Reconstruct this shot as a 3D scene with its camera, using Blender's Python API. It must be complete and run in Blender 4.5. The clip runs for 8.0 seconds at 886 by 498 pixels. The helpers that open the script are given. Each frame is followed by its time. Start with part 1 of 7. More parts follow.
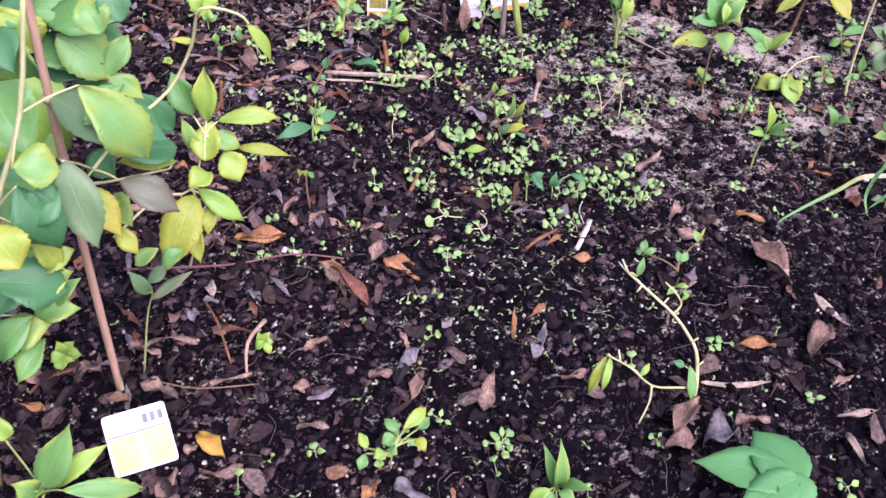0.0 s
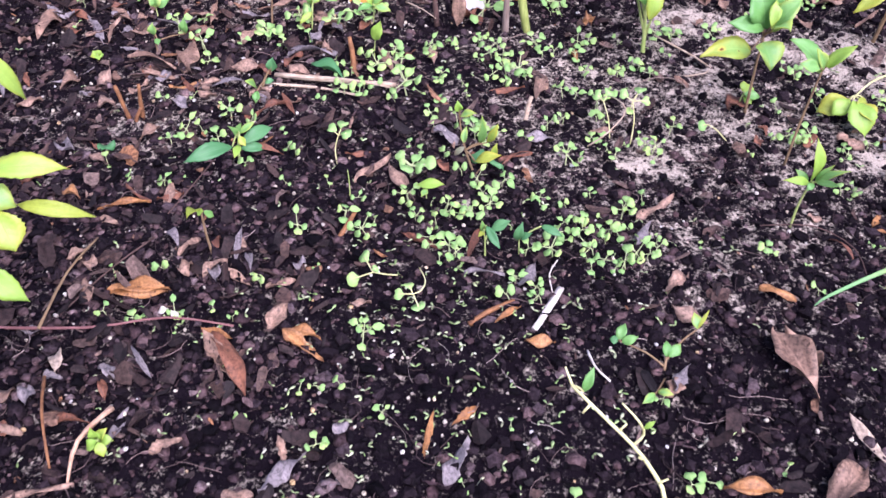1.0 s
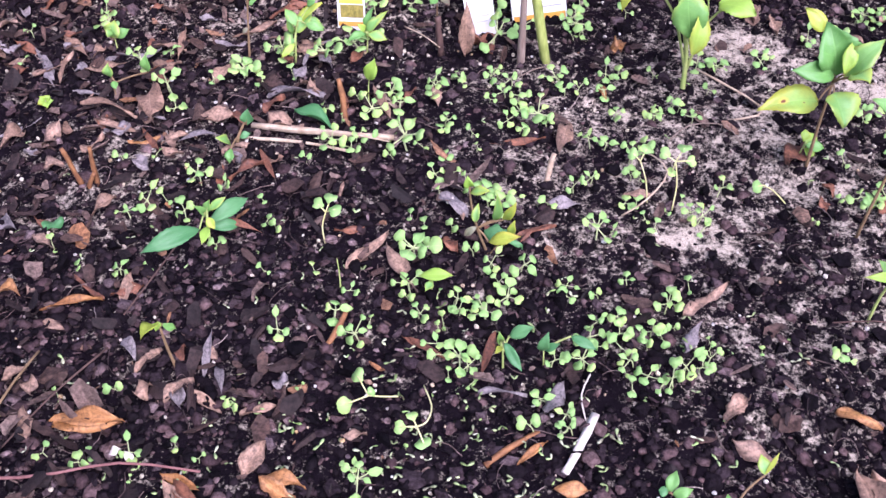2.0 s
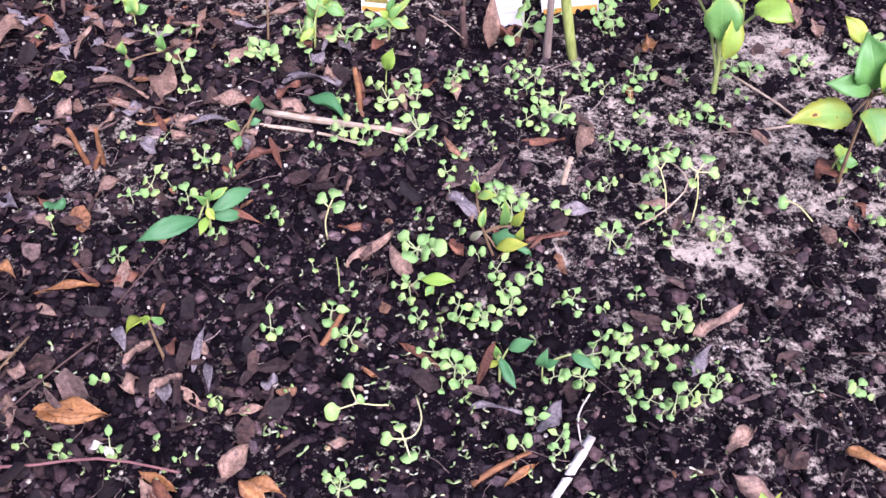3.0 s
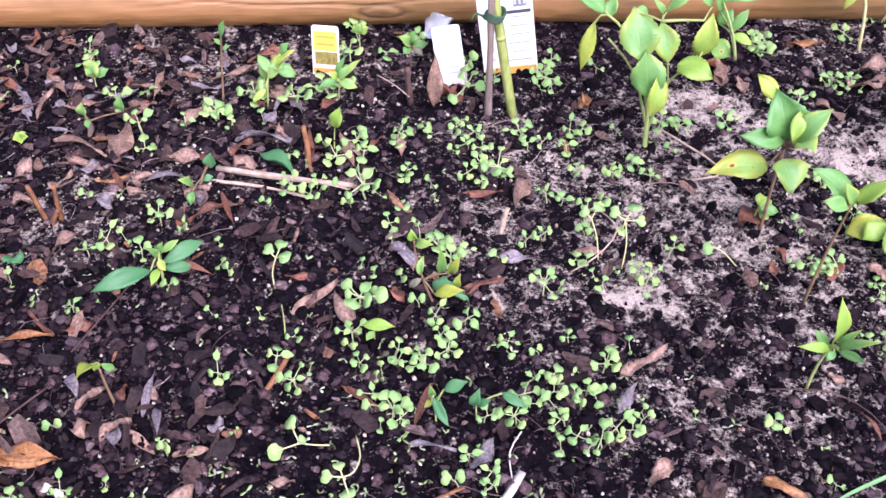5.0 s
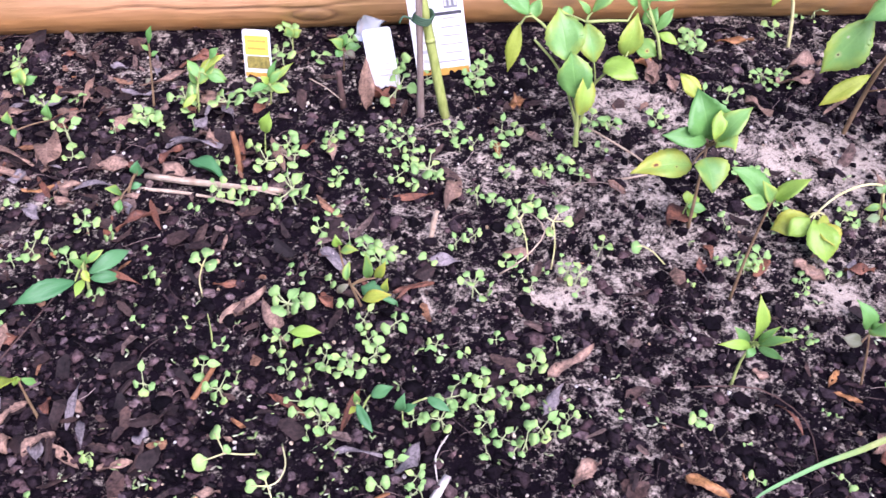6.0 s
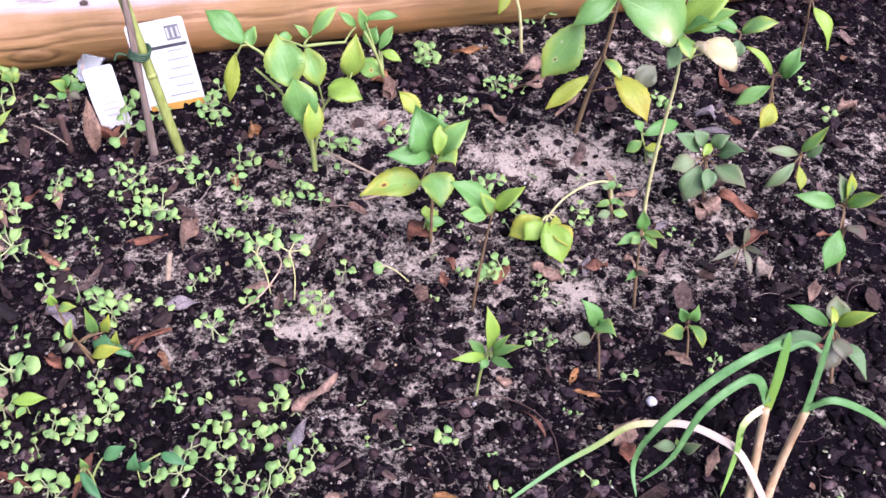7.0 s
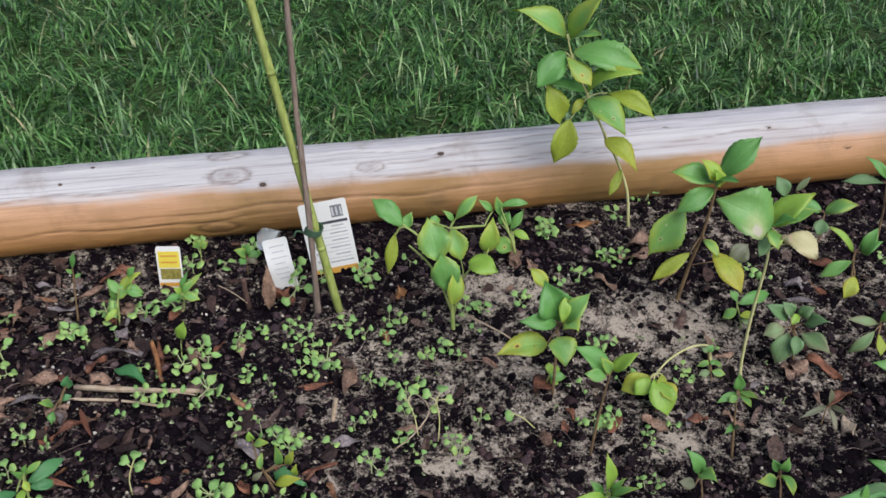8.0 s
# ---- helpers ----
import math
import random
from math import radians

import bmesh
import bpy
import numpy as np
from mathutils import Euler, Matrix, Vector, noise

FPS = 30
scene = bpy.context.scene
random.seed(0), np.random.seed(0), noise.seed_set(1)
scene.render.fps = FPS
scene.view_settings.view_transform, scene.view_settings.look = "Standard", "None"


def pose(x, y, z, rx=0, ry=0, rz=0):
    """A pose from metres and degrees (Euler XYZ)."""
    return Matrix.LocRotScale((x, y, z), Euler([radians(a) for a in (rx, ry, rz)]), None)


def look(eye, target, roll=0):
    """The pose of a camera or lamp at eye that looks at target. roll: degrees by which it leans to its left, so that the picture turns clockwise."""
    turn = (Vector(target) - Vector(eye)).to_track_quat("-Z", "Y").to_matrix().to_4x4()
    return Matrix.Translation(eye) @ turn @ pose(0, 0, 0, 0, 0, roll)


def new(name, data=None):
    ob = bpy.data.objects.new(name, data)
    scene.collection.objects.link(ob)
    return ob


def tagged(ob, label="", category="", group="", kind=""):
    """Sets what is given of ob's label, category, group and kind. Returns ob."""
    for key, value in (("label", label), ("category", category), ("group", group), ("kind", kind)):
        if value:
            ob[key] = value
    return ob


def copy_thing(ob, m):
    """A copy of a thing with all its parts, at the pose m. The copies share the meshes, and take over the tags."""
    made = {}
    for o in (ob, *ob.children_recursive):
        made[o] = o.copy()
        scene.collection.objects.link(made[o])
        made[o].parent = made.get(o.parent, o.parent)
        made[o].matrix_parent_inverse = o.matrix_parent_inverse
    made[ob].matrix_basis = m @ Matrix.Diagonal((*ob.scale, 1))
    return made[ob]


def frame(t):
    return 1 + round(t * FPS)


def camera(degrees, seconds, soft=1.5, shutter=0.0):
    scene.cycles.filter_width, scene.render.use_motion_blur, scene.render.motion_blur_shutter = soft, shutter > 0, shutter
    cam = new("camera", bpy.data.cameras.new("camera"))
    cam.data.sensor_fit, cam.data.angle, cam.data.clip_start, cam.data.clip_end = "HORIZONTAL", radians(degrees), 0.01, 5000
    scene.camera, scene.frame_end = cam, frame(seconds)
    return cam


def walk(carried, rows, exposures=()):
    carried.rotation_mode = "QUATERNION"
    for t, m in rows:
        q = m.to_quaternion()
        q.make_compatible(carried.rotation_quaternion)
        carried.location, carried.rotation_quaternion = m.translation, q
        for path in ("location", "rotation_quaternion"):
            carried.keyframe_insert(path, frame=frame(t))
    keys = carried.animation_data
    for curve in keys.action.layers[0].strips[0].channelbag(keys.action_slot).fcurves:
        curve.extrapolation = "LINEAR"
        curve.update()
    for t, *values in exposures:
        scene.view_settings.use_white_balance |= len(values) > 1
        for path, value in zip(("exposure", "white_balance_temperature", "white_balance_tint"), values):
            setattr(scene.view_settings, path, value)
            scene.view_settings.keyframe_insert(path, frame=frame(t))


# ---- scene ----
cam = camera(47.6, 8.0, shutter=0.15)
PATH = [
    (0, (-0.011, 0.174, 0.892), (0.072, 1.663, -0.44), 3.2),
    (0.3, (0.064, 0.259, 0.855), (0.057, 1.732, -0.498), 1.3),
    (0.5, (0.114, 0.33, 0.834), (0.039, 1.75, -0.572), 0.6),
    (0.7, (0.166, 0.403, 0.817), (0.043, 1.824, -0.585), 0.3),
    (1, (0.202, 0.482, 0.777), (0.049, 1.913, -0.612), -0.3),
    (1.5, (0.196, 0.635, 0.768), (0.03, 2.014, -0.671), -2.1),
    (1.7, (0.17, 0.682, 0.76), (0.029, 2.05, -0.692), -1.6),
    (2.8, (0.21, 0.773, 0.75), (-0.038, 2.065, -0.756), -1.5),
    (3, (0.211, 0.778, 0.747), (-0.036, 2.074, -0.756), -1.6),
    (3.5, (0.215, 0.774, 0.75), (-0.037, 2.086, -0.738), -1.6),
    (4, (0.223, 0.765, 0.763), (-0.042, 2.095, -0.707), -1.7),
    (4.2, (0.226, 0.761, 0.773), (-0.033, 2.105, -0.686), -1.4),
    (5.3, (0.267, 0.742, 0.777), (0.064, 2.132, -0.647), -1.0),
    (5.5, (0.271, 0.746, 0.775), (0.08, 2.119, -0.666), -1.0),
    (6, (0.299, 0.756, 0.782), (0.14, 2.142, -0.651), -0.4),
    (6.5, (0.355, 0.773, 0.781), (0.337, 2.177, -0.644), 1.1),
    (7, (0.396, 0.783, 0.786), (0.569, 2.185, -0.629), 3.0),
    (7.2, (0.388, 0.781, 0.805), (0.568, 2.217, -0.576), 2.2),
    (7.5, (0.371, 0.752, 0.839), (0.482, 2.247, -0.485), 1.1),
    (7.8, (0.333, 0.705, 0.902), (0.377, 2.263, -0.352), 0.3),
    (8, (0.335, 0.657, 0.945), (0.34, 2.242, -0.276), -0.4),
]
EXPOSURES = [(0.0, 0.80, 5600.0, 40.0), (0.5, 1.0, 5560.0, 36.0), (1.5, 1.12, 5560.0, 34.0), (3.5, 1.06, 5580.0, 38.0), (5.5, 1.08, 5560.0, 37.0), (7.0, 0.90, 5680.0, 35.0), (7.5, 0.56, 5830.0, 27.0), (7.8, 0.34, 5920.0, 17.0), (8.0, -0.06, 5980.0, 10.0)]
walk(cam, [(t, look(eye, target, roll)) for t, eye, target, roll in PATH], EXPOSURES)

# ---- light ----
world = bpy.data.worlds.new("sky")
scene.world = world
world.use_nodes = True
wn = world.node_tree
sky = wn.nodes.new("ShaderNodeTexSky")
sky.sky_type, sky.sun_disc = "NISHITA", False
sky.sun_elevation, sky.sun_rotation = radians(48), radians(150)
sky.air_density, sky.dust_density = 1.0, 2.0
wn.links.new(sky.outputs[0], wn.nodes["Background"].inputs[0])
wn.nodes["Background"].inputs[1].default_value = 0.09
sun = new("sun", bpy.data.lights.new("sun", "SUN"))
sun.data.energy, sun.data.angle, sun.data.color = 3.6, radians(60), (1.0, 0.955, 0.91)
sun.matrix_world = look((1.2, -1.6, 2.6), (0, 0, 0))

# ---- materials ----
def nodes_of(name, rough=0.7, spec=0.3):
    m = bpy.data.materials.new(name)
    m.use_nodes = True
    b = m.node_tree.nodes["Principled BSDF"]
    b.inputs["Roughness"].default_value = rough
    b.inputs["Specular IOR Level"].default_value = spec
    return m, m.node_tree, b


def add(nt, kind, **inputs):
    n = nt.nodes.new(kind)
    for k, v in inputs.items():
        n.inputs[k.replace("_", " ")].default_value = v
    return n


def ramp(nt, fac, stops):
    r = nt.nodes.new("ShaderNodeValToRGB")
    while len(r.color_ramp.elements) < len(stops):
        r.color_ramp.elements.new(0.5)
    for e, (p, c) in zip(r.color_ramp.elements, stops):
        e.position, e.color = p, (*c, 1)
    nt.links.new(fac, r.inputs[0])
    return r.outputs[0]


def mix(nt, fac, a, b, mode="MIX"):
    n = nt.nodes.new("ShaderNodeMix")
    n.data_type, n.blend_type = "RGBA", mode
    for sock, v in ((n.inputs[0], fac), (n.inputs[6], a), (n.inputs[7], b)):
        if hasattr(v, "is_linked"):
            nt.links.new(v, sock)
        else:
            sock.default_value = v if isinstance(v, float) else (*v, 1)
    return n.outputs[2]


def noisy(nt, scale, detail=4.0, rough=0.6, coord="Object", stretch=None):
    tc = nt.nodes.new("ShaderNodeTexCoord")
    out = tc.outputs[coord]
    if stretch:
        mp = nt.nodes.new("ShaderNodeMapping")
        mp.inputs["Scale"].default_value = stretch
        nt.links.new(out, mp.inputs[0])
        out = mp.outputs[0]
    n = add(nt, "ShaderNodeTexNoise", Scale=scale, Detail=detail, Roughness=rough)
    nt.links.new(out, n.inputs["Vector"])
    return n.outputs[0]


def bump(nt, bsdf, height, strength, dist):
    n = add(nt, "ShaderNodeBump", Strength=strength, Distance=dist)
    nt.links.new(height, n.inputs["Height"])
    nt.links.new(n.outputs[0], bsdf.inputs["Normal"])


def math_node(nt, op, a, b=None):
    n = nt.nodes.new("ShaderNodeMath")
    n.operation = op
    for i, v in enumerate((a, b)):
        if v is None:
            continue
        if hasattr(v, "is_linked"):
            nt.links.new(v, n.inputs[i])
        else:
            n.inputs[i].default_value = v
    return n.outputs[0]


def soil_material():
    m, nt, b = nodes_of("soil", 0.95, 0.02)
    fine = noisy(nt, 420, 5, 0.7)
    mid = noisy(nt, 60, 6, 0.65)
    dark = mix(nt, mid, (0.0024, 0.0017, 0.0029), (0.0150, 0.0103, 0.0145))
    dark = mix(nt, ramp(nt, fine, [(0.62, (0, 0, 0)), (0.78, (1, 1, 1))]), dark, (0.048, 0.035, 0.040))
    at = nt.nodes.new("ShaderNodeAttribute")
    at.attribute_name = "sand"
    grain = noisy(nt, 900, 2, 0.5)
    pale = mix(nt, ramp(nt, grain, [(0.3, (0, 0, 0)), (0.7, (1, 1, 1))]), (0.355, 0.295, 0.235), (0.72, 0.605, 0.48))
    crumbs = math_node(nt, "ADD", math_node(nt, "MULTIPLY", noisy(nt, 48, 5, 0.75), 4.0), math_node(nt, "MULTIPLY", noisy(nt, 240, 3, 0.75), 2.0))
    speck = math_node(nt, "ADD", at.outputs["Fac"], math_node(nt, "SUBTRACT", crumbs, 2.955))
    fac = ramp(nt, speck, [(0.36, (0, 0, 0)), (0.72, (0.45, 0.45, 0.45)), (1.05, (1, 1, 1))])
    nt.links.new(mix(nt, fac, dark, pale), b.inputs["Base Color"])
    bump(nt, b, fine, 0.9, 0.004)
    return m


def island_material(name, stops, rough=0.85, scale=180, spec=0.25, by="island"):
    """Small loose pieces, each its own shade of a range."""
    m, nt, b = nodes_of(name, rough, spec)
    if by == "island":
        src = nt.nodes.new("ShaderNodeNewGeometry").outputs["Random Per Island"]
    else:
        src = nt.nodes.new("ShaderNodeObjectInfo").outputs["Random"]
    col = ramp(nt, src, stops)
    n = noisy(nt, scale, 5, 0.7)
    wide = noisy(nt, scale * 0.25, 3)
    col = mix(nt, ramp(nt, n, [(0.36, (1, 1, 1)), (0.62, (0, 0, 0))]), col, mix(nt, 1.0, col, (0.30, 0.27, 0.26), "MULTIPLY"))
    col = mix(nt, ramp(nt, wide, [(0.5, (0, 0, 0)), (0.7, (0.8, 0.8, 0.8))]), col, mix(nt, 1.0, col, (1.5, 1.4, 1.35), "MULTIPLY"))
    nt.links.new(col, b.inputs["Base Color"])
    bump(nt, b, n, 0.8, 0.0015)
    return m


def leaf_material(name, lo, hi, patch=None, amount=0.0, glow=0.35, rough=0.42, vein=0.2, speck=0.0, spots=()):
    """A thin leaf: midrib and side veins along its UV, mottled, fading to another colour at margin and tip, with eaten or bleached spots."""
    m, nt, b = nodes_of(name, rough, 0.5)
    info = nt.nodes.new("ShaderNodeObjectInfo").outputs["Random"]
    uv = nt.nodes.new("ShaderNodeUVMap").outputs[0]
    sep = nt.nodes.new("ShaderNodeSeparateXYZ")
    nt.links.new(uv, sep.inputs[0])
    across = math_node(nt, "ABSOLUTE", math_node(nt, "SUBTRACT", sep.outputs[1], 0.5))
    n = noisy(nt, 55, 4)
    col = mix(nt, math_node(nt, "ADD", math_node(nt, "MULTIPLY", info, 0.65), math_node(nt, "MULTIPLY", n, 0.45)), lo, hi)
    if patch:
        p = math_node(nt, "ADD", math_node(nt, "MULTIPLY", noisy(nt, 26, 3, 0.6), 0.60), math_node(nt, "MULTIPLY", info, 0.30))
        p = math_node(nt, "ADD", p, math_node(nt, "MULTIPLY", across, 0.42))
        p = math_node(nt, "ADD", p, math_node(nt, "MULTIPLY", math_node(nt, "ABSOLUTE", math_node(nt, "SUBTRACT", sep.outputs[0], 0.4)), 0.30))
        col = mix(nt, ramp(nt, p, [(0.64 - amount, (0, 0, 0)), (0.90 - amount, (0.9, 0.9, 0.9))]), col, patch)
    if speck:
        p = ramp(nt, noisy(nt, 260, 5, 0.75), [(0.40, (1, 1, 1)), (0.56, (0, 0, 0))])
        col = mix(nt, math_node(nt, "MULTIPLY", p, speck), col, tuple(c * 0.3 for c in lo))
        p = ramp(nt, noisy(nt, 70, 4, 0.6), [(0.50, (0, 0, 0)), (0.66, (1, 1, 1))])
        col = mix(nt, math_node(nt, "MULTIPLY", p, speck * 0.6), col, tuple(min(0.85, c * 1.4) for c in hi))
    rib = ramp(nt, across, [(0.0, (1, 1, 1)), (0.035, (0, 0, 0))])
    side = math_node(nt, "FRACT", math_node(nt, "SUBTRACT", math_node(nt, "MULTIPLY", sep.outputs[0], 7.0), math_node(nt, "MULTIPLY", across, 4.0)))
    sv = ramp(nt, side, [(0.0, (0.4, 0.4, 0.4)), (0.10, (0, 0, 0)), (0.92, (0, 0, 0)), (1.0, (0.4, 0.4, 0.4))])
    veins = math_node(nt, "MAXIMUM", rib, sv)
    pale = tuple(min(0.85, c * 1.4 + 0.03) for c in hi)
    col = mix(nt, math_node(nt, "MULTIPLY", veins, vein), col, pale)
    for su, sv_, r, inner, halo in spots:
        du = math_node(nt, "SUBTRACT", sep.outputs[0], su)
        dv = math_node(nt, "MULTIPLY", math_node(nt, "SUBTRACT", sep.outputs[1], sv_), 0.6)
        d = math_node(nt, "SQRT", math_node(nt, "ADD", math_node(nt, "MULTIPLY", du, du), math_node(nt, "MULTIPLY", dv, dv)))
        d = math_node(nt, "ADD", d, math_node(nt, "MULTIPLY", math_node(nt, "SUBTRACT", noisy(nt, 120, 4, 0.7), 0.5), r * 1.6))
        col = mix(nt, ramp(nt, d, [(r * 1.2, (0.85, 0.85, 0.85)), (r * 3.0, (0, 0, 0))]), col, halo)
        col = mix(nt, ramp(nt, d, [(r * 0.8, (1, 1, 1)), (r * 1.1, (0, 0, 0))]), col, inner)
    nt.links.new(col, b.inputs["Base Color"])
    bump(nt, b, math_node(nt, "ADD", math_node(nt, "MULTIPLY", veins, -0.6), noisy(nt, 240, 3)), 0.35, 0.0015)
    if glow:
        tr = nt.nodes.new("ShaderNodeBsdfTranslucent")
        nt.links.new(mix(nt, 1.0, col, (1.25, 1.25, 0.7), "MULTIPLY"), tr.inputs[0])
        ms = nt.nodes.new("ShaderNodeMixShader")
        ms.inputs[0].default_value = glow
        nt.links.new(b.outputs[0], ms.inputs[1])
        nt.links.new(tr.outputs[0], ms.inputs[2])
        nt.links.new(ms.outputs[0], nt.nodes["Material Output"].inputs[0])
    return m


def streaked(name, lo, hi, rough=0.7, stretch=(1, 1, 1), scale=60, spec=0.3):
    m, nt, b = nodes_of(name, rough, spec)
    n = noisy(nt, scale, 5, 0.65, stretch=stretch)
    nt.links.new(ramp(nt, n, [(0.3, lo), (0.7, hi)]), b.inputs["Base Color"])
    bump(nt, b, n, 0.4, 0.002)
    return m


def log_material():
    """Treated pine: weathered silver along the top, orange on the flanks, with grain, checks and dark stains."""
    m, nt, b = nodes_of("weathered_pine", 0.62, 0.3)
    tc = nt.nodes.new("ShaderNodeTexCoord")
    sep = nt.nodes.new("ShaderNodeSeparateXYZ")
    nt.links.new(tc.outputs["Object"], sep.inputs[0])
    grain = noisy(nt, 30, 7, 0.7, stretch=(0.10, 3, 3))
    wide = noisy(nt, 5, 4, 0.6)
    fine = noisy(nt, 90, 5, 0.6, stretch=(0.05, 3, 3))
    edge = math_node(nt, "ADD", math_node(nt, "MULTIPLY", sep.outputs[2], 14.0), math_node(nt, "MULTIPLY", math_node(nt, "SUBTRACT", noisy(nt, 4, 5, 0.6, stretch=(0.5, 2, 2)), 0.5), 0.65))
    top = ramp(nt, edge, [(0.52, (0, 0, 0)), (0.66, (1, 1, 1))])
    tan = mix(nt, grain, (0.47, 0.255, 0.135), (0.62, 0.385, 0.235))
    ruddy = mix(nt, grain, (0.40, 0.18, 0.050), (0.58, 0.30, 0.10))
    orange = mix(nt, ramp(nt, math_node(nt, "ADD", math_node(nt, "MULTIPLY", edge, 0.5), 0.5), [(0.34, (0, 0, 0)), (0.74, (1, 1, 1))]), ruddy, tan)
    orange = mix(nt, ramp(nt, noisy(nt, 2.6, 5, 0.65), [(0.46, (0, 0, 0)), (0.66, (0.75, 0.75, 0.75))]), orange, (0.25, 0.155, 0.045))
    orange = mix(nt, ramp(nt, wide, [(0.5, (0, 0, 0)), (0.72, (0.8, 0.8, 0.8))]), orange, (0.33, 0.19, 0.07))
    orange = mix(nt, math_node(nt, "MULTIPLY", ramp(nt, fine, [(0.33, (1, 1, 1)), (0.46, (0, 0, 0))]), 0.28), orange, (0.24, 0.115, 0.045))
    silver = mix(nt, grain, (0.38, 0.355, 0.355), (0.72, 0.69, 0.67))
    silver = mix(nt, math_node(nt, "MULTIPLY", ramp(nt, fine, [(0.35, (1, 1, 1)), (0.52, (0, 0, 0))]), 0.55), silver, (0.27, 0.23, 0.25))
    silver = mix(nt, ramp(nt, noisy(nt, 7, 5, 0.7, stretch=(0.18, 3, 3)), [(0.42, (0, 0, 0)), (0.62, (0.7, 0.7, 0.7))]), silver, (0.50, 0.47, 0.49))
    silver = mix(nt, ramp(nt, noisy(nt, 3.4, 4, 0.6, stretch=(0.4, 2, 2)), [(0.56, (0, 0, 0)), (0.70, (0.5, 0.5, 0.5))]), silver, (0.36, 0.27, 0.22))
    col = mix(nt, top, orange, silver)
    checks = ramp(nt, noisy(nt, 26, 6, 0.6, stretch=(0.04, 2.6, 2.6)), [(0.27, (1, 1, 1)), (0.315, (0, 0, 0))])
    col = mix(nt, math_node(nt, "MULTIPLY", checks, 0.28), col, (0.12, 0.065, 0.04))
    splits = ramp(nt, noisy(nt, 40, 4, 0.5, stretch=(0.03, 2.4, 2.4)), [(0.300, (1, 1, 1)), (0.335, (0, 0, 0))])
    splits = math_node(nt, "MULTIPLY", splits, math_node(nt, "ADD", math_node(nt, "MULTIPLY", top, 0.6), 0.12))
    col = mix(nt, splits, col, (0.12, 0.085, 0.07))
    stain = ramp(nt, noisy(nt, 9, 5, 0.7), [(0.58, (0, 0, 0)), (0.74, (1, 1, 1))])
    col = mix(nt, math_node(nt, "MULTIPLY", stain, 0.45), col, (0.19, 0.13, 0.08))
    at = nt.nodes.new("ShaderNodeAttribute")
    at.attribute_name = "mark"
    col = mix(nt, math_node(nt, "MULTIPLY", at.outputs["Fac"], 0.85), col, (0.13, 0.075, 0.045))
    nt.links.new(col, b.inputs["Base Color"])
    bump(nt, b, math_node(nt, "SUBTRACT", math_node(nt, "SUBTRACT", grain, checks), splits), 0.6, 0.004)
    return m


SOIL = soil_material()
LAWN = streaked("lawn_earth", (0.020, 0.032, 0.010), (0.05, 0.085, 0.022), 0.95, scale=25)
CLOD = island_material("soil_clods", [(0.0, (0.0028, 0.0020, 0.0032)), (0.6, (0.0125, 0.0085, 0.0115)), (0.88, (0.040, 0.028, 0.033)), (1.0, (0.13, 0.094, 0.098))], 0.75, 260, 0.06)
CHIP = island_material("leaf_litter", [(0.0, (0.013, 0.0085, 0.009)), (0.45, (0.042, 0.024, 0.021)), (0.75, (0.095, 0.056, 0.043)), (0.93, (0.20, 0.140, 0.115)), (1.0, (0.30, 0.14, 0.06))], 0.7, 220)
GRIT = island_material("soil_grit", [(0.0, (0.04, 0.026, 0.025)), (0.5, (0.10, 0.068, 0.064)), (0.85, (0.20, 0.145, 0.13)), (1.0, (0.45, 0.37, 0.33))], 0.85, 400, 0.15)
PEBBLE = island_material("bark_chips", [(0.0, (0.007, 0.0050, 0.0068)), (0.45, (0.027, 0.0185, 0.0225)), (0.75, (0.068, 0.042, 0.044)), (0.95, (0.150, 0.098, 0.096)), (1.0, (0.23, 0.17, 0.17))], 0.75, 200, 0.07)
PELLET = island_material("feed_pellets", [(0.0, (0.55, 0.50, 0.42)), (0.5, (0.68, 0.60, 0.44)), (0.8, (0.80, 0.78, 0.74)), (1.0, (0.62, 0.42, 0.20))], 0.5, 300)
SANDGRAIN = island_material("sand_grains", [(0.0, (0.14, 0.11, 0.09)), (0.5, (0.38, 0.31, 0.26)), (0.9, (0.60, 0.50, 0.41)), (1.0, (0.78, 0.72, 0.62))], 0.8, 500, 0.2)
SPROUT = island_material("sprout_green", [(0.0, (0.26, 0.42, 0.12)), (0.5, (0.44, 0.56, 0.25)), (0.9, (0.60, 0.64, 0.40)), (1.0, (0.74, 0.72, 0.56))], 0.5, 60)
GRASS = island_material("lawn_blades", [(0.0, (0.020, 0.066, 0.018)), (0.40, (0.070, 0.185, 0.036)), (0.80, (0.160, 0.34, 0.088)), (0.95, (0.29, 0.45, 0.18)), (0.985, (0.40, 0.44, 0.22)), (1.0, (0.42, 0.34, 0.19))], 0.40, 40, 0.45)
SEEDLEAF = leaf_material("seedling_leaf", (0.26, 0.50, 0.15), (0.47, 0.68, 0.23), (0.62, 0.72, 0.20), -0.03, 0.35, 0.5, 0.3)
YELLOW = (0.50, 0.50, 0.06)
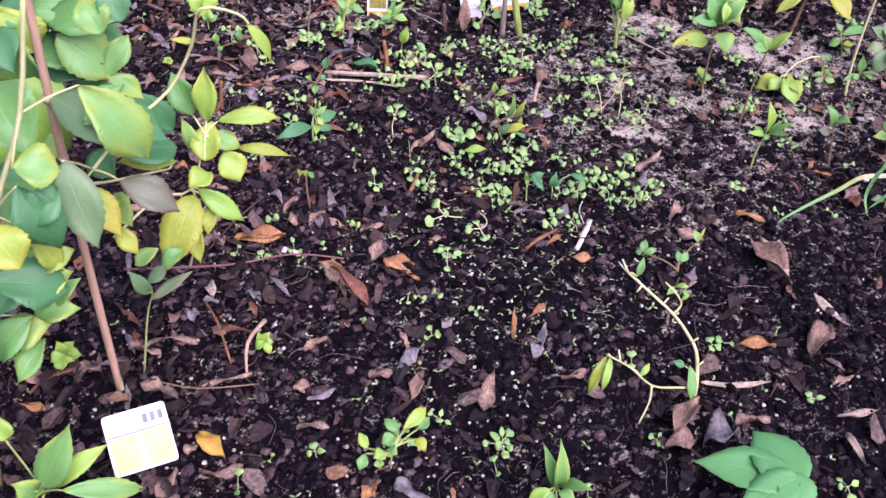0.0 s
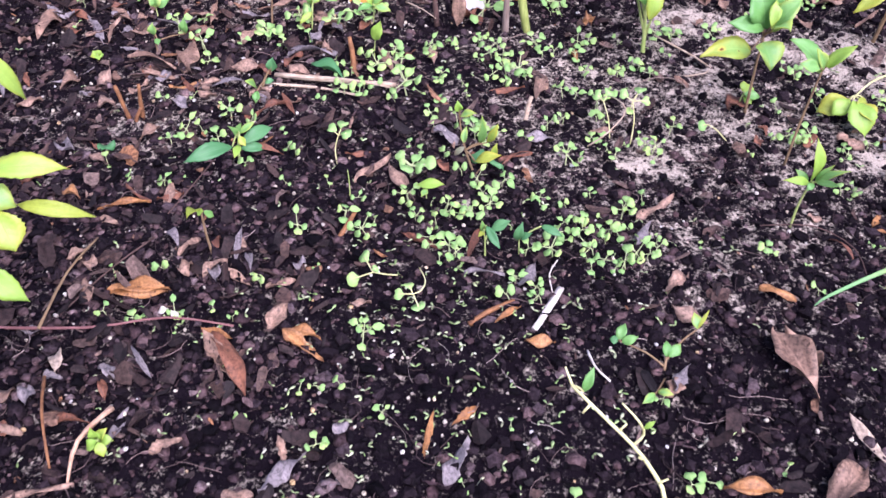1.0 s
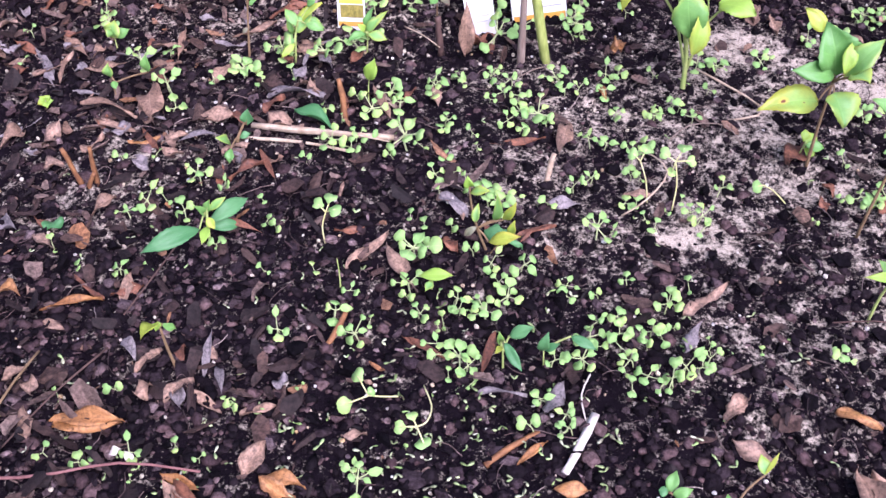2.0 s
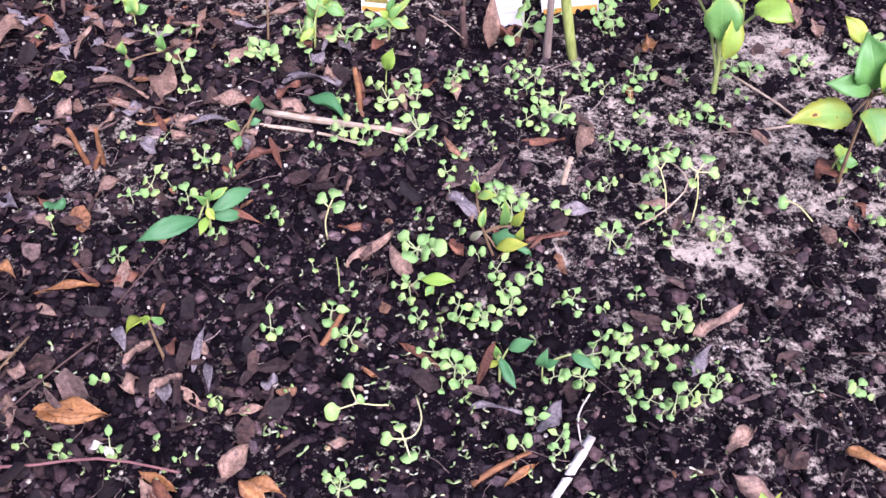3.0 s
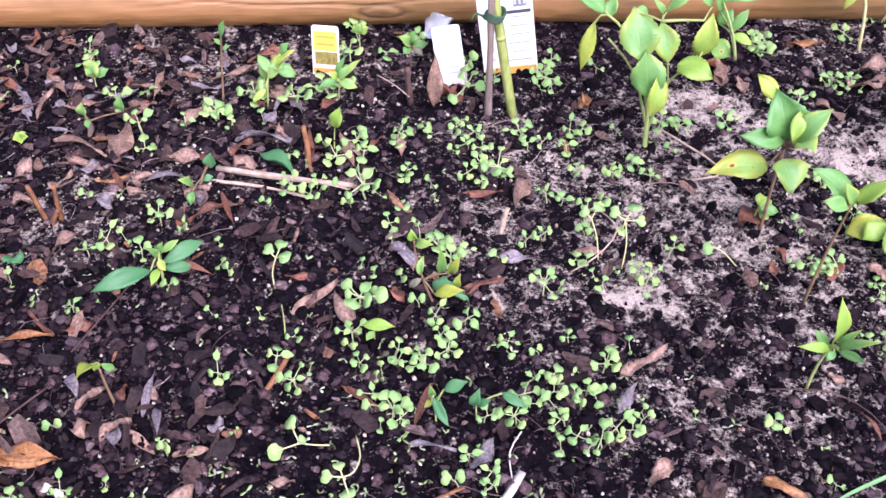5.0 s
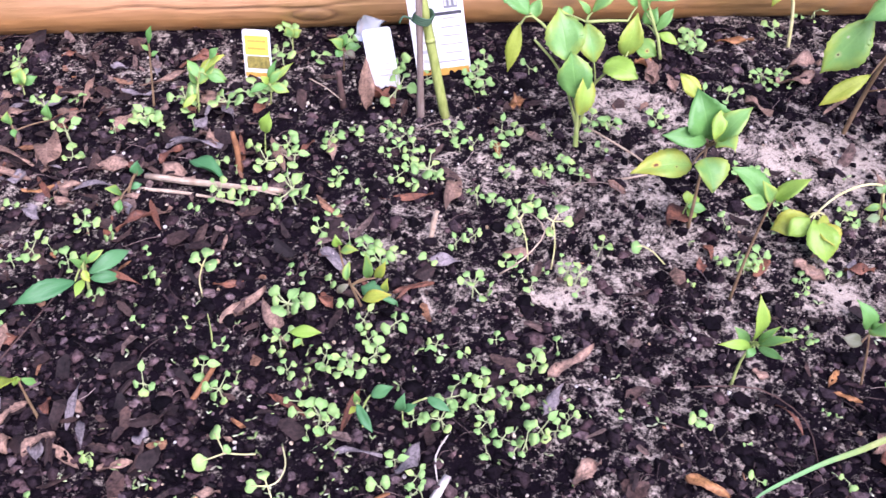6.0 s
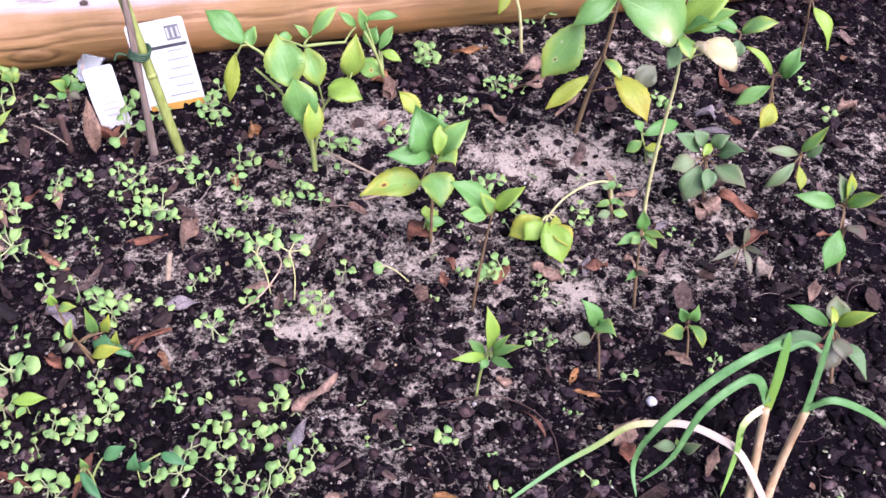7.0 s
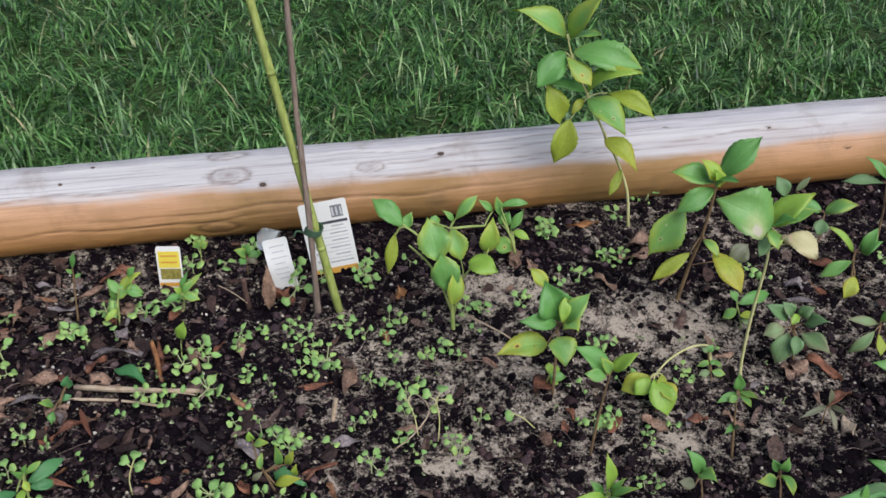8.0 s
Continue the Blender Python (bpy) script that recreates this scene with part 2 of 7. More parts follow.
LEAF = [
    leaf_material("green_leaf", (0.12, 0.33, 0.075), (0.27, 0.50, 0.135), (0.46, 0.53, 0.08), 0.0, 0.30, 0.38, 0.16, 0.06),
    leaf_material("lime_leaf", (0.25, 0.46, 0.06), (0.42, 0.58, 0.10), YELLOW, 0.02, 0.30, 0.40, 0.16, 0.08),
    leaf_material("yellowing_leaf", (0.36, 0.46, 0.05), (0.54, 0.59, 0.09), (0.60, 0.52, 0.07), 0.02, 0.42, 0.45, 0.2, 0.16),
    leaf_material("spotted_leaf", (0.22, 0.45, 0.09), (0.34, 0.52, 0.12), YELLOW, 0.06, 0.35, 0.42, 0.16, 0.08, ((0.62, 0.55, 0.035, (0.22, 0.08, 0.03), (0.60, 0.52, 0.08)), (0.30, 0.40, 0.016, (0.10, 0.05, 0.03), (0.42, 0.50, 0.10)))),
    leaf_material("dull_leaf", (0.14, 0.16, 0.09), (0.24, 0.24, 0.14), (0.18, 0.10, 0.085), 0.06, 0.2),
    leaf_material("withered_leaf", (0.52, 0.46, 0.20), (0.72, 0.66, 0.42), (0.46, 0.29, 0.20), -0.02, 0.25),
    leaf_material("greyish_leaf", (0.13, 0.25, 0.10), (0.24, 0.36, 0.15), (0.25, 0.24, 0.13), 0.02, 0.25, 0.5, 0.25),
    leaf_material("deep_green_leaf", (0.055, 0.20, 0.065), (0.12, 0.31, 0.11), None, 0, 0.25, 0.45, 0.16),
    leaf_material("bleached_spot_leaf", (0.16, 0.38, 0.10), (0.26, 0.47, 0.13), (0.40, 0.50, 0.07), -0.08, 0.3, 0.38, 0.2, 0.06, ((0.30, 0.22, 0.10, (0.62, 0.58, 0.46), (0.50, 0.56, 0.26)),)),
    leaf_material("holed_leaf", (0.13, 0.34, 0.08), (0.25, 0.46, 0.12), (0.42, 0.50, 0.07), -0.02, 0.3, 0.38, 0.16, 0.06, ((0.66, 0.52, 0.022, (0.06, 0.035, 0.02), (0.45, 0.50, 0.20)), (0.40, 0.66, 0.012, (0.50, 0.48, 0.36), (0.40, 0.50, 0.20)))),
]
LOBED = leaf_material("lobed_leaf", (0.085, 0.30, 0.085), (0.15, 0.40, 0.12), (0.20, 0.43, 0.10), -0.06, 0.25, 0.62, 0.15)
DRY = [
    leaf_material("brown_dead_leaf", (0.15, 0.082, 0.052), (0.42, 0.262, 0.175), (0.10, 0.06, 0.05), 0.02, 0, 0.65, 0.2, 0.7),
    leaf_material("orange_dead_leaf", (0.28, 0.11, 0.035), (0.52, 0.25, 0.08), (0.22, 0.10, 0.05), 0.0, 0.1, 0.6, 0.2, 0.6),
    leaf_material("russet_dead_leaf", (0.12, 0.045, 0.026), (0.26, 0.10, 0.05), None, 0, 0.05, 0.65, 0.15, 0.7),
    leaf_material("grey_dead_leaf", (0.11, 0.092, 0.092), (0.27, 0.225, 0.22), None, 0, 0, 0.7, 0.2, 0.7),
    LEAF[7],
    leaf_material("tan_dead_leaf", (0.34, 0.24, 0.16), (0.52, 0.40, 0.29), None, 0, 0, 0.65, 0.2, 0.6),
    leaf_material("amber_leaf", (0.58, 0.26, 0.03), (0.70, 0.38, 0.06), (0.66, 0.46, 0.08), 0.0, 0.2, 0.5, 0.2, 0.2),
]
STEM = streaked("green_stem", (0.24, 0.33, 0.08), (0.42, 0.46, 0.16), 0.5)
PALESTEM = streaked("pale_stem", (0.50, 0.48, 0.17), (0.68, 0.65, 0.34), 0.5)
BROWNSTEM = streaked("brown_stem", (0.14, 0.085, 0.045), (0.30, 0.20, 0.10), 0.7)
SEEDSTEM = streaked("seedling_stem", (0.34, 0.42, 0.16), (0.52, 0.55, 0.30), 0.5)
PINE = log_material()
KNOT = streaked("dark_knot", (0.05, 0.035, 0.028), (0.12, 0.08, 0.06), 0.8)
BAMBOO = streaked("green_bamboo", (0.20, 0.25, 0.05), (0.42, 0.47, 0.14), 0.45, (2, 2, 0.5), 70)
GREYSTICK = streaked("grey_stick", (0.14, 0.09, 0.065), (0.30, 0.235, 0.19), 0.8, (3, 3, 0.4), 60)
CANE = streaked("cane_brown", (0.40, 0.22, 0.13), (0.62, 0.41, 0.27), 0.5, (3, 3, 0.3), 50)
STRAW = streaked("straw", (0.32, 0.22, 0.14), (0.58, 0.46, 0.33), 0.6, (1, 1, 1), 90)
WHITEWOOD = streaked("bleached_wood", (0.44, 0.37, 0.30), (0.74, 0.68, 0.60), 0.6, (1, 1, 1), 90)
RUSTSTICK = streaked("rust_stick", (0.12, 0.05, 0.024), (0.34, 0.155, 0.06), 0.7, (1, 1, 1), 90)
TIE = streaked("green_tie", (0.03, 0.07, 0.035), (0.07, 0.13, 0.07), 0.6)
WHITECARD = streaked("white_plastic_card", (0.74, 0.72, 0.68), (0.84, 0.83, 0.80), 0.4, (1, 1, 1), 14)
YELLOWPRINT = streaked("yellow_print", (0.72, 0.56, 0.05), (0.80, 0.66, 0.10), 0.4, (1, 1, 1), 20)
PALEYELLOW = streaked("pale_yellow_print", (0.66, 0.50, 0.14), (0.74, 0.60, 0.24), 0.4, (1, 1, 1), 20)
ORANGEPRINT = streaked("orange_print", (0.62, 0.30, 0.04), (0.72, 0.42, 0.10), 0.4, (1, 1, 1), 30)
PHOTO = streaked("plant_photo_print", (0.10, 0.10, 0.025), (0.42, 0.34, 0.08), 0.4, (1, 1, 1), 160)
INK = streaked("dark_print", (0.045, 0.045, 0.05), (0.09, 0.09, 0.10), 0.5)
PALEINK = streaked("pale_print", (0.30, 0.30, 0.31), (0.44, 0.44, 0.44), 0.5)
FAINTINK = streaked("faint_print", (0.46, 0.46, 0.46), (0.60, 0.60, 0.59), 0.5)
GREYINK = streaked("grey_print", (0.14, 0.14, 0.15), (0.26, 0.26, 0.27), 0.5)
STONE = streaked("white_stone", (0.34, 0.31, 0.29), (0.82, 0.80, 0.77), 0.7, (1, 1, 1), 250)
FILM, fnt, fb = nodes_of("clear_plastic_film", 0.15, 0.5)
fb.inputs["Transmission Weight"].default_value = 0.6
fb.inputs["Base Color"].default_value = (0.75, 0.78, 0.76, 1)

# ---- ground relief ----
rng = np.random.default_rng(7)
LATTICE = rng.random((64, 64))


def value_noise(x, y, cell, shift=0):
    """Smooth random heights 0..1 on a square lattice of that cell."""
    u, v = np.asarray(x) / cell + shift * 7.31, np.asarray(y) / cell + shift * 3.77
    i, j = np.floor(u).astype(int), np.floor(v).astype(int)
    f, g = u - i, v - j
    f, g = f * f * (3 - 2 * f), g * g * (3 - 2 * g)
    a, b = LATTICE[i % 64, j % 64], LATTICE[(i + 1) % 64, j % 64]
    c, d = LATTICE[i % 64, (j + 1) % 64], LATTICE[(i + 1) % 64, (j + 1) % 64]
    return (a * (1 - f) + b * f) * (1 - g) + (c * (1 - f) + d * f) * g


LOG_SLOPE = radians(8.25)


def beyond(x, y):
    """Metres past the bed-side foot of the log, square to it."""
    return np.asarray(y) * math.cos(LOG_SLOPE) - np.asarray(x) * math.sin(LOG_SLOPE) - 1.9025


def relief(x, y):
    h = (value_noise(x, y, 0.30) - 0.5) * 0.014 + (value_noise(x, y, 0.09, 1) - 0.5) * 0.009
    return h + (value_noise(x, y, 0.028, 2) - 0.5) * 0.006 + (value_noise(x, y, 0.011, 3) - 0.5) * 0.004


def surface(x, y):
    return float(relief(np.array([x]), np.array([y]))[0])


def sandy(x, y):
    """Where pale sand lies on the dark soil, 0..1."""
    s = np.zeros_like(x)
    for cx, cy, rx, ry, k in SAND:
        s = np.maximum(s, k * np.exp(-((x - cx) / rx) ** 2 - ((y - cy) / ry) ** 2))
    return s * (0.45 + 0.8 * value_noise(x, y, 0.05, 4)) + 0.08 * value_noise(x, y, 0.12, 5)


SAND = [
    (0.42, 1.62, 0.3, 0.2, 0.46), (0.72, 1.66, 0.3, 0.16, 0.46), (0.47, 1.7, 0.16, 0.1, 0.62), (0.48, 1.43, 0.1, 0.09, 0.45), (0.47, 1.55, 0.09, 0.05, 0.66), (0.2, 1.66, 0.12, 0.1, 0.4), (0.78, 1.92, 0.3, 0.07, 0.42),
    (0.34, 1.465, 0.10, 0.045, 0.75), (0.41, 1.65, 0.22, 0.11, 0.72), (0.44, 1.34, 0.17, 0.13, 0.46), (0.63, 1.7, 0.18, 0.09, 0.85), (0.43, 1.78, 0.11, 0.06, 0.85), (0.62, 1.49, 0.06, 0.03, 1.0), (0.36, 1.49, 0.08, 0.04, 0.7),
    (0.27, 1.44, 0.09, 0.045, 0.46), (-0.33, 1.45, 0.16, 0.1, 0.42), (0.16, 1.54, 0.11, 0.08, 0.48),
]
SAND += [
    (0.71, 1.52, 0.2, 0.07, 0.52), (-0.2, 1.81, 0.24, 0.1, 0.42), (0.57, 1.7, 0.16, 0.09, 0.55), (0.59, 1.51, 0.12, 0.1, 0.5), (0.39, 1.69, 0.12, 0.06, 0.5), (0.93, 1.65, 0.2, 0.1, 0.45),
    (-0.22, 1.54, 0.16, 0.06, 0.35), (0.51, 1.36, 0.08, 0.1, 0.42), (0.46, 1.31, 0.1, 0.07, 0.36), (0.6, 1.53, 0.15, 0.1, 0.5), (0.93, 1.8, 0.16, 0.06, 0.5), (1.01, 1.7, 0.14, 0.07, 0.5), (0.62, 1.99, 0.14, 0.05, 0.45),
    (0.8, 1.6, 0.12, 0.06, 0.5), (0.79, 1.75, 0.1, 0.05, 0.6),
]


def mesh_from(name, verts, faces, material, uvs=None, smooth=True):
    me = bpy.data.meshes.new(name)
    me.from_pydata([tuple(v) for v in verts], [], [tuple(f) for f in faces])
    if uvs is not None:
        layer = me.uv_layers.new(name="UVMap")
        idx = np.empty(len(me.loops), dtype=np.int32)
        me.loops.foreach_get("vertex_index", idx)
        layer.data.foreach_set("uv", np.asarray(uvs, dtype=np.float32)[idx].ravel())
    me.polygons.foreach_set("use_smooth", [smooth] * len(me.polygons))
    me.materials.append(material)
    me.update()
    return me


def grid_faces(nx, ny):
    i, j = np.meshgrid(np.arange(nx - 1), np.arange(ny - 1), indexing="ij")
    a = (i * ny + j).ravel()
    return np.stack([a, a + ny, a + ny + 1, a + 1], 1).tolist()


def build_ground():
    """The lawn's earth, one sheet to the horizon, and the raised soil of the bed upon it."""
    c = np.concatenate([-np.geomspace(4000, 6, 14), np.linspace(-5, 5, 21), np.geomspace(6, 4000, 14)])
    X, Y = np.meshgrid(c, c, indexing="ij")
    Z = np.full_like(X, -0.03)
    lawn = new("ground", mesh_from("ground", np.stack([X, Y, Z], -1).reshape(-1, 3), grid_faces(len(c), len(c)), LAWN))
    tagged(lawn, "dark earth under a green lawn beyond the log", "lawn", kind="structure")
    xs = np.concatenate([np.linspace(-1.6, -0.8, 40)[:-1], np.arange(-0.8, 1.3, 0.0048), np.linspace(1.3, 2.1, 40)])
    ys = np.concatenate([np.linspace(0.3, 0.55, 14)[:-1], np.arange(0.55, 2.16, 0.0048), np.linspace(2.17, 2.55, 6)])
    X, Y = np.meshgrid(xs, ys, indexing="ij")
    Z = relief(X, Y)
    past = beyond(X, Y)
    Z = np.where(past > 0.06, -0.10, Z)
    edge = np.minimum.reduce([X + 1.6, 2.1 - X, Y - 0.3])
    Z = np.where(edge < 0.02, -0.05, Z)
    me = mesh_from("soil_bed", np.stack([X, Y, Z], -1).reshape(-1, 3), grid_faces(len(xs), len(ys)), SOIL)
    at = me.attributes.new("sand", "FLOAT", "POINT")
    at.data.foreach_set("value", sandy(X, Y).ravel().astype(np.float32))
    tagged(new("soil", me), "dark crumbly garden soil with pale sandy patches", "soil", kind="structure")


build_ground()


def stuff(name, verts, faces, material, label, category, uvs=None, smooth=False):
    return tagged(new(name, mesh_from(name, verts, faces, material, uvs, smooth)), label, category, kind="stuff")


def scatter(n, xr, yr, weight=None, seed=0):
    r = np.random.default_rng(seed)
    n = int(n * 1.35)
    x, y = r.uniform(*xr, n * 8), r.uniform(*yr, n * 8)
    keep = beyond(x, y) < -0.012
    core = (x > -0.75) & (x < 1.2) & (y > 0.62)
    keep &= core | (r.random(len(x)) < 0.35)
    if weight is not None:
        keep &= r.random(n * 8) < weight(x, y)
    x, y = x[keep][:n], y[keep][:n]
    return r, x, y


BALL = bmesh.new()
bmesh.ops.create_icosphere(BALL, subdivisions=1, radius=1)
BALL_V = np.array([v.co[:] for v in BALL.verts])
BALL_F = np.array([[v.index for v in f.verts] for f in BALL.faces])
BALL.free()


def lumps(name, n, sizes, squash, material, label, category, weight=None, seed=1, ragged=0.35, xr=(-1.55, 2.05), yr=(0.34, 2.15), smooth=False, sink=0.2):
    """Loose irregular grains, each a dented ball, lying on the soil."""
    r, x, y = scatter(n, xr, yr, weight, seed)
    n = len(x)
    size = sizes[0] * (sizes[1] / sizes[0]) ** (r.random(n) ** 2.2)
    shape = BALL_V[None] * (1 + ragged * (r.random((n, len(BALL_V), 1)) - 0.5) * 2)
    shape = shape * (size[:, None] * np.stack([r.uniform(0.7, 1.3, n), r.uniform(0.7, 1.3, n), np.full(n, squash) * r.uniform(0.6, 1.3, n)], 1))[:, None, :]
    a, t = r.uniform(0, 6.283, n), r.normal(0, 0.35, n)
    shape = np.stack([shape[..., 0] * np.cos(t)[:, None] - shape[..., 2] * np.sin(t)[:, None], shape[..., 1], shape[..., 0] * np.sin(t)[:, None] + shape[..., 2] * np.cos(t)[:, None]], -1)
    shape = np.stack([shape[..., 0] * np.cos(a)[:, None] - shape[..., 1] * np.sin(a)[:, None], shape[..., 0] * np.sin(a)[:, None] + shape[..., 1] * np.cos(a)[:, None], shape[..., 2]], -1)
    z = relief(x, y) + size * squash * (0.5 - sink)
    v = shape + np.stack([x, y, z], 1)[:, None, :]
    f = BALL_F[None] + (np.arange(n) * len(BALL_V))[:, None, None]
    stuff(name, v.reshape(-1, 3), f.reshape(-1, 3), material, label, category, smooth=smooth)


def flakes(name, n, length, ratio, material, label, category, weight=None, seed=2, lift=0.007, tilt=0.5, xr=(-1.55, 2.05), yr=(0.34, 2.15)):
    """Curled scraps of leaf: a bent lozenge with thickness each."""
    r, x, y = scatter(n, xr, yr, weight, seed)
    n = len(x)
    u = np.array([-0.5, -0.30, 0.24, 0.5])
    w = np.array([0.16, 0.46, 0.48, 0.12])
    L = length[0] + (length[1] - length[0]) * r.random(n) ** 2.6
    W = L * r.uniform(*ratio, n)
    curl = r.normal(0, 0.25, n) * L
    cup = r.normal(0, 0.35, n) * W
    rows = []
    for k in range(4):
        for sgn in (-1, 0, 1):
            jag = 1 + 1.1 * (r.random(n) - 0.5) if sgn else 0
            rows.append(np.stack([L * u[k], W * w[k] * sgn * jag, curl * u[k] ** 2 * 2 + cup * w[k] * abs(sgn)], -1) if sgn else np.stack([L * u[k], np.zeros(n), curl * u[k] ** 2 * 2], -1))
    top = np.stack(rows, 1)
    v = np.concatenate([top, top - np.array([0, 0, 0.0007])], 1)
    p, q = np.clip(r.normal(0, tilt, n), -0.9, 0.9), np.clip(r.normal(0, tilt, n), -0.9, 0.9)
    a = r.uniform(0, 6.283, n)
    v[..., 2] += v[..., 0] * np.tan(p)[:, None] * 0.6 + v[..., 1] * np.tan(q)[:, None] * 0.6
    X = v[..., 0] * np.cos(a)[:, None] - v[..., 1] * np.sin(a)[:, None]
    Y = v[..., 0] * np.sin(a)[:, None] + v[..., 1] * np.cos(a)[:, None]
    low = v[..., 2].min(1)
    Z = v[..., 2] - low[:, None] * 0.7 + (relief(x, y) + lift * r.random(n))[:, None]
    v = np.stack([X + x[:, None], Y + y[:, None], Z], -1)
    f = []
    for k in range(3):
        for s in (0, 1):
            b = k * 3 + s
            f.append([b, b + 3, b + 4, b + 1])
            f.append([12 + b + 1, 12 + b + 4, 12 + b + 3, 12 + b])
    rim = [0, 3, 6, 9, 10, 11, 8, 5, 2, 1]
    for i in range(len(rim)):
        a0, b0 = rim[i], rim[(i + 1) % len(rim)]
        f.append([b0, a0, a0 + 12, b0 + 12])
    F = np.array(f)[None] + (np.arange(n) * 24)[:, None, None]
    stuff(name, v.reshape(-1, 3), F.reshape(-1, 4), material, label, category)


def bare(x, y):
    """Freshly raked soil between the rows lies nearly clean, 0.15 there and 1 elsewhere."""
    return 1 - 0.85 * np.exp(-(((x - 0.13) / 0.15) ** 2) - (((y - 1.07) / 0.16) ** 2))


def leafy(x, y):
    """Litter lies thickest along the bed's open side and towards the far corner."""
    return np.clip(0.18 + 0.9 * np.exp(-((x + 0.35) / 0.30) ** 2) + 0.35 * (y < 1.3) * value_noise(x, y, 0.2, 8), 0, 1) * (0.35 + 0.65 * value_noise(x, y, 0.07, 9)) * bare(x, y)


lumps("soil_clods", 30000, (0.0014, 0.0085), 0.75, CLOD, "dark crumbs and clods of garden soil", "soil crumbs", lambda x, y: (0.35 + 0.65 * value_noise(x, y, 0.06, 6)) * (1 - 0.82 * np.clip(sandy(x, y) * 1.5, 0, 1)), 11, 0.5)
lumps("bark_chips", 11500, (0.0022, 0.0090), 0.52, PEBBLE, "dark brown bark chips lying on the soil", "bark chips", lambda x, y: np.clip(0.15 + 1.1 * np.exp(-((x + 0.22) / 0.34) ** 2 - ((y - 1.22) / 0.32) ** 2) + 0.5 * np.exp(-((x - 0.42) / 0.16) ** 2 - ((y - 1.3) / 0.2) ** 2), 0, 1) * bare(x, y) * (1 - 0.85 * np.clip(sandy(x, y) * 1.5, 0, 1)), 12, 0.42, smooth=True, sink=0.35)
lumps("soil_grit", 9000, (0.0006, 0.0018), 0.8, GRIT, "fine brown and pale grit in the soil", "grit", lambda x, y: (0.15 + 0.85 * value_noise(x, y, 0.05, 15)) * bare(x, y), 18, 0.4)
lumps("sand_grains", 24000, (0.0006, 0.0021), 0.8, SANDGRAIN, "pale grains of sand and grit on the soil", "sand grains", lambda x, y: np.clip(sandy(x, y) * 1.5 - 0.25, 0.01, 1), 13, 0.3)
flakes("leaf_litter", 3800, (0.004, 0.032), (0.2, 0.65), CHIP, "brown and pinkish scraps of dead leaf", "leaf litter", leafy, 14)
flakes("dark_litter", 1900, (0.004, 0.017), (0.2, 0.6), PEBBLE, "dark rotted leaf scraps on the soil", "leaf litter", lambda x, y: bare(x, y) * (1 - 0.8 * np.clip(sandy(x, y) * 1.6, 0, 1)), 15)
lumps("feed_pellets", 2200, (0.0016, 0.0030), 0.95, PELLET, "small round cream fertiliser pellets", "fertiliser pellets", lambda x, y: np.clip(0.08 + 1.0 * np.exp(-((x + 0.05) / 0.30) ** 2) * value_noise(x, y, 0.10, 10) ** 2, 0, 1), 16, 0.06, smooth=True, sink=-0.3)


def sprouts(n):
    """Just germinated: two narrow seed leaves spread from a short white root, lying at all angles."""
    r, x, y = scatter(n, (-0.6, 0.9), (0.72, 1.7), lambda x, y: np.exp(-((x - 0.10) / 0.17) ** 2 - ((y - 1.12) / 0.17) ** 2) + 0.05, 17)
    verts, faces = [], []
    for i in range(len(x)):
        L, a = r.uniform(0.0035, 0.0075), r.uniform(0, 6.283)
        spread, rise = r.uniform(1.0, 3.1), r.uniform(0.0, 0.5)
        hx, hy = x[i], y[i]
        hz = surface(hx, hy) + r.uniform(0.002, 0.006)
        for sgn in (-1, 1):
            t = a + sgn * spread / 2
            c, s, w = math.cos(t), math.sin(t), L * r.uniform(0.18, 0.26)
            b = len(verts)
            for u, q in ((0.0, 0.25), (0.4, 0.8), (0.75, 1.0), (1.0, 0.35)):
                px, py, pz = hx + c * L * u, hy + s * L * u, hz + rise * L * u * (1.3 - u)
                verts += [(px - s * w * q, py + c * w * q, pz), (px, py, pz - w * q * 0.5), (px + s * w * q, py - c * w * q, pz), (px, py, pz + w * q * 0.25)]
            for k in range(3):
                faces += [[b + 4 * k + j, b + 4 * k + (j + 1) % 4, b + 4 * k + 4 + (j + 1) % 4, b + 4 * k + 4 + j] for j in range(4)]
            faces += [[b + 3, b + 2, b + 1, b], [b + 12, b + 13, b + 14, b + 15]]
    stuff("germinating_sprouts", verts, faces, SPROUT, "tiny pale paired sprouts just germinating", "sprouts", smooth=True)


sprouts(430)


def rootlets(n):
    """Hair-thin roots and fibres lying loose on the soil."""
    r, x, y = scatter(n, (-0.7, 1.15), (0.7, 1.98), None, 19)
    verts, faces = [], []
    for i in range(len(x)):
        a, turn, L, rad = r.uniform(0, 6.283), r.normal(0, 0.35), r.uniform(0.012, 0.060), r.uniform(0.00025, 0.0006)
        px, py = x[i], y[i]
        for k in range(7):
            pz = surface(px, py) + 0.0025 + 0.004 * math.sin(k * 0.5)
            sx, sy = -math.sin(a) * rad, math.cos(a) * rad
            verts += [(px + sx, py + sy, pz), (px - sx, py - sy, pz), (px, py, pz + rad * 1.7)]
            if k:
                b = len(verts) - 6
                faces += [[b + j, b + (j + 1) % 3, b + 3 + (j + 1) % 3, b + 3 + j] for j in range(3)]
            a += turn + r.normal(0, 0.2)
            px, py = px + math.cos(a) * L / 6, py + math.sin(a) * L / 6
    stuff("rootlets", verts, faces, GRIT, "hair-thin brown and pale roots on the soil", "roots")


rootlets(620)


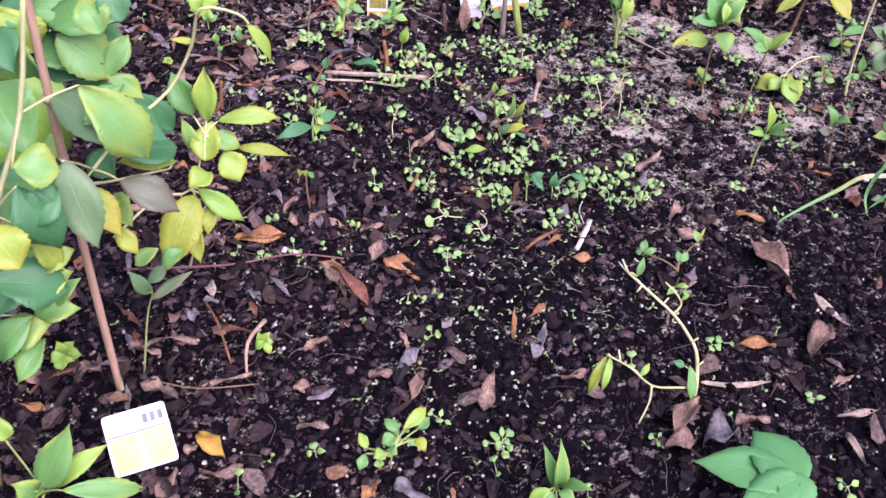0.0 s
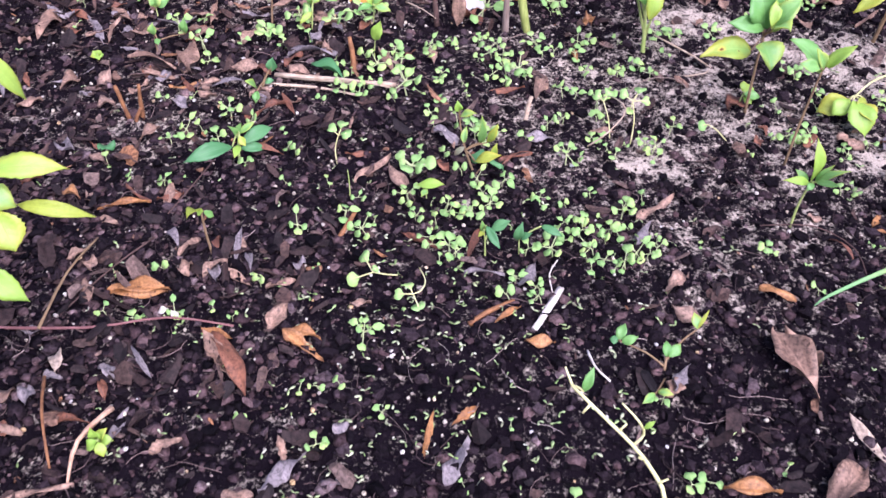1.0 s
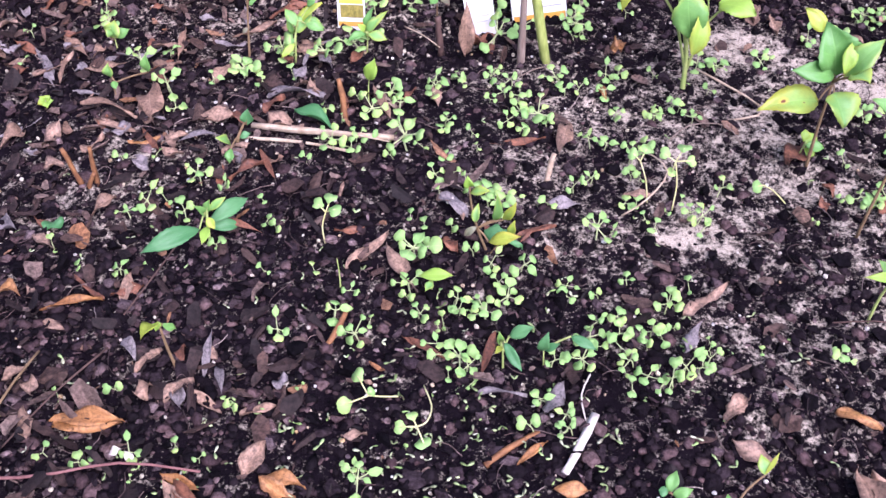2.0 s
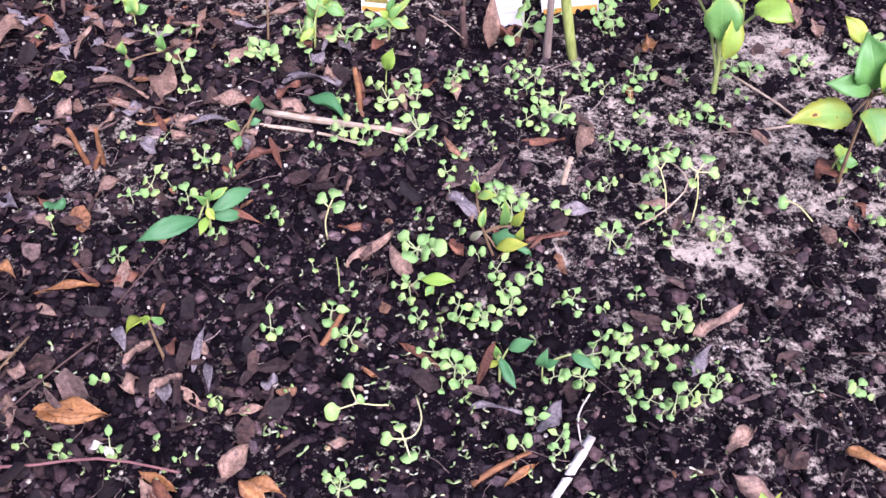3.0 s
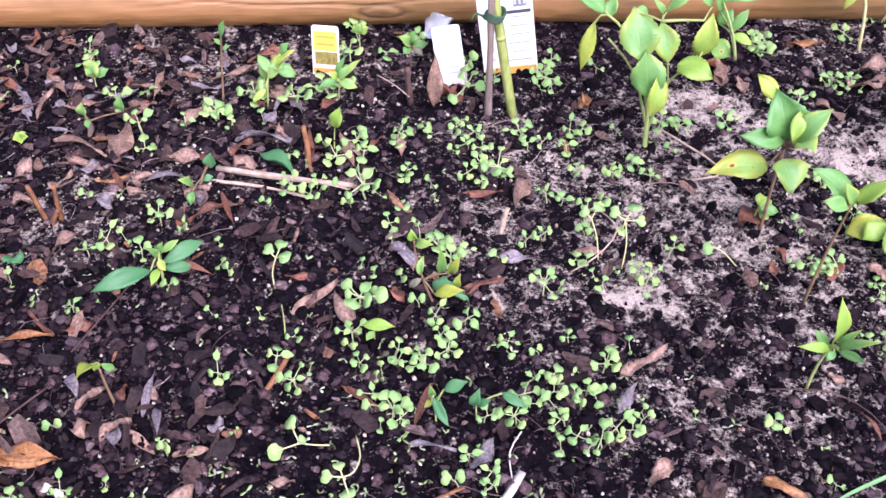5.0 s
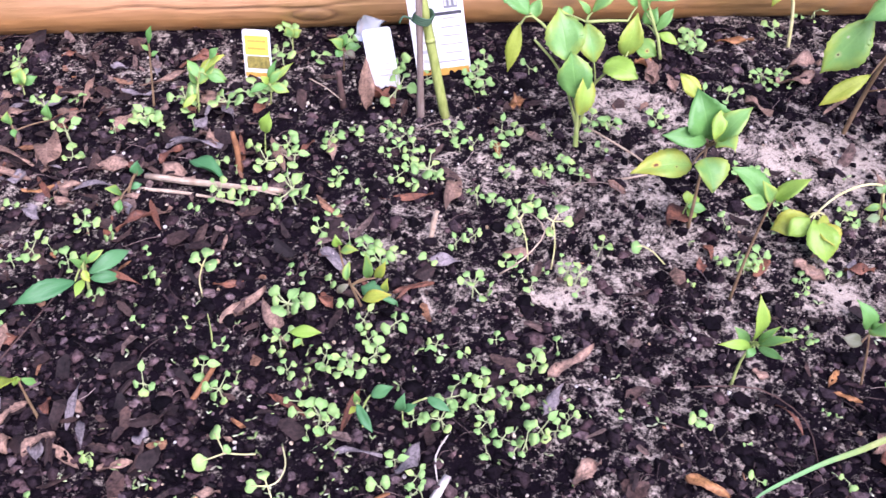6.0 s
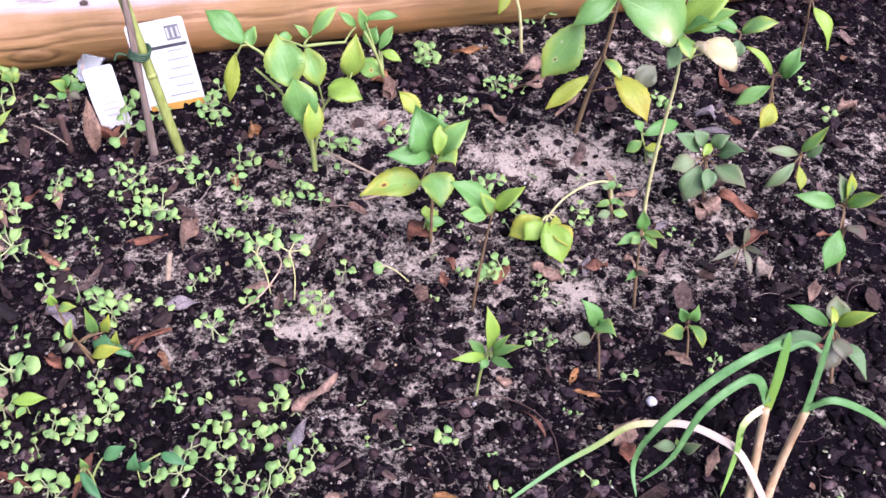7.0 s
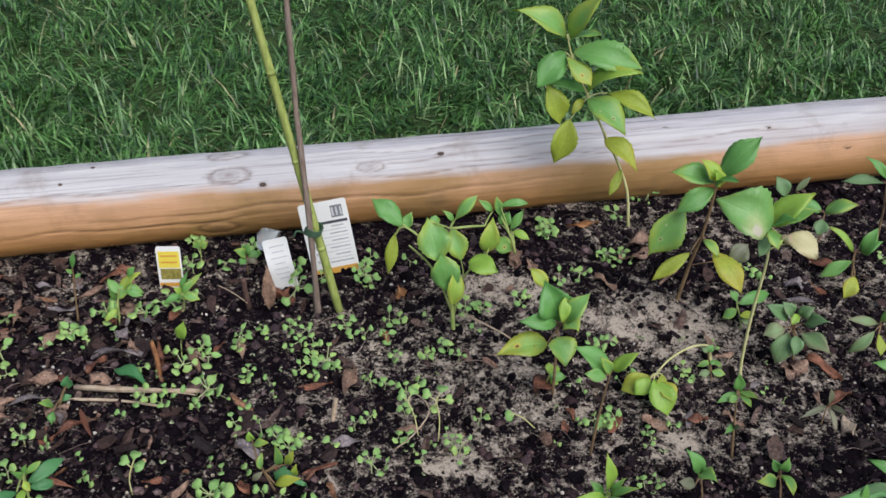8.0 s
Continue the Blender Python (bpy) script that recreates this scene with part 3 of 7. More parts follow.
# ---- log edging ----
KNOTS = [(-0.007, -0.54, 0.026), (-0.011, 0.14, 0.024), (0.207, -0.64, 0.018), (-0.03, -1.89, 0.026), (-0.255, -0.41, 0.004), (-0.21, 0.07, 0.004), (0.042, -0.84, 0.006), (0.318, -0.46, 0.006), (0.684, -0.28, 0.005), (0.853, -0.51, 0.005), (0.983, -1.18, 0.006)]
CRACKS = [(0.14, -1.36, 0.36, 0.10), (0.34, -0.50, 0.14, 0.3), (0.55, -0.75, 0.20, -0.1), (-0.3, -0.75, 0.18, 0.1), (0.75, -0.62, 0.22, 0.05), (0.36, -0.86, 0.2, 0.1), (-0.15, -1.62, 0.2, 0.1), (0.4, -0.2, 0.3, 0.05)]


def build_log():
    R, top_h, length = 0.066, 0.0505, 4.4
    nu, nv = 1000, 150
    u = np.linspace(-length / 2, length / 2, nu)
    a = np.linspace(0, 2 * math.pi, nv, endpoint=False)
    U, A = np.meshgrid(u, a, indexing="ij")
    r = R + (value_noise(U, A * 0.1, 0.35, 11) - 0.5) * 0.004 + (value_noise(U * 0.4, A * R, 0.012, 12) - 0.5) * 0.0016
    mark = np.zeros_like(U)
    turn = lambda ca: ((A - ca + math.pi) % (2 * math.pi) - math.pi) * R
    for cu, ca, size in KNOTS:
        d = np.hypot((U - cu) / (size * 1.15), turn(ca) / (size * 0.5)) * (0.85 + 0.3 * value_noise(U, A * R, 0.012, 16)) + 0.12 * (value_noise(U, A * R, 0.005, 17) - 0.5)
        r = r + 0.0014 * np.exp(-(d ** 2)) - 0.0022 * np.exp(-((d - 1.0) / 0.22) ** 2)
        mark = np.maximum(mark, 0.60 * np.exp(-((d - 1.0) / 0.16) ** 2) + 0.30 * np.exp(-((d - 0.55) / 0.14) ** 2) + 0.75 * np.exp(-((d / 0.30) ** 2)))
    for cu, ca, ln, slope in CRACKS:
        d = np.abs(turn(ca + slope * (U - cu) + 0.05 * np.sin(U * 17) + 0.03 * np.sin(U * 41)))
        near = np.exp(-(((U - cu) / ln) ** 4))
        r = r - 0.0030 * np.exp(-((d / 0.0018) ** 2)) * near
        mark = np.maximum(mark, 0.6 * np.exp(-((d / 0.0012) ** 2)) * near)
    v = np.stack([U, r * np.sin(A), r * np.cos(A)], -1).reshape(-1, 3)
    f = []
    for i in range(nu - 1):
        for j in range(nv):
            f.append([i * nv + j, i * nv + (j + 1) % nv, (i + 1) * nv + (j + 1) % nv, (i + 1) * nv + j])
    f.append(list(range(nv))[::-1])
    f.append([(nu - 1) * nv + j for j in range(nv)])
    me = mesh_from("log", v, f, PINE)
    at = me.attributes.new("mark", "FLOAT", "POINT")
    at.data.foreach_set("value", mark.ravel().astype(np.float32))
    log = new("log", me)
    off = 1.9025 + math.sqrt(R * R - top_h ** 2)
    along = 0.30
    log.matrix_world = pose(along * math.cos(LOG_SLOPE) - off * math.sin(LOG_SLOPE), along * math.sin(LOG_SLOPE) + off * math.cos(LOG_SLOPE), top_h, 0, 0, math.degrees(LOG_SLOPE))
    for cu, ca, size in KNOTS:
        if size < 0.01:
            bm = bmesh.new()
            bmesh.ops.create_icosphere(bm, subdivisions=2, radius=1, matrix=pose(cu, R * math.sin(ca), R * math.cos(ca), -math.degrees(ca)) @ Matrix.Diagonal((size * 0.9, size * 0.55, 0.0016, 1)))
            me = bpy.data.meshes.new("pin_knot")
            bm.to_mesh(me)
            bm.free()
            me.materials.append(KNOT)
            knot = new("pin_knot", me)
            knot.parent = log
            knot["label"] = "small dark knot in the pine"
    tagged(log, "round pine log edging, weathered silver on top and orange below", "log edging")
    return log


build_log()


def lawn():
    """Grass blades behind the log: bent tapering strips of three segments."""
    r = np.random.default_rng(21)
    n = 88000
    x = r.uniform(-2.2, 2.6, n * 2)
    y = 1.95 + 2.6 * r.random(n * 2) ** 1.6
    keep = (beyond(x, y) > 0.118) & (r.random(n * 2) < 0.30 + 1.1 * value_noise(x, y, 0.075, 20)) & (r.random(n * 2) < np.clip(1.6 - np.abs(x - 0.3) / 1.3, 0, 1)) & (r.random(n * 2) < np.clip(2.2 - (y - 2.0) / 1.2, 0, 1))
    x, y = x[keep][:n], y[keep][:n]
    n = len(x)
    L = r.uniform(0.026, 0.085, n) * (0.45 + 0.55 * value_noise(x, y, 0.16, 13) + 0.6 * value_noise(x, y, 0.045, 18) ** 2)
    W = r.uniform(0.0008, 0.0026, n)
    a = 6.283 * value_noise(x, y, 0.06, 14) * 1.4 + r.normal(0, 1.1, n)
    lean = np.abs(r.normal(0.95, 0.8, n))
    bend = r.uniform(0.3, 1.5, n)
    pts = []
    px, pz, ang = np.zeros(n), np.zeros(n), lean * 0.6
    for k, wk in enumerate((0.75, 1.0, 0.8, 0.05)):
        if k:
            ang = ang + bend / 3
            px, pz = px + L / 3 * np.sin(ang), pz + L / 3 * np.cos(ang)
        for sgn in (-1, 1):
            ox, oy = px, sgn * W * wk
            pts.append(np.stack([x + ox * np.cos(a) - oy * np.sin(a), y + ox * np.sin(a) + oy * np.cos(a), -0.03 + np.maximum(pz, 0.001) + 0.0 * x], -1))
    v = np.stack(pts, 1)
    f = np.array([[0, 1, 3, 2], [2, 3, 5, 4], [4, 5, 7, 6]])[None] + (np.arange(n) * 8)[:, None, None]
    stuff("lawn_grass", v.reshape(-1, 3), f.reshape(-1, 4), GRASS, "lush green lawn grass of tangled blades", "grass", smooth=True)


lawn()


# ---- parts and leaves ----
def part(name, me, parent, label=""):
    ob = new(name, me)
    ob.parent = parent
    if label:
        ob["label"] = label
    return ob


def thing(name, x, y, label, category, group="", z=None):
    ob = new(name)
    ob.empty_display_size = 0.02
    ob.location = (x, y, surface(x, y) if z is None else z)
    return tagged(ob, label, category, group)


def tube(name, pts, radii, material, sides=6, rough=0.0):
    """A round tapering stem through the points."""
    P = [Vector(p) for p in pts]
    if len(P) > 2:
        S = []
        for i in range(len(P) - 1):
            a, b, c, d = P[max(i - 1, 0)], P[i], P[i + 1], P[min(i + 2, len(P) - 1)]
            for k in range(3):
                t = k / 3
                S.append(0.5 * ((2 * b) + (c - a) * t + (2 * a - 5 * b + 4 * c - d) * t * t + (3 * b - a - 3 * c + d) * t ** 3))
        P = S + [P[-1]]
    n = len(P)
    v, f = [], []
    rnd = random.Random(int(abs(P[0].x) * 1e5) + n)
    for i, p in enumerate(P):
        d = (P[min(i + 1, n - 1)] - P[max(i - 1, 0)]).normalized()
        s = d.cross(Vector((0.31, 0.17, 0.93)))
        s = s.normalized() if s.length > 1e-3 else Vector((1, 0, 0))
        q = d.cross(s)
        r = radii[0] + (radii[1] - radii[0]) * i / (n - 1)
        for k in range(sides):
            t = 2 * math.pi * k / sides
            k_r = r * (1 + rough * rnd.uniform(-1, 1))
            v.append(p + k_r * (math.cos(t) * s + math.sin(t) * q))
    for i in range(n - 1):
        for k in range(sides):
            f.append([i * sides + k, i * sides + (k + 1) % sides, (i + 1) * sides + (k + 1) % sides, (i + 1) * sides + k])
    f.append(list(range(sides))[::-1])
    f.append([(n - 1) * sides + k for k in range(sides)])
    return mesh_from(name, v, f, material)


def blade(name, base, tip, width, material, up, droop=0.12, fold=0.25, wave=0.04, shape=0.62, nu=9, thick=0.0005, tooth=0.0, ragged=0.0, rnd=random):
    """A leaf from base to tip: pointed oval, folded at the midrib, drooping, waved and toothed at its edge, with thickness."""
    base, tip = Vector(base), Vector(tip)
    ax = tip - base
    L = max(ax.length, 1e-4)
    ax.normalize()
    side = ax.cross(Vector(up))
    side = side.normalized() if side.length > 1e-3 else Vector((1, 0, 0))
    nor = side.cross(ax)
    vs = (-1, -0.55, 0, 0.55, 1)
    v, uv = [], []
    ph = rnd.uniform(0, 6)
    for i in range(nu):
        u = i / (nu - 1)
        w = width / 2 * (math.sin(math.pi * u ** shape) ** (0.72 + 0.45 * u) if 0 < u < 1 else 0.02)
        if tooth and 0 < i < nu - 1:
            w *= 1 + tooth * (1 if i % 2 else -1)
        torn = (1 - ragged * rnd.random(), 1, 1 - ragged * rnd.random())
        for s in vs:
            cut = torn[0] if s < 0 else (torn[2] if s > 0 else 1)
            h = droop * L * 4 * u * (1 - u) + fold * abs(s) * w + wave * width * math.sin(ph + u * 7 + s * 2) * abs(s)
            v.append(base + ax * L * u + side * w * s * cut + nor * h)
            uv.append((u, 0.5 + s / 2))
    m, k = len(v), len(vs)
    v += [p - nor * thick for p in v]
    uv += uv
    f = []
    for i in range(nu - 1):
        for j in range(k - 1):
            a = i * k + j
            f.append([a, a + 1, a + k + 1, a + k])
            f.append([m + a + k, m + a + k + 1, m + a + 1, m + a])
    rim = [i * k for i in range(nu)] + [(nu - 1) * k + j for j in range(1, k)] + [i * k + k - 1 for i in range(nu - 2, -1, -1)] + [j for j in range(k - 2, 0, -1)]
    for i in range(len(rim)):
        a, b = rim[i], rim[(i + 1) % len(rim)]
        f.append([a, b, b + m, a + m])
    return flat_rim(mesh_from(name, v, f, material, uv), len(rim))


def flat_rim(me, n):
    """The cut edge of a leaf is shaded flat, so that its faces stay thin."""
    k = len(me.polygons)
    me.polygons.foreach_set("use_smooth", [True] * (k - n) + [False] * n)
    return me


def disc_leaf(name, centre, away, r, material, rnd):
    """A rounded seed leaf with a shallow notch, slightly cupped, on the end of its stalk."""
    ax = Vector(away).normalized()
    side = ax.cross(Vector((rnd.uniform(-0.4, 0.4), -0.5 + rnd.uniform(-0.5, 0.4), 0.86))).normalized()
    nor = side.cross(ax)
    v, uv = [Vector(centre)], [(0.5, 0.5)]
    n = 20
    fold, curl, lop = rnd.uniform(-0.10, 0.38), rnd.uniform(-0.28, 0.08), rnd.uniform(-0.14, 0.14)
    notch, long, wide = rnd.uniform(0.12, 0.42), rnd.uniform(0.88, 1.08), rnd.uniform(1.0, 1.22)
    for k in range(n):
        t = 2 * math.pi * k / n
        d = min(t, 2 * math.pi - t)
        q = r * (1 - notch * math.exp(-((d / 0.40) ** 2)) - 0.26 * math.exp(-(((d - 2.45) / 0.42) ** 2))) * (1 + lop * math.sin(t) + 0.03 * math.sin(5 * t))
        c, e = math.cos(t), math.sin(t)
        v.append(Vector(centre) + ax * q * c * long + side * q * e * wide + nor * (fold * q * abs(e) + curl * q * c * c))
        uv.append((0.5 + 0.5 * c, 0.5 + 0.5 * e))
    m = len(v)
    v += [p - nor * (r * 0.012) for p in v]
    uv += uv
    f = []
    for k in range(n):
        a, b = 1 + k, 1 + (k + 1) % n
        f += [[0, a, b], [m, m + b, m + a]]
    for k in range(n):
        a, b = 1 + k, 1 + (k + 1) % n
        f.append([b, a, m + a, m + b])
    return flat_rim(mesh_from(name, v, f, material, uv), n)


# ---- log bed: plants with named habits ----
TOOTHED = 0.035
SUNWARD = Vector((0.05, -0.55, 0.83))


def plant(name, xy, stem, leaves, stalks, label, category, stem_mat, radius, group="", tooth=TOOTHED, reach=0.12):
    """A plant: a stem, side stalks and leaves from base to tip. Lengths in millimetres from the plant's foot."""
    ob = thing(name, xy[0], xy[1], label, category, group, z=0.0)
    rnd = random.Random(int(abs(xy[0]) * 7919 + abs(xy[1]) * 104729 + len(leaves)))
    mm = lambda p: Vector(p) / 1000
    pts = [mm(p) for p in stem]
    part("stem", tube("stem", pts, (radius, radius * 0.55), stem_mat, 7), ob)
    for s in stalks:
        part("stalk", tube("stalk", [mm(p) for p in s], (radius * 0.55, radius * 0.35), stem_mat, 6), ob)
    line = pts + [mm(p) for s in stalks for p in s]
    for x0, y0, z0, x1, y1, z1, w, c in leaves:
        b, t = mm((x0, y0, z0)), mm((x1, y1, z1))
        up = (SUNWARD + Vector((rnd.uniform(-0.25, 0.25), rnd.uniform(-0.2, 0.2), 0))).normalized()
        lf = part("leaf", blade("leaf", b, t, w / 1000, LEAF[c], up, rnd.uniform(0.03, 0.18), rnd.uniform(0.10, 0.55), 0.10, rnd.uniform(0.84, 1.10), 19 if w > 14 else 9, 0.0005, tooth if w > 14 else 0, 0.06, rnd=rnd), ob)
        near = min(line, key=lambda p: (p - b).length)
        if 0.003 < (near - b).length < reach:
            part("petiole", tube("petiole", [near, (near + b) / 2 + Vector((0, 0, 0.002)), b], (0.0011, 0.0009), stem_mat, 5), lf)
    return ob


leaves = [
    (-117, 27, 310, -196, 15, 360, 38, 0), (-114, 27, 314, -76, -3, 388, 32, 0), (-112, 26, 308, -75, -13, 336, 20, 0), (-118, 28, 290, -159, -4, 249, 40, 0), (-117, 17, 286, -82, -12, 254, 30, 3), (-105, 35, 284, -5, 11, 268, 47, 0),
    (-82, 19, 231, -13, -18, 280, 29, 1), (-84, 20, 230, -146, 13, 247, 22, 0), (-54, 13, 231, 13, -24, 207, 29, 2), (-83, 9, 224, -32, -44, 195, 45, 9), (-143, 13, 246, -121, -3, 187, 36, 2),
]
leaves += [
    (-88, 20, 218, -105, 4, 201, 14, 2), (-106, 4, 192, -128, -11, 127, 41, 2), (-51, 12, 155, -5, -30, 123, 34, 2), (-22, 5, 104, -41, -21, 72, 16, 2),
]
plant('tall_leafy_plant', (0.634, 1.94), [(-2, -8, -4), (-9, 2, 64), (-32, 7, 123), (-62, 14, 183), (-80, 19, 222), (-105, 25, 275), (-117, 27, 317)], leaves, [], 'tall leafy plant with drooping yellow-green leaves beside the log', 'plant', PALESTEM, 0.0024)
leaves = [
    (25, -8, 206, -42, -8, 224, 31, 0), (21, -17, 217, -2, -10, 245, 24, 1), (27, -8, 215, 73, -2, 273, 38, 0), (18, -26, 214, 36, -53, 239, 18, 0), (19, -16, 203, -31, -32, 176, 29, 0), (-15, -16, 173, -59, -34, 108, 46, 9),
    (1, -21, 101, -50, -37, 66, 21, 2), (30, -30, 106, 61, -81, 77, 36, 2), (18, -16, 119, 34, -42, 110, 16, 0), (58, -18, 84, 85, -5, 103, 29, 4), (26, -18, 209, 12, -25, 239, 20, 1),
]
plant('broad_leaf_plant', (0.675, 1.76), [(-2, -7, -4), (9, -3, 65), (18, -6, 121), (23, -7, 179), (24, -7, 212)], leaves, [], 'green broad-leaved plant with a few yellow lower leaves', 'plant', BROWNSTEM, 0.003)
leaves = [
    (-16, -15, 269, -78, 0, 303, 62, 8), (-10, 4, 263, 30, -2, 311, 31, 1), (-12, -6, 267, 4, -34, 297, 16, 0), (-8, 3, 266, 34, -14, 296, 19, 0), (-14, -5, 252, -27, -32, 245, 16, 6), (-17, -15, 266, -53, -32, 282, 16, 0),
    (-18, -14, 269, -11, -39, 260, 19, 0), (8, -14, 262, 34, -42, 250, 34, 5), (-10, 4, 265, 5, 20, 286, 19, 0), (-5, -30, 265, 2, -34, 277, 13, 5),
]
plant('leggy_plant', (0.722, 1.578), [(-2, -6, -4), (-5, 2, 49), (-6, 3, 125), (-4, 2, 197), (-5, 2, 230), (-10, 4, 262)], leaves, [[(-5, 2, 229), (5, -2, 238), (15, -6, 245)]], 'leggy plant on a bare pale stem with a withered leaf', 'plant', PALESTEM, 0.0024)
leaves = [
    (-10, 5, 98, -36, -6, 93, 10, 0), (-9, 4, 101, 3, -23, 117, 10, 0), (-10, 4, 101, -12, 5, 128, 14, 0), (-14, -5, 103, -24, -11, 99, 10, 0), (-12, -6, 104, -5, -30, 111, 10, 0), (-6, 3, 43, -21, -13, 47, 8, 0),
    (-5, 2, 41, -2, -21, 62, 8, 4),
]
plant('young_shoot', (0.689, 1.473), [(-2, -5, -4), (-6, 2, 48), (-11, 5, 103)], leaves, [], 'young green shoot with narrow leaves on reddish stem', 'plant', BROWNSTEM, 0.0018)
leaves = [
    (-19, -10, 131, -34, 21, 179, 46, 0), (-5, -20, 89, -17, -10, 144, 41, 0), (10, 0, 124, -2, 20, 164, 30, 0), (-2, -30, 73, 2, -10, 122, 24, 1), (20, -10, 126, 57, -31, 129, 35, 1), (42, 19, 123, 53, 29, 172, 28, 1),
    (-66, 1, 181, -105, 22, 209, 28, 0), (-62, 1, 176, -54, 11, 195, 16, 0), (-75, -9, 175, -85, -29, 125, 17, 2), (4, 40, 163, 33, 49, 194, 17, 0), (0, 30, 166, -14, 30, 184, 9, 0),
]
leaves += [
    (53, 49, 168, 34, 49, 187, 11, 0), (63, 49, 161, 57, 49, 192, 12, 0), (63, 49, 176, 100, 48, 181, 13, 0), (65, 49, 146, 75, 49, 168, 19, 0), (78, 49, 137, 95, 58, 163, 13, 0), (81, 49, 135, 103, 38, 129, 13, 1),
    (52, 29, 133, 79, 19, 125, 25, 3), (-32, 21, 171, -17, 30, 168, 14, 0),
]
plant('yellowing_plant', (0.352, 1.698), [(0, -7, -4), (-2, 0, 42), (-6, 0, 77)], leaves, [[(0, 0, 26), (-25, 0, 106), (-58, 1, 149)], [(0, 0, 26), (14, 0, 97), (41, -1, 124)], [(-4, 0, 176), (19, 0, 179), (40, -1, 181)], [(81, -1, 135), (74, -1, 163), (61, -1, 194)], [(-2, 0, 47), (-25, 0, 135), (-62, 1, 179), (-76, 1, 164)]], 'yellowing broad-leaved plant in pale sandy soil', 'plant', STEM, 0.0036)
leaves = [
    (-4, -10, 125, -51, -22, 139, 22, 0), (-1, 0, 120, -18, 13, 173, 46, 0), (1, -20, 135, 6, -1, 163, 15, 1), (7, -11, 123, 34, -5, 168, 27, 0), (5, -31, 141, 15, -53, 151, 24, 0), (-15, -18, 99, -78, -38, 100, 34, 3),
    (-6, -29, 119, 4, -61, 103, 38, 0), (-14, 33, 148, -34, 46, 167, 19, 1),
]
plant('broad_leaf_plant', (0.48, 1.581), [(-1, -6, -4), (0, 0, 51), (0, 0, 109)], leaves, [], 'green plant with a brown-spotted lower leaf in sandy soil', 'plant', BROWNSTEM, 0.0022)
leaves = [
    (9, -2, 131, -30, 7, 167, 29, 0), (14, -3, 139, 38, -8, 172, 17, 1), (2, -21, 148, -23, -26, 157, 15, 0), (11, -2, 133, -4, -9, 167, 14, 0),
]
plant('young_plant', (0.516, 1.477), [(-1, -5, -4), (4, -1, 59), (8, -2, 107), (11, -2, 133)], leaves, [], 'slim young green plant leaning on a thin stem', 'plant', BROWNSTEM, 0.0018)
leaves = [
    (-91, -41, 30, -128, -48, 12, 29, 2), (-89, -52, 36, -74, -89, 6, 35, 1), (-77, -46, 37, -84, -65, 25, 15, 2), (-93, -51, 36, -114, -64, 20, 23, 1), (-3, 1, 14, -21, -3, 10, 9, 0), (-1, 1, 15, 9, -14, 19, 9, 0),
    (-81, -55, 35, -65, -82, 23, 23, 2),
]
plant('wilted_plant', (0.693, 1.615), [(-2, -6, -4), (-4, 2, 24), (-11, -1, 45), (-36, -8, 49), (-66, -29, 49), (-85, -43, 36)], leaves, [], 'wilted plant bent over with limp yellow-green leaves', 'plant', PALESTEM, 0.002)
leaves = [
    (7, -2, 64, 4, 9, 113, 15, 1), (4, -1, 58, -12, 3, 74, 10, 0), (4, -11, 65, -30, -23, 78, 10, 1), (11, -3, 61, 25, -6, 90, 8, 0), (9, -13, 70, 34, -29, 101, 9, 0), (6, -22, 77, 21, -47, 94, 9, 0),
    (3, -21, 75, -4, -30, 71, 8, 0),
]
plant('rosette_weed', (0.508, 1.367), [(-1, -5, -4), (2, -1, 30), (7, -2, 58)], leaves, [], 'light green rosette weed with narrow leaves', 'weed', STEM, 0.0018)
leaves = [
    (-13, 6, 67, -30, 14, 97, 18, 0), (-15, -4, 77, -6, -30, 95, 18, 0), (-18, -3, 58, -38, -5, 65, 14, 4), (-11, 5, 68, -5, 2, 80, 8, 0),
]
plant('young_plant', (0.633, 1.38), [(-2, -5, -4), (-6, 3, 36), (-11, 5, 62)], leaves, [], 'young green sprig with three oval leaves', 'plant', BROWNSTEM, 0.0014)
leaves = [
    (-15, -3, 40, -40, -11, 46, 16, 0), (-12, -5, 49, -10, -41, 61, 17, 0), (-11, 7, 42, -19, 11, 58, 11, 0), (-9, 5, 46, -5, 3, 71, 12, 0),
]
plant('young_plant', (0.729, 1.401), [(-3, -5, -4), (-5, 3, 22), (-9, 5, 38)], leaves, [], 'small green plant with four oval leaves', 'plant', BROWNSTEM, 0.0014)
leaves = [
    (-17, 8, 60, -55, 5, 89, 20, 6), (-14, 7, 65, -30, 14, 87, 18, 6), (-28, -9, 61, -57, -17, 55, 24, 6), (-26, -21, 63, -41, -36, 24, 29, 6), (-18, -25, 62, -23, -45, 45, 18, 6), (-7, -19, 61, 15, -63, 64, 24, 6),
    (1, -1, 62, 17, -31, 90, 20, 6), (-7, 4, 72, 7, -3, 92, 17, 6), (-21, -12, 69, -9, 4, 74, 11, 1),
]
plant('oval_leaf_plant', (0.811, 1.638), [(-3, -6, -4), (-6, 3, 30), (-11, 5, 50)], leaves, [], 'low grey-green plant with oval leaves', 'plant', BROWNSTEM, 0.0018)
leaves = [
    (-14, 8, 106, -73, 18, 103, 17, 6), (-12, 7, 114, -44, 25, 142, 15, 0), (-3, 2, 115, 26, -15, 144, 20, 6), (-9, -7, 100, 11, -41, 56, 23, 1), (-4, 14, 117, 11, 28, 170, 24, 6),
]
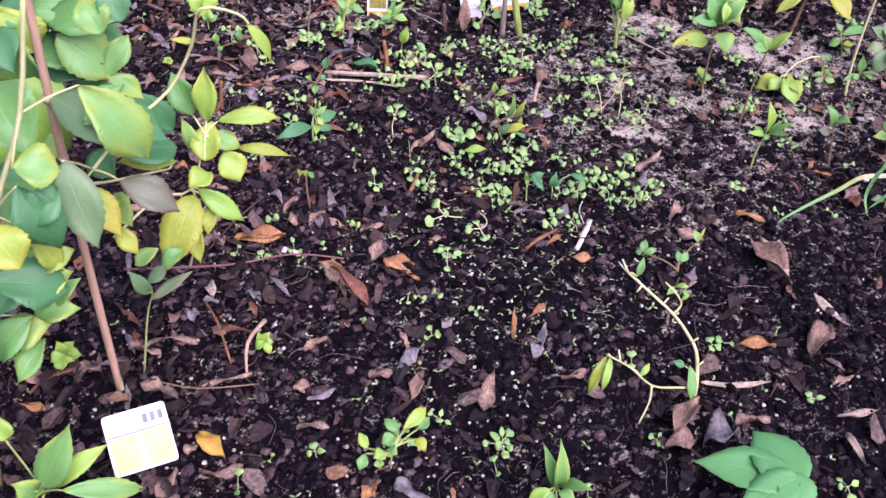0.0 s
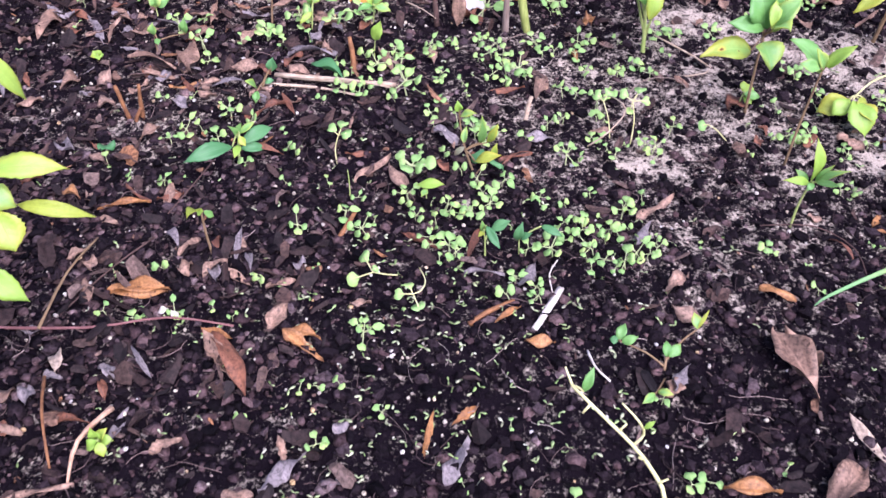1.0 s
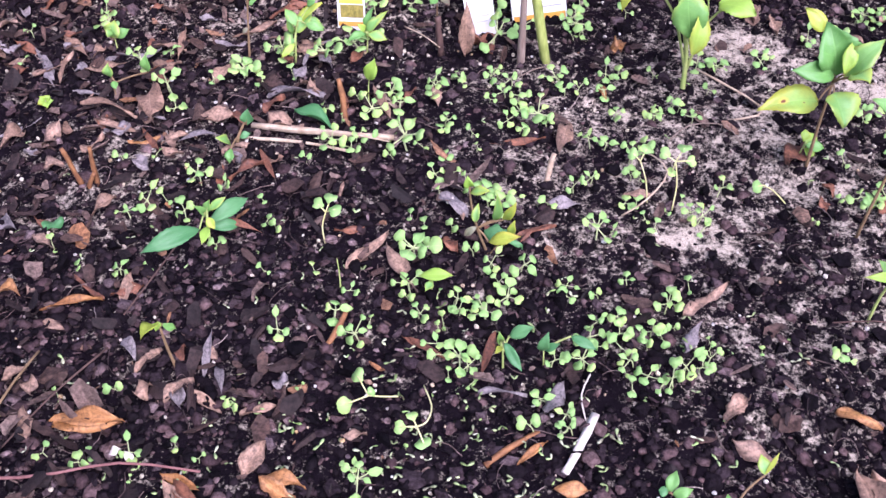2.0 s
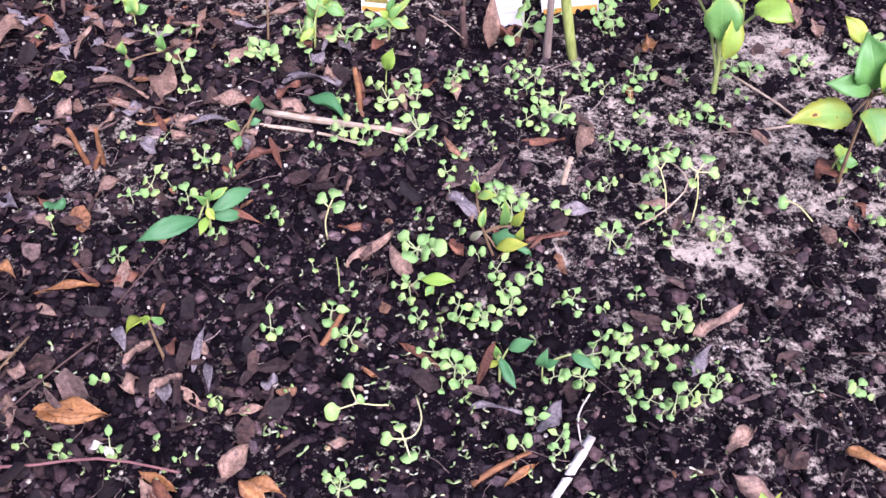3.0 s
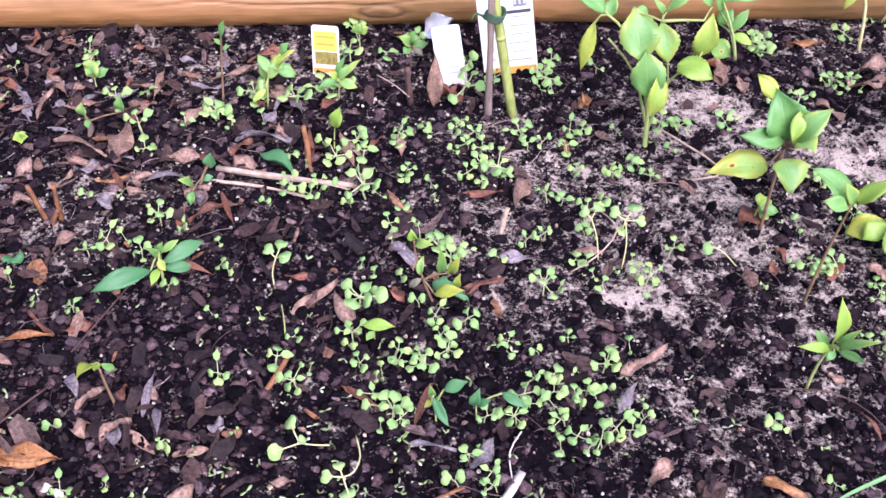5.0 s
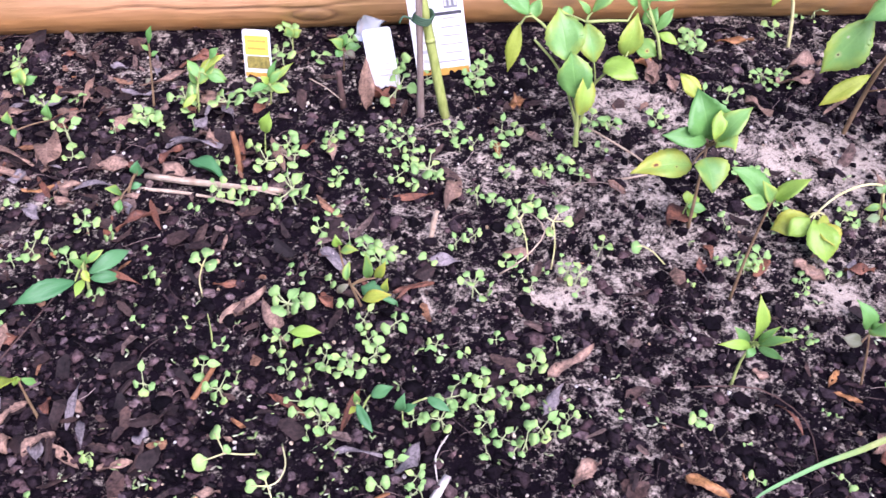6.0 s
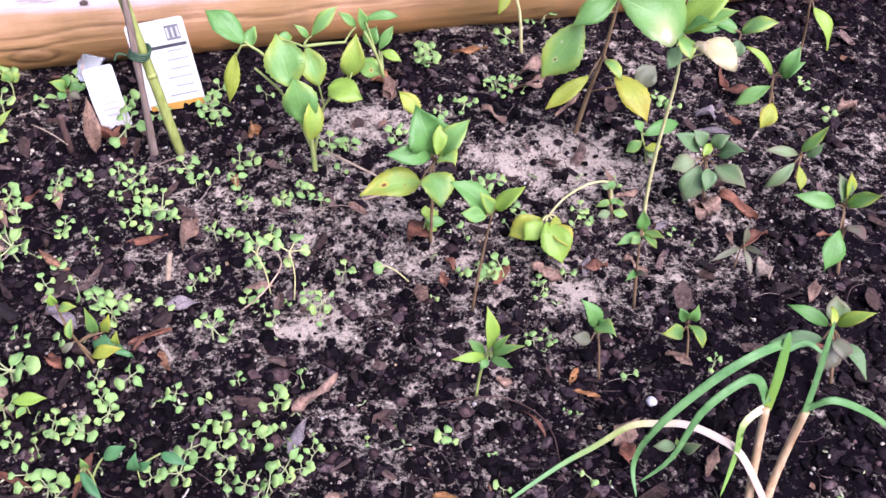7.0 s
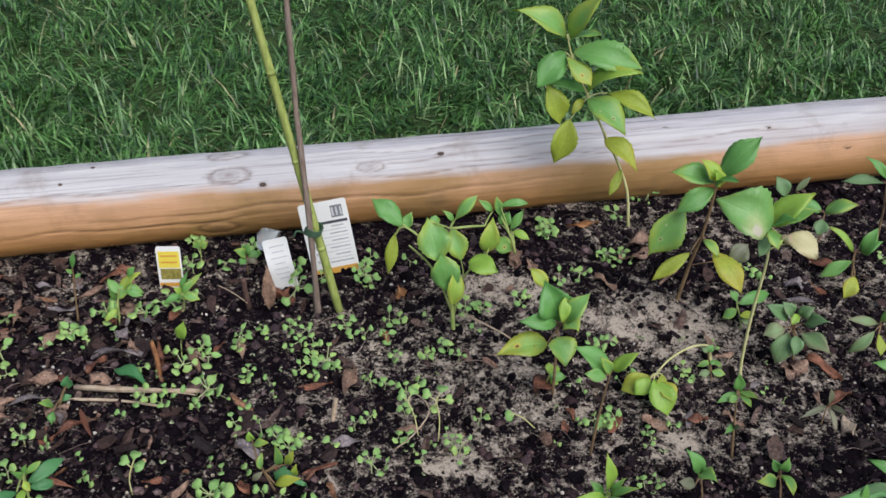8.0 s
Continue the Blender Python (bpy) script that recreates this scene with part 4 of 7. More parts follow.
plant('leafy_plant', (1.01, 1.889), [(-5, -8, -4), (-4, 2, 52), (-10, 5, 105)], leaves, [], 'upright grey-green leafy plant near the log', 'plant', BROWNSTEM, 0.0022)
leaves = [
    (-10, 5, 51, -45, 25, 82, 14, 1), (-3, 2, 58, 15, 3, 95, 20, 0), (2, -1, 52, 19, -11, 82, 20, 0), (-12, -5, 42, -54, -5, 13, 20, 0), (-13, -27, 31, -31, -47, 6, 23, 2),
]
plant('leafy_plant', (0.942, 1.797), [(-4, -7, -4), (-5, 3, 30), (-7, 4, 51)], leaves, [], 'green leafy plant with one yellow lower leaf', 'plant', BROWNSTEM, 0.002)
leaves = [
    (-2, 1, 55, 35, -17, 82, 26, 0), (-7, -8, 49, -17, -25, 31, 23, 6), (-8, 4, 55, -36, 18, 61, 21, 0), (-46, 55, 48, -62, 74, 75, 24, 6), (-35, 50, 61, -16, 52, 87, 11, 6), (-23, 11, 56, -57, 16, 49, 16, 0),
]
plant('leafy_plant', (0.922, 1.893), [(-4, -8, -4), (-2, 1, 29), (-3, 1, 54)], leaves, [], 'low green leafy plant close to the log', 'plant', BROWNSTEM, 0.002)
leaves = [
    (-5, 3, 37, -47, 5, 44, 14, 6), (-4, 2, 43, 13, -8, 87, 14, 0), (-16, -14, 39, -46, -19, 6, 17, 6), (-11, -16, 36, -12, -40, 18, 14, 2), (3, -2, 37, 14, -8, 62, 13, 6),
]
plant('leafy_plant', (0.928, 1.659), [(-4, -6, -4), (-1, 0, 19), (-2, 1, 36)], leaves, [], 'small grey-green leafy plant in sandy soil', 'plant', BROWNSTEM, 0.0018)
leaves = [
    (-31, 10, 92, -76, 19, 100, 18, 0), (-21, 16, 89, -32, 24, 124, 17, 6), (-19, 14, 97, -24, 17, 131, 12, 1), (-26, -6, 73, -41, -32, 36, 26, 0), (-10, 8, 64, -4, -22, 71, 19, 4), (-17, 12, 90, -1, -12, 124, 18, 0),
]
plant('leafy_plant', (0.927, 1.505), [(-4, -5, -4), (-10, 7, 46), (-18, 13, 84)], leaves, [], 'green leafy plant with a large drooping leaf', 'plant', BROWNSTEM, 0.0022)
leaves = [
    (-20, 16, 62, -58, 34, 75, 15, 0), (-11, 22, 60, -12, 35, 84, 24, 6), (-15, 12, 67, 6, -5, 103, 14, 1), (-29, -2, 84, -24, 19, 87, 9, 1), (-31, 0, 62, -77, 11, 47, 17, 6), (-19, -10, 69, -5, -47, 58, 17, 6),
    (-33, -12, 78, -43, -30, 53, 28, 4), (-29, -15, 80, -30, -40, 81, 23, 4),
]
plant('leafy_plant', (0.867, 1.362), [(-4, -4, -4), (-8, 7, 31), (-17, 14, 62)], leaves, [], 'green leafy plant with purplish lower leaves behind the leek', 'plant', BROWNSTEM, 0.0022)
leaves = [
    (1, -1, 27, -1, 1, 54, 9, 4), (0, 0, 23, -36, -14, 17, 8, 4), (3, -2, 25, 12, -30, 40, 8, 4), (-6, -19, 39, -3, -44, 24, 9, 4),
]
plant('young_plant', (0.815, 1.526), [(-3, -6, -4), (0, 0, 18), (1, -1, 27)], leaves, [], 'thin dull young plant with drooping narrow leaves', 'plant', BROWNSTEM, 0.001)
leaves = [
    (4, -21, 40, -45, -60, 42, 20, 7), (5, 3, 25, 36, 44, 23, 17, 7), (5, 3, 39, 10, 6, 55, 9, 0), (3, 2, 37, 0, -12, 63, 9, 0), (7, 4, 41, 24, 13, 53, 9, 0), (11, -17, 40, 11, -40, 39, 10, 1),
    (13, -15, 51, 21, -23, 44, 10, 1), (5, 3, 19, 32, 18, 9, 14, 7),
]
plant('lance_leaf_weed', (-0.149, 1.411), [(3, -5, -4), (3, 2, 24), (6, 3, 45)], leaves, [], 'weed with two long dark green lance-shaped leaves', 'weed', STEM, 0.0018)
leaves = [
    (19, 9, 33, 23, 11, 53, 15, 7), (-1, -1, 9, -9, -16, 34, 13, 0), (6, -19, 21, 5, -31, 10, 11, 0), (8, 4, 16, 21, 10, 19, 9, 7), (4, -9, 9, 13, -16, 8, 9, 0),
]
plant('cut_stem_weed', (-0.157, 1.55), [(3, -6, -4), (9, 4, 20), (20, 10, 41)], leaves, [], 'old brown stem with fresh green leaves', 'weed', BROWNSTEM, 0.0022)
leaves = [
    (-2, -1, 59, -6, -29, 74, 14, 2), (1, 1, 59, 9, 7, 46, 8, 0), (-1, -1, 56, -5, -4, 65, 9, 1),
]
plant('yellow_weed', (-0.14, 1.254), [(3, -4, -4), (-1, -1, 27), (-1, -1, 56)], leaves, [], 'small weed with a bright yellow leaf', 'weed', BROWNSTEM, 0.0018)
leaves = [
    (7, 3, 36, 23, 29, 51, 18, 0), (18, 6, 47, 41, 4, 40, 12, 0), (9, 3, 44, -8, 18, 60, 14, 0), (6, -9, 28, -9, -24, 17, 10, 1),
]
plant('leafy_weed', (-0.122, 1.727), [(3, -8, -4), (6, 2, 36), (10, 4, 52)], leaves, [], 'tall leafy green weed beside the yellow tag', 'weed', STEM, 0.0014)
leaves = [
    (3, 1, 27, 12, 3, 56, 17, 1),
]
plant('spoon_leaf_seedling', (-0.019, 1.656), [(2, -7, -4), (2, 1, 16), (4, 1, 29)], leaves, [], 'seedling with one spoon-shaped lime leaf', 'seedling', STEM, 0.001)
leaves = [
    (0, 0, 27, 2, 1, 47, 13, 0), (7, -7, 27, 11, -17, 23, 9, 0), (33, 32, 12, 36, 34, 38, 13, 0),
]
plant('leafy_weed', (-0.322, 1.638), [(4, -7, -4), (0, 0, 17), (1, 0, 29)], leaves, [], 'small upright weed with paired green leaves', 'weed', BROWNSTEM, 0.001)
leaves = [
    (1, 1, 12, 6, 4, 36, 24, 0), (3, 1, 12, 19, 11, 19, 13, 0), (1, 0, 15, -5, -3, 28, 13, 0),
]
plant('leafy_weed', (-0.354, 1.735), [(5, -8, -4), (1, 1, 12)], leaves, [], 'low weed with a broad green leaf', 'weed', STEM, 0.001)
leaves = [
    (1, 0, 16, -5, -2, 35, 13, 0), (3, 1, 16, 14, 4, 26, 13, 0),
]
plant('leafy_weed', (-0.031, 1.869), [(2, -8, -4), (1, 0, 16)], leaves, [], 'small weed with two oval leaves by the log', 'weed', STEM, 0.001)
leaves = [
    (1, 0, 25, -13, -13, 47, 15, 0), (4, 1, 24, 24, 6, 27, 15, 0), (2, 1, 28, 8, 2, 48, 14, 0), (3, -10, 29, -4, -21, 26, 12, 0), (7, -9, 28, 20, -16, 23, 12, 4),
]
plant('leafy_weed', (0.044, 1.837), [(2, -7, -4), (2, 1, 24)], leaves, [], 'low green weed between the plant tags', 'weed', BROWNSTEM, 0.0012)
leaves = [
    (1, -20, 63, 17, -38, 48, 10, 7), (-3, 0, 34, -5, -1, 53, 7, 0), (4, 21, 20, 26, 23, 33, 13, 7), (-2, -10, 44, -7, -21, 48, 6, 2),
]
plant('leafy_weed', (0.164, 1.277), [(0, -4, -4), (-1, 0, 22), (-3, 0, 39)], leaves, [], 'weed with deep green pointed leaves among seedlings', 'weed', STEM, 0.0012)
leaves = [
    (-12, -3, 22, 22, -6, 28, 13, 1), (2, -10, 21, -4, -21, 21, 9, 0),
]
plant('leafy_weed', (0.089, 1.366), [(1, -5, -4), (-2, 0, 13)], leaves, [], 'low weed with a broad pale green leaf', 'weed', STEM, 0.001)
leaves = [
    (-4, 0, 21, 2, 0, 48, 11, 7), (0, 0, 22, 13, 0, 33, 8, 7), (22, 1, 43, 45, -9, 39, 10, 7),
]
plant('leafy_weed', (0.201, 1.283), [(0, -4, -4), (-1, 0, 22)], leaves, [], 'low weed with broad blue-green leaves', 'weed', STEM, 0.001)
leaves = [
    (-19, -2, 88, -21, -3, 103, 10, 1), (-18, -2, 81, 2, -10, 92, 10, 0), (6, 1, 42, 8, -9, 89, 11, 0), (15, 2, 42, 27, -7, 77, 10, 1), (-12, -12, 50, -10, -1, 66, 9, 0), (1, -10, 22, 33, -16, 38, 14, 2),
    (23, 3, 21, 26, 3, 41, 9, 1), (-11, -11, 44, -23, -13, 31, 8, 4),
]
plant('leafy_weed', (0.14, 1.423), [(1, -5, -4), (-11, -1, 31), (-17, -2, 65), (-19, -2, 94)], leaves, [], 'brown-stemmed weed with pale green leaves among seedlings', 'weed', BROWNSTEM, 0.0016)
leaves = [
    (-5, 1, 41, -7, 12, 106, 16, 0), (-7, 2, 40, -22, 17, 92, 13, 0), (-1, 0, 46, 24, -27, 77, 14, 0), (-15, -17, 64, -36, -21, 51, 14, 1), (-12, -17, 60, -22, -25, 47, 14, 0), (-7, -19, 64, 8, -33, 65, 13, 0),
]
plant('lance_leaf_weed', (0.155, 0.766), [(-1, -4, -4), (-3, 1, 24), (-5, 1, 38)], leaves, [], 'upright green weed with pointed leaves', 'weed', STEM, 0.0016)
leaves = [
    (8, 5, 29, 44, 27, 106, 35, 0), (19, 12, 25, 71, 43, 56, 21, 1), (32, -4, 42, 103, 23, 6, 25, 0), (16, -14, 54, 4, -33, 91, 23, 0), (20, -23, 63, 15, -50, 75, 29, 0), (-15, 15, 96, -18, 24, 118, 21, 1),
]
plant('broad_leaf_plant', (-0.372, 0.762), [(2, -4, -4), (4, 3, 11), (9, 6, 24)], leaves, [], 'glossy broad-leaved green plant beside the seed tag', 'plant', STEM, 0.0024)
leaves = [
    (6, -8, 21, -9, -16, 17, 16, 1), (2, 1, 11, -3, -1, 35, 16, 1), (2, 1, 11, 14, 7, 27, 16, 1), (2, 1, 11, 19, 5, 6, 16, 1), (6, -8, 19, 11, -17, 5, 16, 1), (6, -8, 19, -1, -23, 8, 16, 1),
]
plant('clover', (-0.398, 0.963), [(3, -5, -4), (2, 1, 11)], leaves, [], 'bright green clover with notched leaflets', 'clover', STEM, 0.0008)
leaves = [
    (5, -9, 18, -6, -13, 8, 11, 1), (1, 0, 6, -3, -1, 26, 11, 1), (1, 0, 6, 9, 4, 20, 11, 1), (1, 0, 6, 14, 1, 6, 11, 1), (5, -9, 16, 11, -17, 5, 11, 1),
]
plant('clover', (-0.174, 0.992), [(2, -5, -4), (1, 0, 6)], leaves, [], 'small bright green clover in leaf litter', 'clover', STEM, 0.0008)
leaves = [
    (3, -2, 6, -1, -13, 10, 9, 1), (3, -2, 6, -2, -2, 13, 9, 1), (3, -2, 6, 7, 5, 9, 9, 1), (3, -2, 6, 12, 0, 6, 9, 1), (7, -8, 10, 11, -16, 8, 9, 1),
]
plant('clover', (-0.402, 1.615), [(5, -7, -4), (3, -2, 6)], leaves, [], 'tiny bright green clover in leaf litter', 'clover', STEM, 0.0008)
leaves = [
    (-3, 2, 6, -24, 4, 5, 12, 6), (-1, 0, 9, 9, -18, 38, 12, 6), (-2, 1, 9, -4, 3, 17, 5, 0),
]
plant('young_plant', (0.688, 1.286), [(-3, -4, -4), (-2, 1, 7)], leaves, [], 'young plant with two grey-green oval leaves', 'plant', STEM, 0.001)
leaves = [
    (12, 6, 84, 19, 9, 109, 9, 0), (11, 5, 76, 4, 2, 86, 6, 0), (11, 6, 67, 20, 10, 72, 6, 0), (10, -6, 42, 2, -10, 36, 7, 4),
]
plant('leafy_weed', (-0.183, 1.732), [(4, -7, -4), (7, 3, 43), (12, 6, 85)], leaves, [], 'thin reddish weed stem with small leaves at its tip', 'weed', BROWNSTEM, 0.0016)
leaves = [
    (2, 1, 19, 23, 8, 40, 12, 0), (6, -8, 24, 30, -11, 19, 14, 0), (4, -9, 25, -18, -27, 23, 12, 0), (0, 11, 12, 9, 24, 42, 10, 0), (0, 0, 20, -7, -2, 34, 10, 1), (-1, 21, 4, 25, 40, 27, 9, 0),
]
plant('leafy_weed', (-0.037, 1.758), [(3, -8, -4), (4, 1, 19)], leaves, [], 'leafy green weed crowding the yellow tag', 'weed', STEM, 0.0012)
leaves = [
    (19, 8, 48, 45, 9, 35, 14, 0), (11, 5, 37, 43, 19, 65, 16, 1), (7, 3, 29, 3, 1, 56, 9, 0), (27, 12, 62, 38, 17, 76, 11, 0), (11, -6, 28, -3, -12, 18, 10, 0),
]
plant('leafy_weed', (-0.128, 1.734), [(3, -8, -4), (11, 5, 37), (27, 12, 62)], leaves, [], 'arching light green weed beside the yellow tag', 'weed', STEM, 0.0014)
leaves = [
    (-125, -47, 118, -142, -66, 77, 12, 2), (-121, -47, 116, -130, -71, 87, 9, 1), (-13, 3, 46, -10, -21, 15, 14, 0), (-17, 5, 44, -32, 8, 49, 9, 7), (-67, 95, 98, -60, 107, 118, 9, 0), (-81, -37, 74, -71, -27, 84, 8, 1), (-15, 75, 80, -6, 78, 88, 5, 1),
]
plant('bare_yellow_plant', (0.331, 0.925), [(2, 0, -4), (1, 5, 22), (9, 47, 22), (-3, 61, 40), (-22, 70, 62), (-49, 83, 82), (-77, 99, 100)], leaves, [[(-22, 70, 62), (-14, 75, 72), (-20, 79, 85), (-35, 86, 98)], [(1, 1, 12), (-31, -20, 36), (-64, -33, 54), (-95, -41, 92), (-125, -47, 118)], [(-64, -33, 54), (-65, -41, 34), (-75, -53, 12)], [(-77, 99, 100), (-84, 109, 112)], [(5, 25, 22), (11, 25, 30)], [(3, 55, 31), (11, 57, 36)], [(-11, 65, 50), (-17, 61, 58)], [(-35, 76, 72), (-29, 79, 80)], [(-61, 88, 90), (-67, 83, 84)], [(-109, -44, 106), (-111, -37, 116)]], 'nearly bare yellow plant stem with shrivelled leaves', 'plant', PALESTEM, 0.0026)
leaves = [
    (92, 112, 308, 94, 123, 364, 25, 1), (78, 117, 311, 59, 131, 352, 29, 0), (102, 116, 305, 164, 130, 301, 21, 1), (83, 98, 276, 70, 103, 318, 16, 0), (90, 90, 275, 97, 114, 307, 33, 1), (95, 113, 291, 122, 113, 275, 23, 0),
    (116, 122, 269, 171, 133, 251, 13, 2), (107, 107, 275, 122, 92, 248, 33, 1), (80, 86, 242, 124, 82, 203, 23, 1), (76, 84, 236, 50, 34, 176, 44, 2), (72, 83, 203, 79, 53, 169, 19, 2),
]
leaves += [
    (62, 89, 275, 13, 48, 301, 27, 2), (93, 91, 260, 77, 63, 260, 25, 1), (91, 90, 220, 87, 67, 195, 16, 2),
]
plant('tall_leafy_plant', (-0.3, 0.9), [(-22, 18, -4), (-33, 41, 99), (-32, 41, 188), (-28, 32, 243)], leaves, [[(13, 5, 245), (48, 52, 257), (74, 83, 244), (91, 101, 299)], [(7, 3, 312), (19, 29, 296), (57, 77, 274)], [(6, 2, 295), (32, 34, 272), (63, 79, 239)]], 'tall plant with clustered green and yellowing leaves', 'plant', PALESTEM, 0.0028)
leaves = [
    (-56, 104, 389, 7, 105, 321, 88, 1), (72, 34, 339, 119, 35, 304, 32, 4), (45, -12, 394, 67, -35, 322, 38, 6), (65, 9, 453, 104, 17, 377, 47, 0), (-2, 162, 408, 42, 169, 357, 50, 0), (-31, 182, 420, 43, 217, 394, 50, 0),
    (69, 33, 419, 118, 45, 375, 30, 7), (69, 66, 425, 87, 86, 454, 22, 0), (69, 66, 427, 96, 68, 402, 19, 0), (76, 92, 392, 106, 106, 342, 28, 7), (-13, -73, 316, 38, -48, 286, 47, 7),
]
leaves += [
    (8, -85, 387, 29, -97, 355, 40, 1), (14, -38, 256, 40, -25, 277, 19, 0), (-1, -45, 248, 38, -37, 252, 25, 0), (-21, -65, 241, 18, -58, 254, 34, 0), (24, -55, 402, 44, -57, 340, 40, 7), (24, -55, 418, 55, -40, 407, 36, 0),
    (21, -46, 342, 37, -49, 307, 24, 2), (-29, 131, 426, -23, 134, 371, 55, 0), (-50, 155, 435, -28, 164, 388, 49, 1), (-1, 146, 345, -36, 128, 303, 54, 0), (2, 93, 343, -42, 71, 300, 44, 0),
]
leaves += [
    (14, -49, 307, 45, -34, 319, 27, 0), (81, 39, 481, 64, 53, 503, 30, 0), (96, 46, 488, 82, 61, 513, 28, 7), (45, 22, 342, 74, 2, 301, 28, 2), (61, 29, 291, 80, 16, 268, 18, 2), (63, 52, 221, 84, 63, 234, 18, 0),
    (78, 82, 194, 103, 93, 207, 18, 0), (-23, -56, 201, 7, -52, 228, 24, 0), (-18, -75, 279, 19, -47, 311, 36, 7), (1, -55, 286, 41, -36, 295, 30, 0), (-25, -78, 227, 8, -62, 267, 34, 0),
]
leaves += [
    (11, -61, 237, -9, -93, 214, 24, 0), (-62, 93, 329, -28, 94, 303, 55, 0), (-28, 159, 379, 10, 192, 374, 44, 0), (49, -43, 393, 31, -63, 368, 30, 7), (-62, 151, 401, -29, 166, 428, 51, 1), (52, 36, 397, 83, 62, 420, 27, 0),
]
leaves += [
    (16, 66, 404, 93, 32, 370, 43, 6), (-14, 182, 412, 54, 172, 416, 46, 0), (-27, 186, 385, 36, 166, 375, 48, 7), (-31, 195, 362, 21, 172, 353, 45, 7), (-9, 18, 446, 30, -29, 409, 59, 0), (-47, 137, 422, -21, 100, 404, 40, 7),
    (-47, 72, 325, -14, 45, 322, 35, 7), (-10, 55, 333, 18, 8, 311, 50, 0), (-40, 90, 309, 5, 62, 299, 46, 7), (23, 125, 303, 48, 90, 296, 34, 7), (40, 78, 285, 70, 43, 279, 32, 0), (98, 135, 301, 49, 98, 323, 40, 7),
]
leaves += [
    (-36, 35, 322, 17, 9, 312, 40, 0), (-39, 23, 294, 8, 3, 293, 35, 1), (-56, 182, 421, -24, 158, 419, 46, 7), (-23, 215, 411, 36, 203, 417, 42, 0), (-1, 184, 345, 33, 151, 333, 40, 0), (-9, 146, 332, 44, 127, 330, 42, 7),
    (-55, 141, 334, -8, 119, 328, 48, 7), (-41, 231, 411, -5, 197, 389, 45, 0), (1, 226, 372, 47, 201, 366, 38, 7), (25, 170, 310, 63, 137, 300, 32, 0), (-30, 12, 277, 20, -8, 276, 38, 0), (-27, -13, 279, 10, -50, 268, 40, 7),
]
plant('bushy_plant', (-0.33, 0.84), [(-93, -44, -4), (-49, -46, 248), (-5, -47, 366), (35, -39, 458), (60, -38, 559)], leaves, [[(54, 26, 357), (79, 60, 378), (113, 88, 399), (138, 88, 444), (153, 73, 487), (180, 86, 476), (188, 90, 464)]], 'dense bushy plant with large green and yellow leaves', 'plant', PALESTEM, 0.0032, reach=0.06)
leaves = [
    (143, 53, 424, 162, 60, 378, 13, 1), (106, 40, 443, 95, 36, 456, 14, 1), (104, 39, 439, 117, 65, 441, 17, 1), (97, 36, 413, 77, 29, 419, 7, 2), (19, 7, 136, 42, 16, 153, 16, 6), (16, 6, 120, 2, 1, 158, 17, 6),
    (20, 7, 110, 63, 23, 138, 14, 6),
]
plant('leafy_weed', (-0.3, 0.95), [(-5, -2, -4), (8, 14, 77), (18, 17, 109)], leaves, [], 'low dull green weed under the bushy plant', 'weed', STEM, 0.0014)

leaves = [
    (-8, 10, 40, 41, 35, 35, 20, 0), (-11, 4, 35, -29, 3, 20, 15, 0), (-8, -3, 30, 18, 10, 20, 12, 2), (-11, 11, 42, -21, 21, 55, 12, 0), (-4, 9, 20, 8, -9, 12, 14, 6),
]
plant('leafy_weed', (0.753, 1.693), [(0, -2, -4), (-4, 9, 20), (-11, 12, 40)], leaves, [], 'low green weed at the foot of a bare stem', 'weed', STEM, 0.0014)
leaves = [
    (-14, -1, 50, -5, 4, 56, 10, 0), (-14, -3, 50, -22, 1, 55, 8, 6), (-5, -2, 14, -21, -5, 12, 11, 6), (-3, -1, 14, 15, -5, 12, 11, 0), (-8, 1, 30, 0, -3, 30, 7, 0),
]
plant('young_plant', (0.691, 1.599), [(0, -2, -4), (-5, 2, 22), (-14, -1, 50)], leaves, [], 'small brown-stemmed plant with paired narrow leaves', 'plant', BROWNSTEM, 0.0014)
leaves = [
    (4, 0, 20, 18, 11, 20, 13, 1), (4, -3, 20, 25, -2, 15, 14, 0), (3, 2, 20, 4, 11, 30, 12, 1), (4, -2, 14, 16, -7, 8, 12, 1),
]
plant('leafy_weed', (0.471, 1.590), [(0, -2, -4), (4, 0, 20)], leaves, [], 'low yellow-green weed with lobed leaves in sandy soil', 'weed', STEM, 0.0012)
leaves = [
    (13, 23, 35, 37, 49, 40, 16, 1), (8, 20, 35, -8, 33, 40, 13, 0), (4, 15, 34, -10, 8, 30, 17, 0), (29, 28, 30, 41, 40, 34, 14, 0), (26, 18, 25, 37, 6, 20, 14, 2), (-25, 9, 20, -34, 22, 30, 12, 1), (-27, 2, 20, -33, -12, 10, 13, 0), (-7, 5, 20, -18, -4, 20, 15, 1), (-3, 8, 20, 7, 2, 20, 14, 0), (-13, 0, 15, -11, -8, 8, 11, 0),
]
plant('round_leaf_weed', (-0.018, 0.820), [(0, -2, -4), (1, -1, 20), (5, 2, 32)], leaves, [], 'sprawling light green weed with rounded leaves', 'weed', STEM, 0.0012)

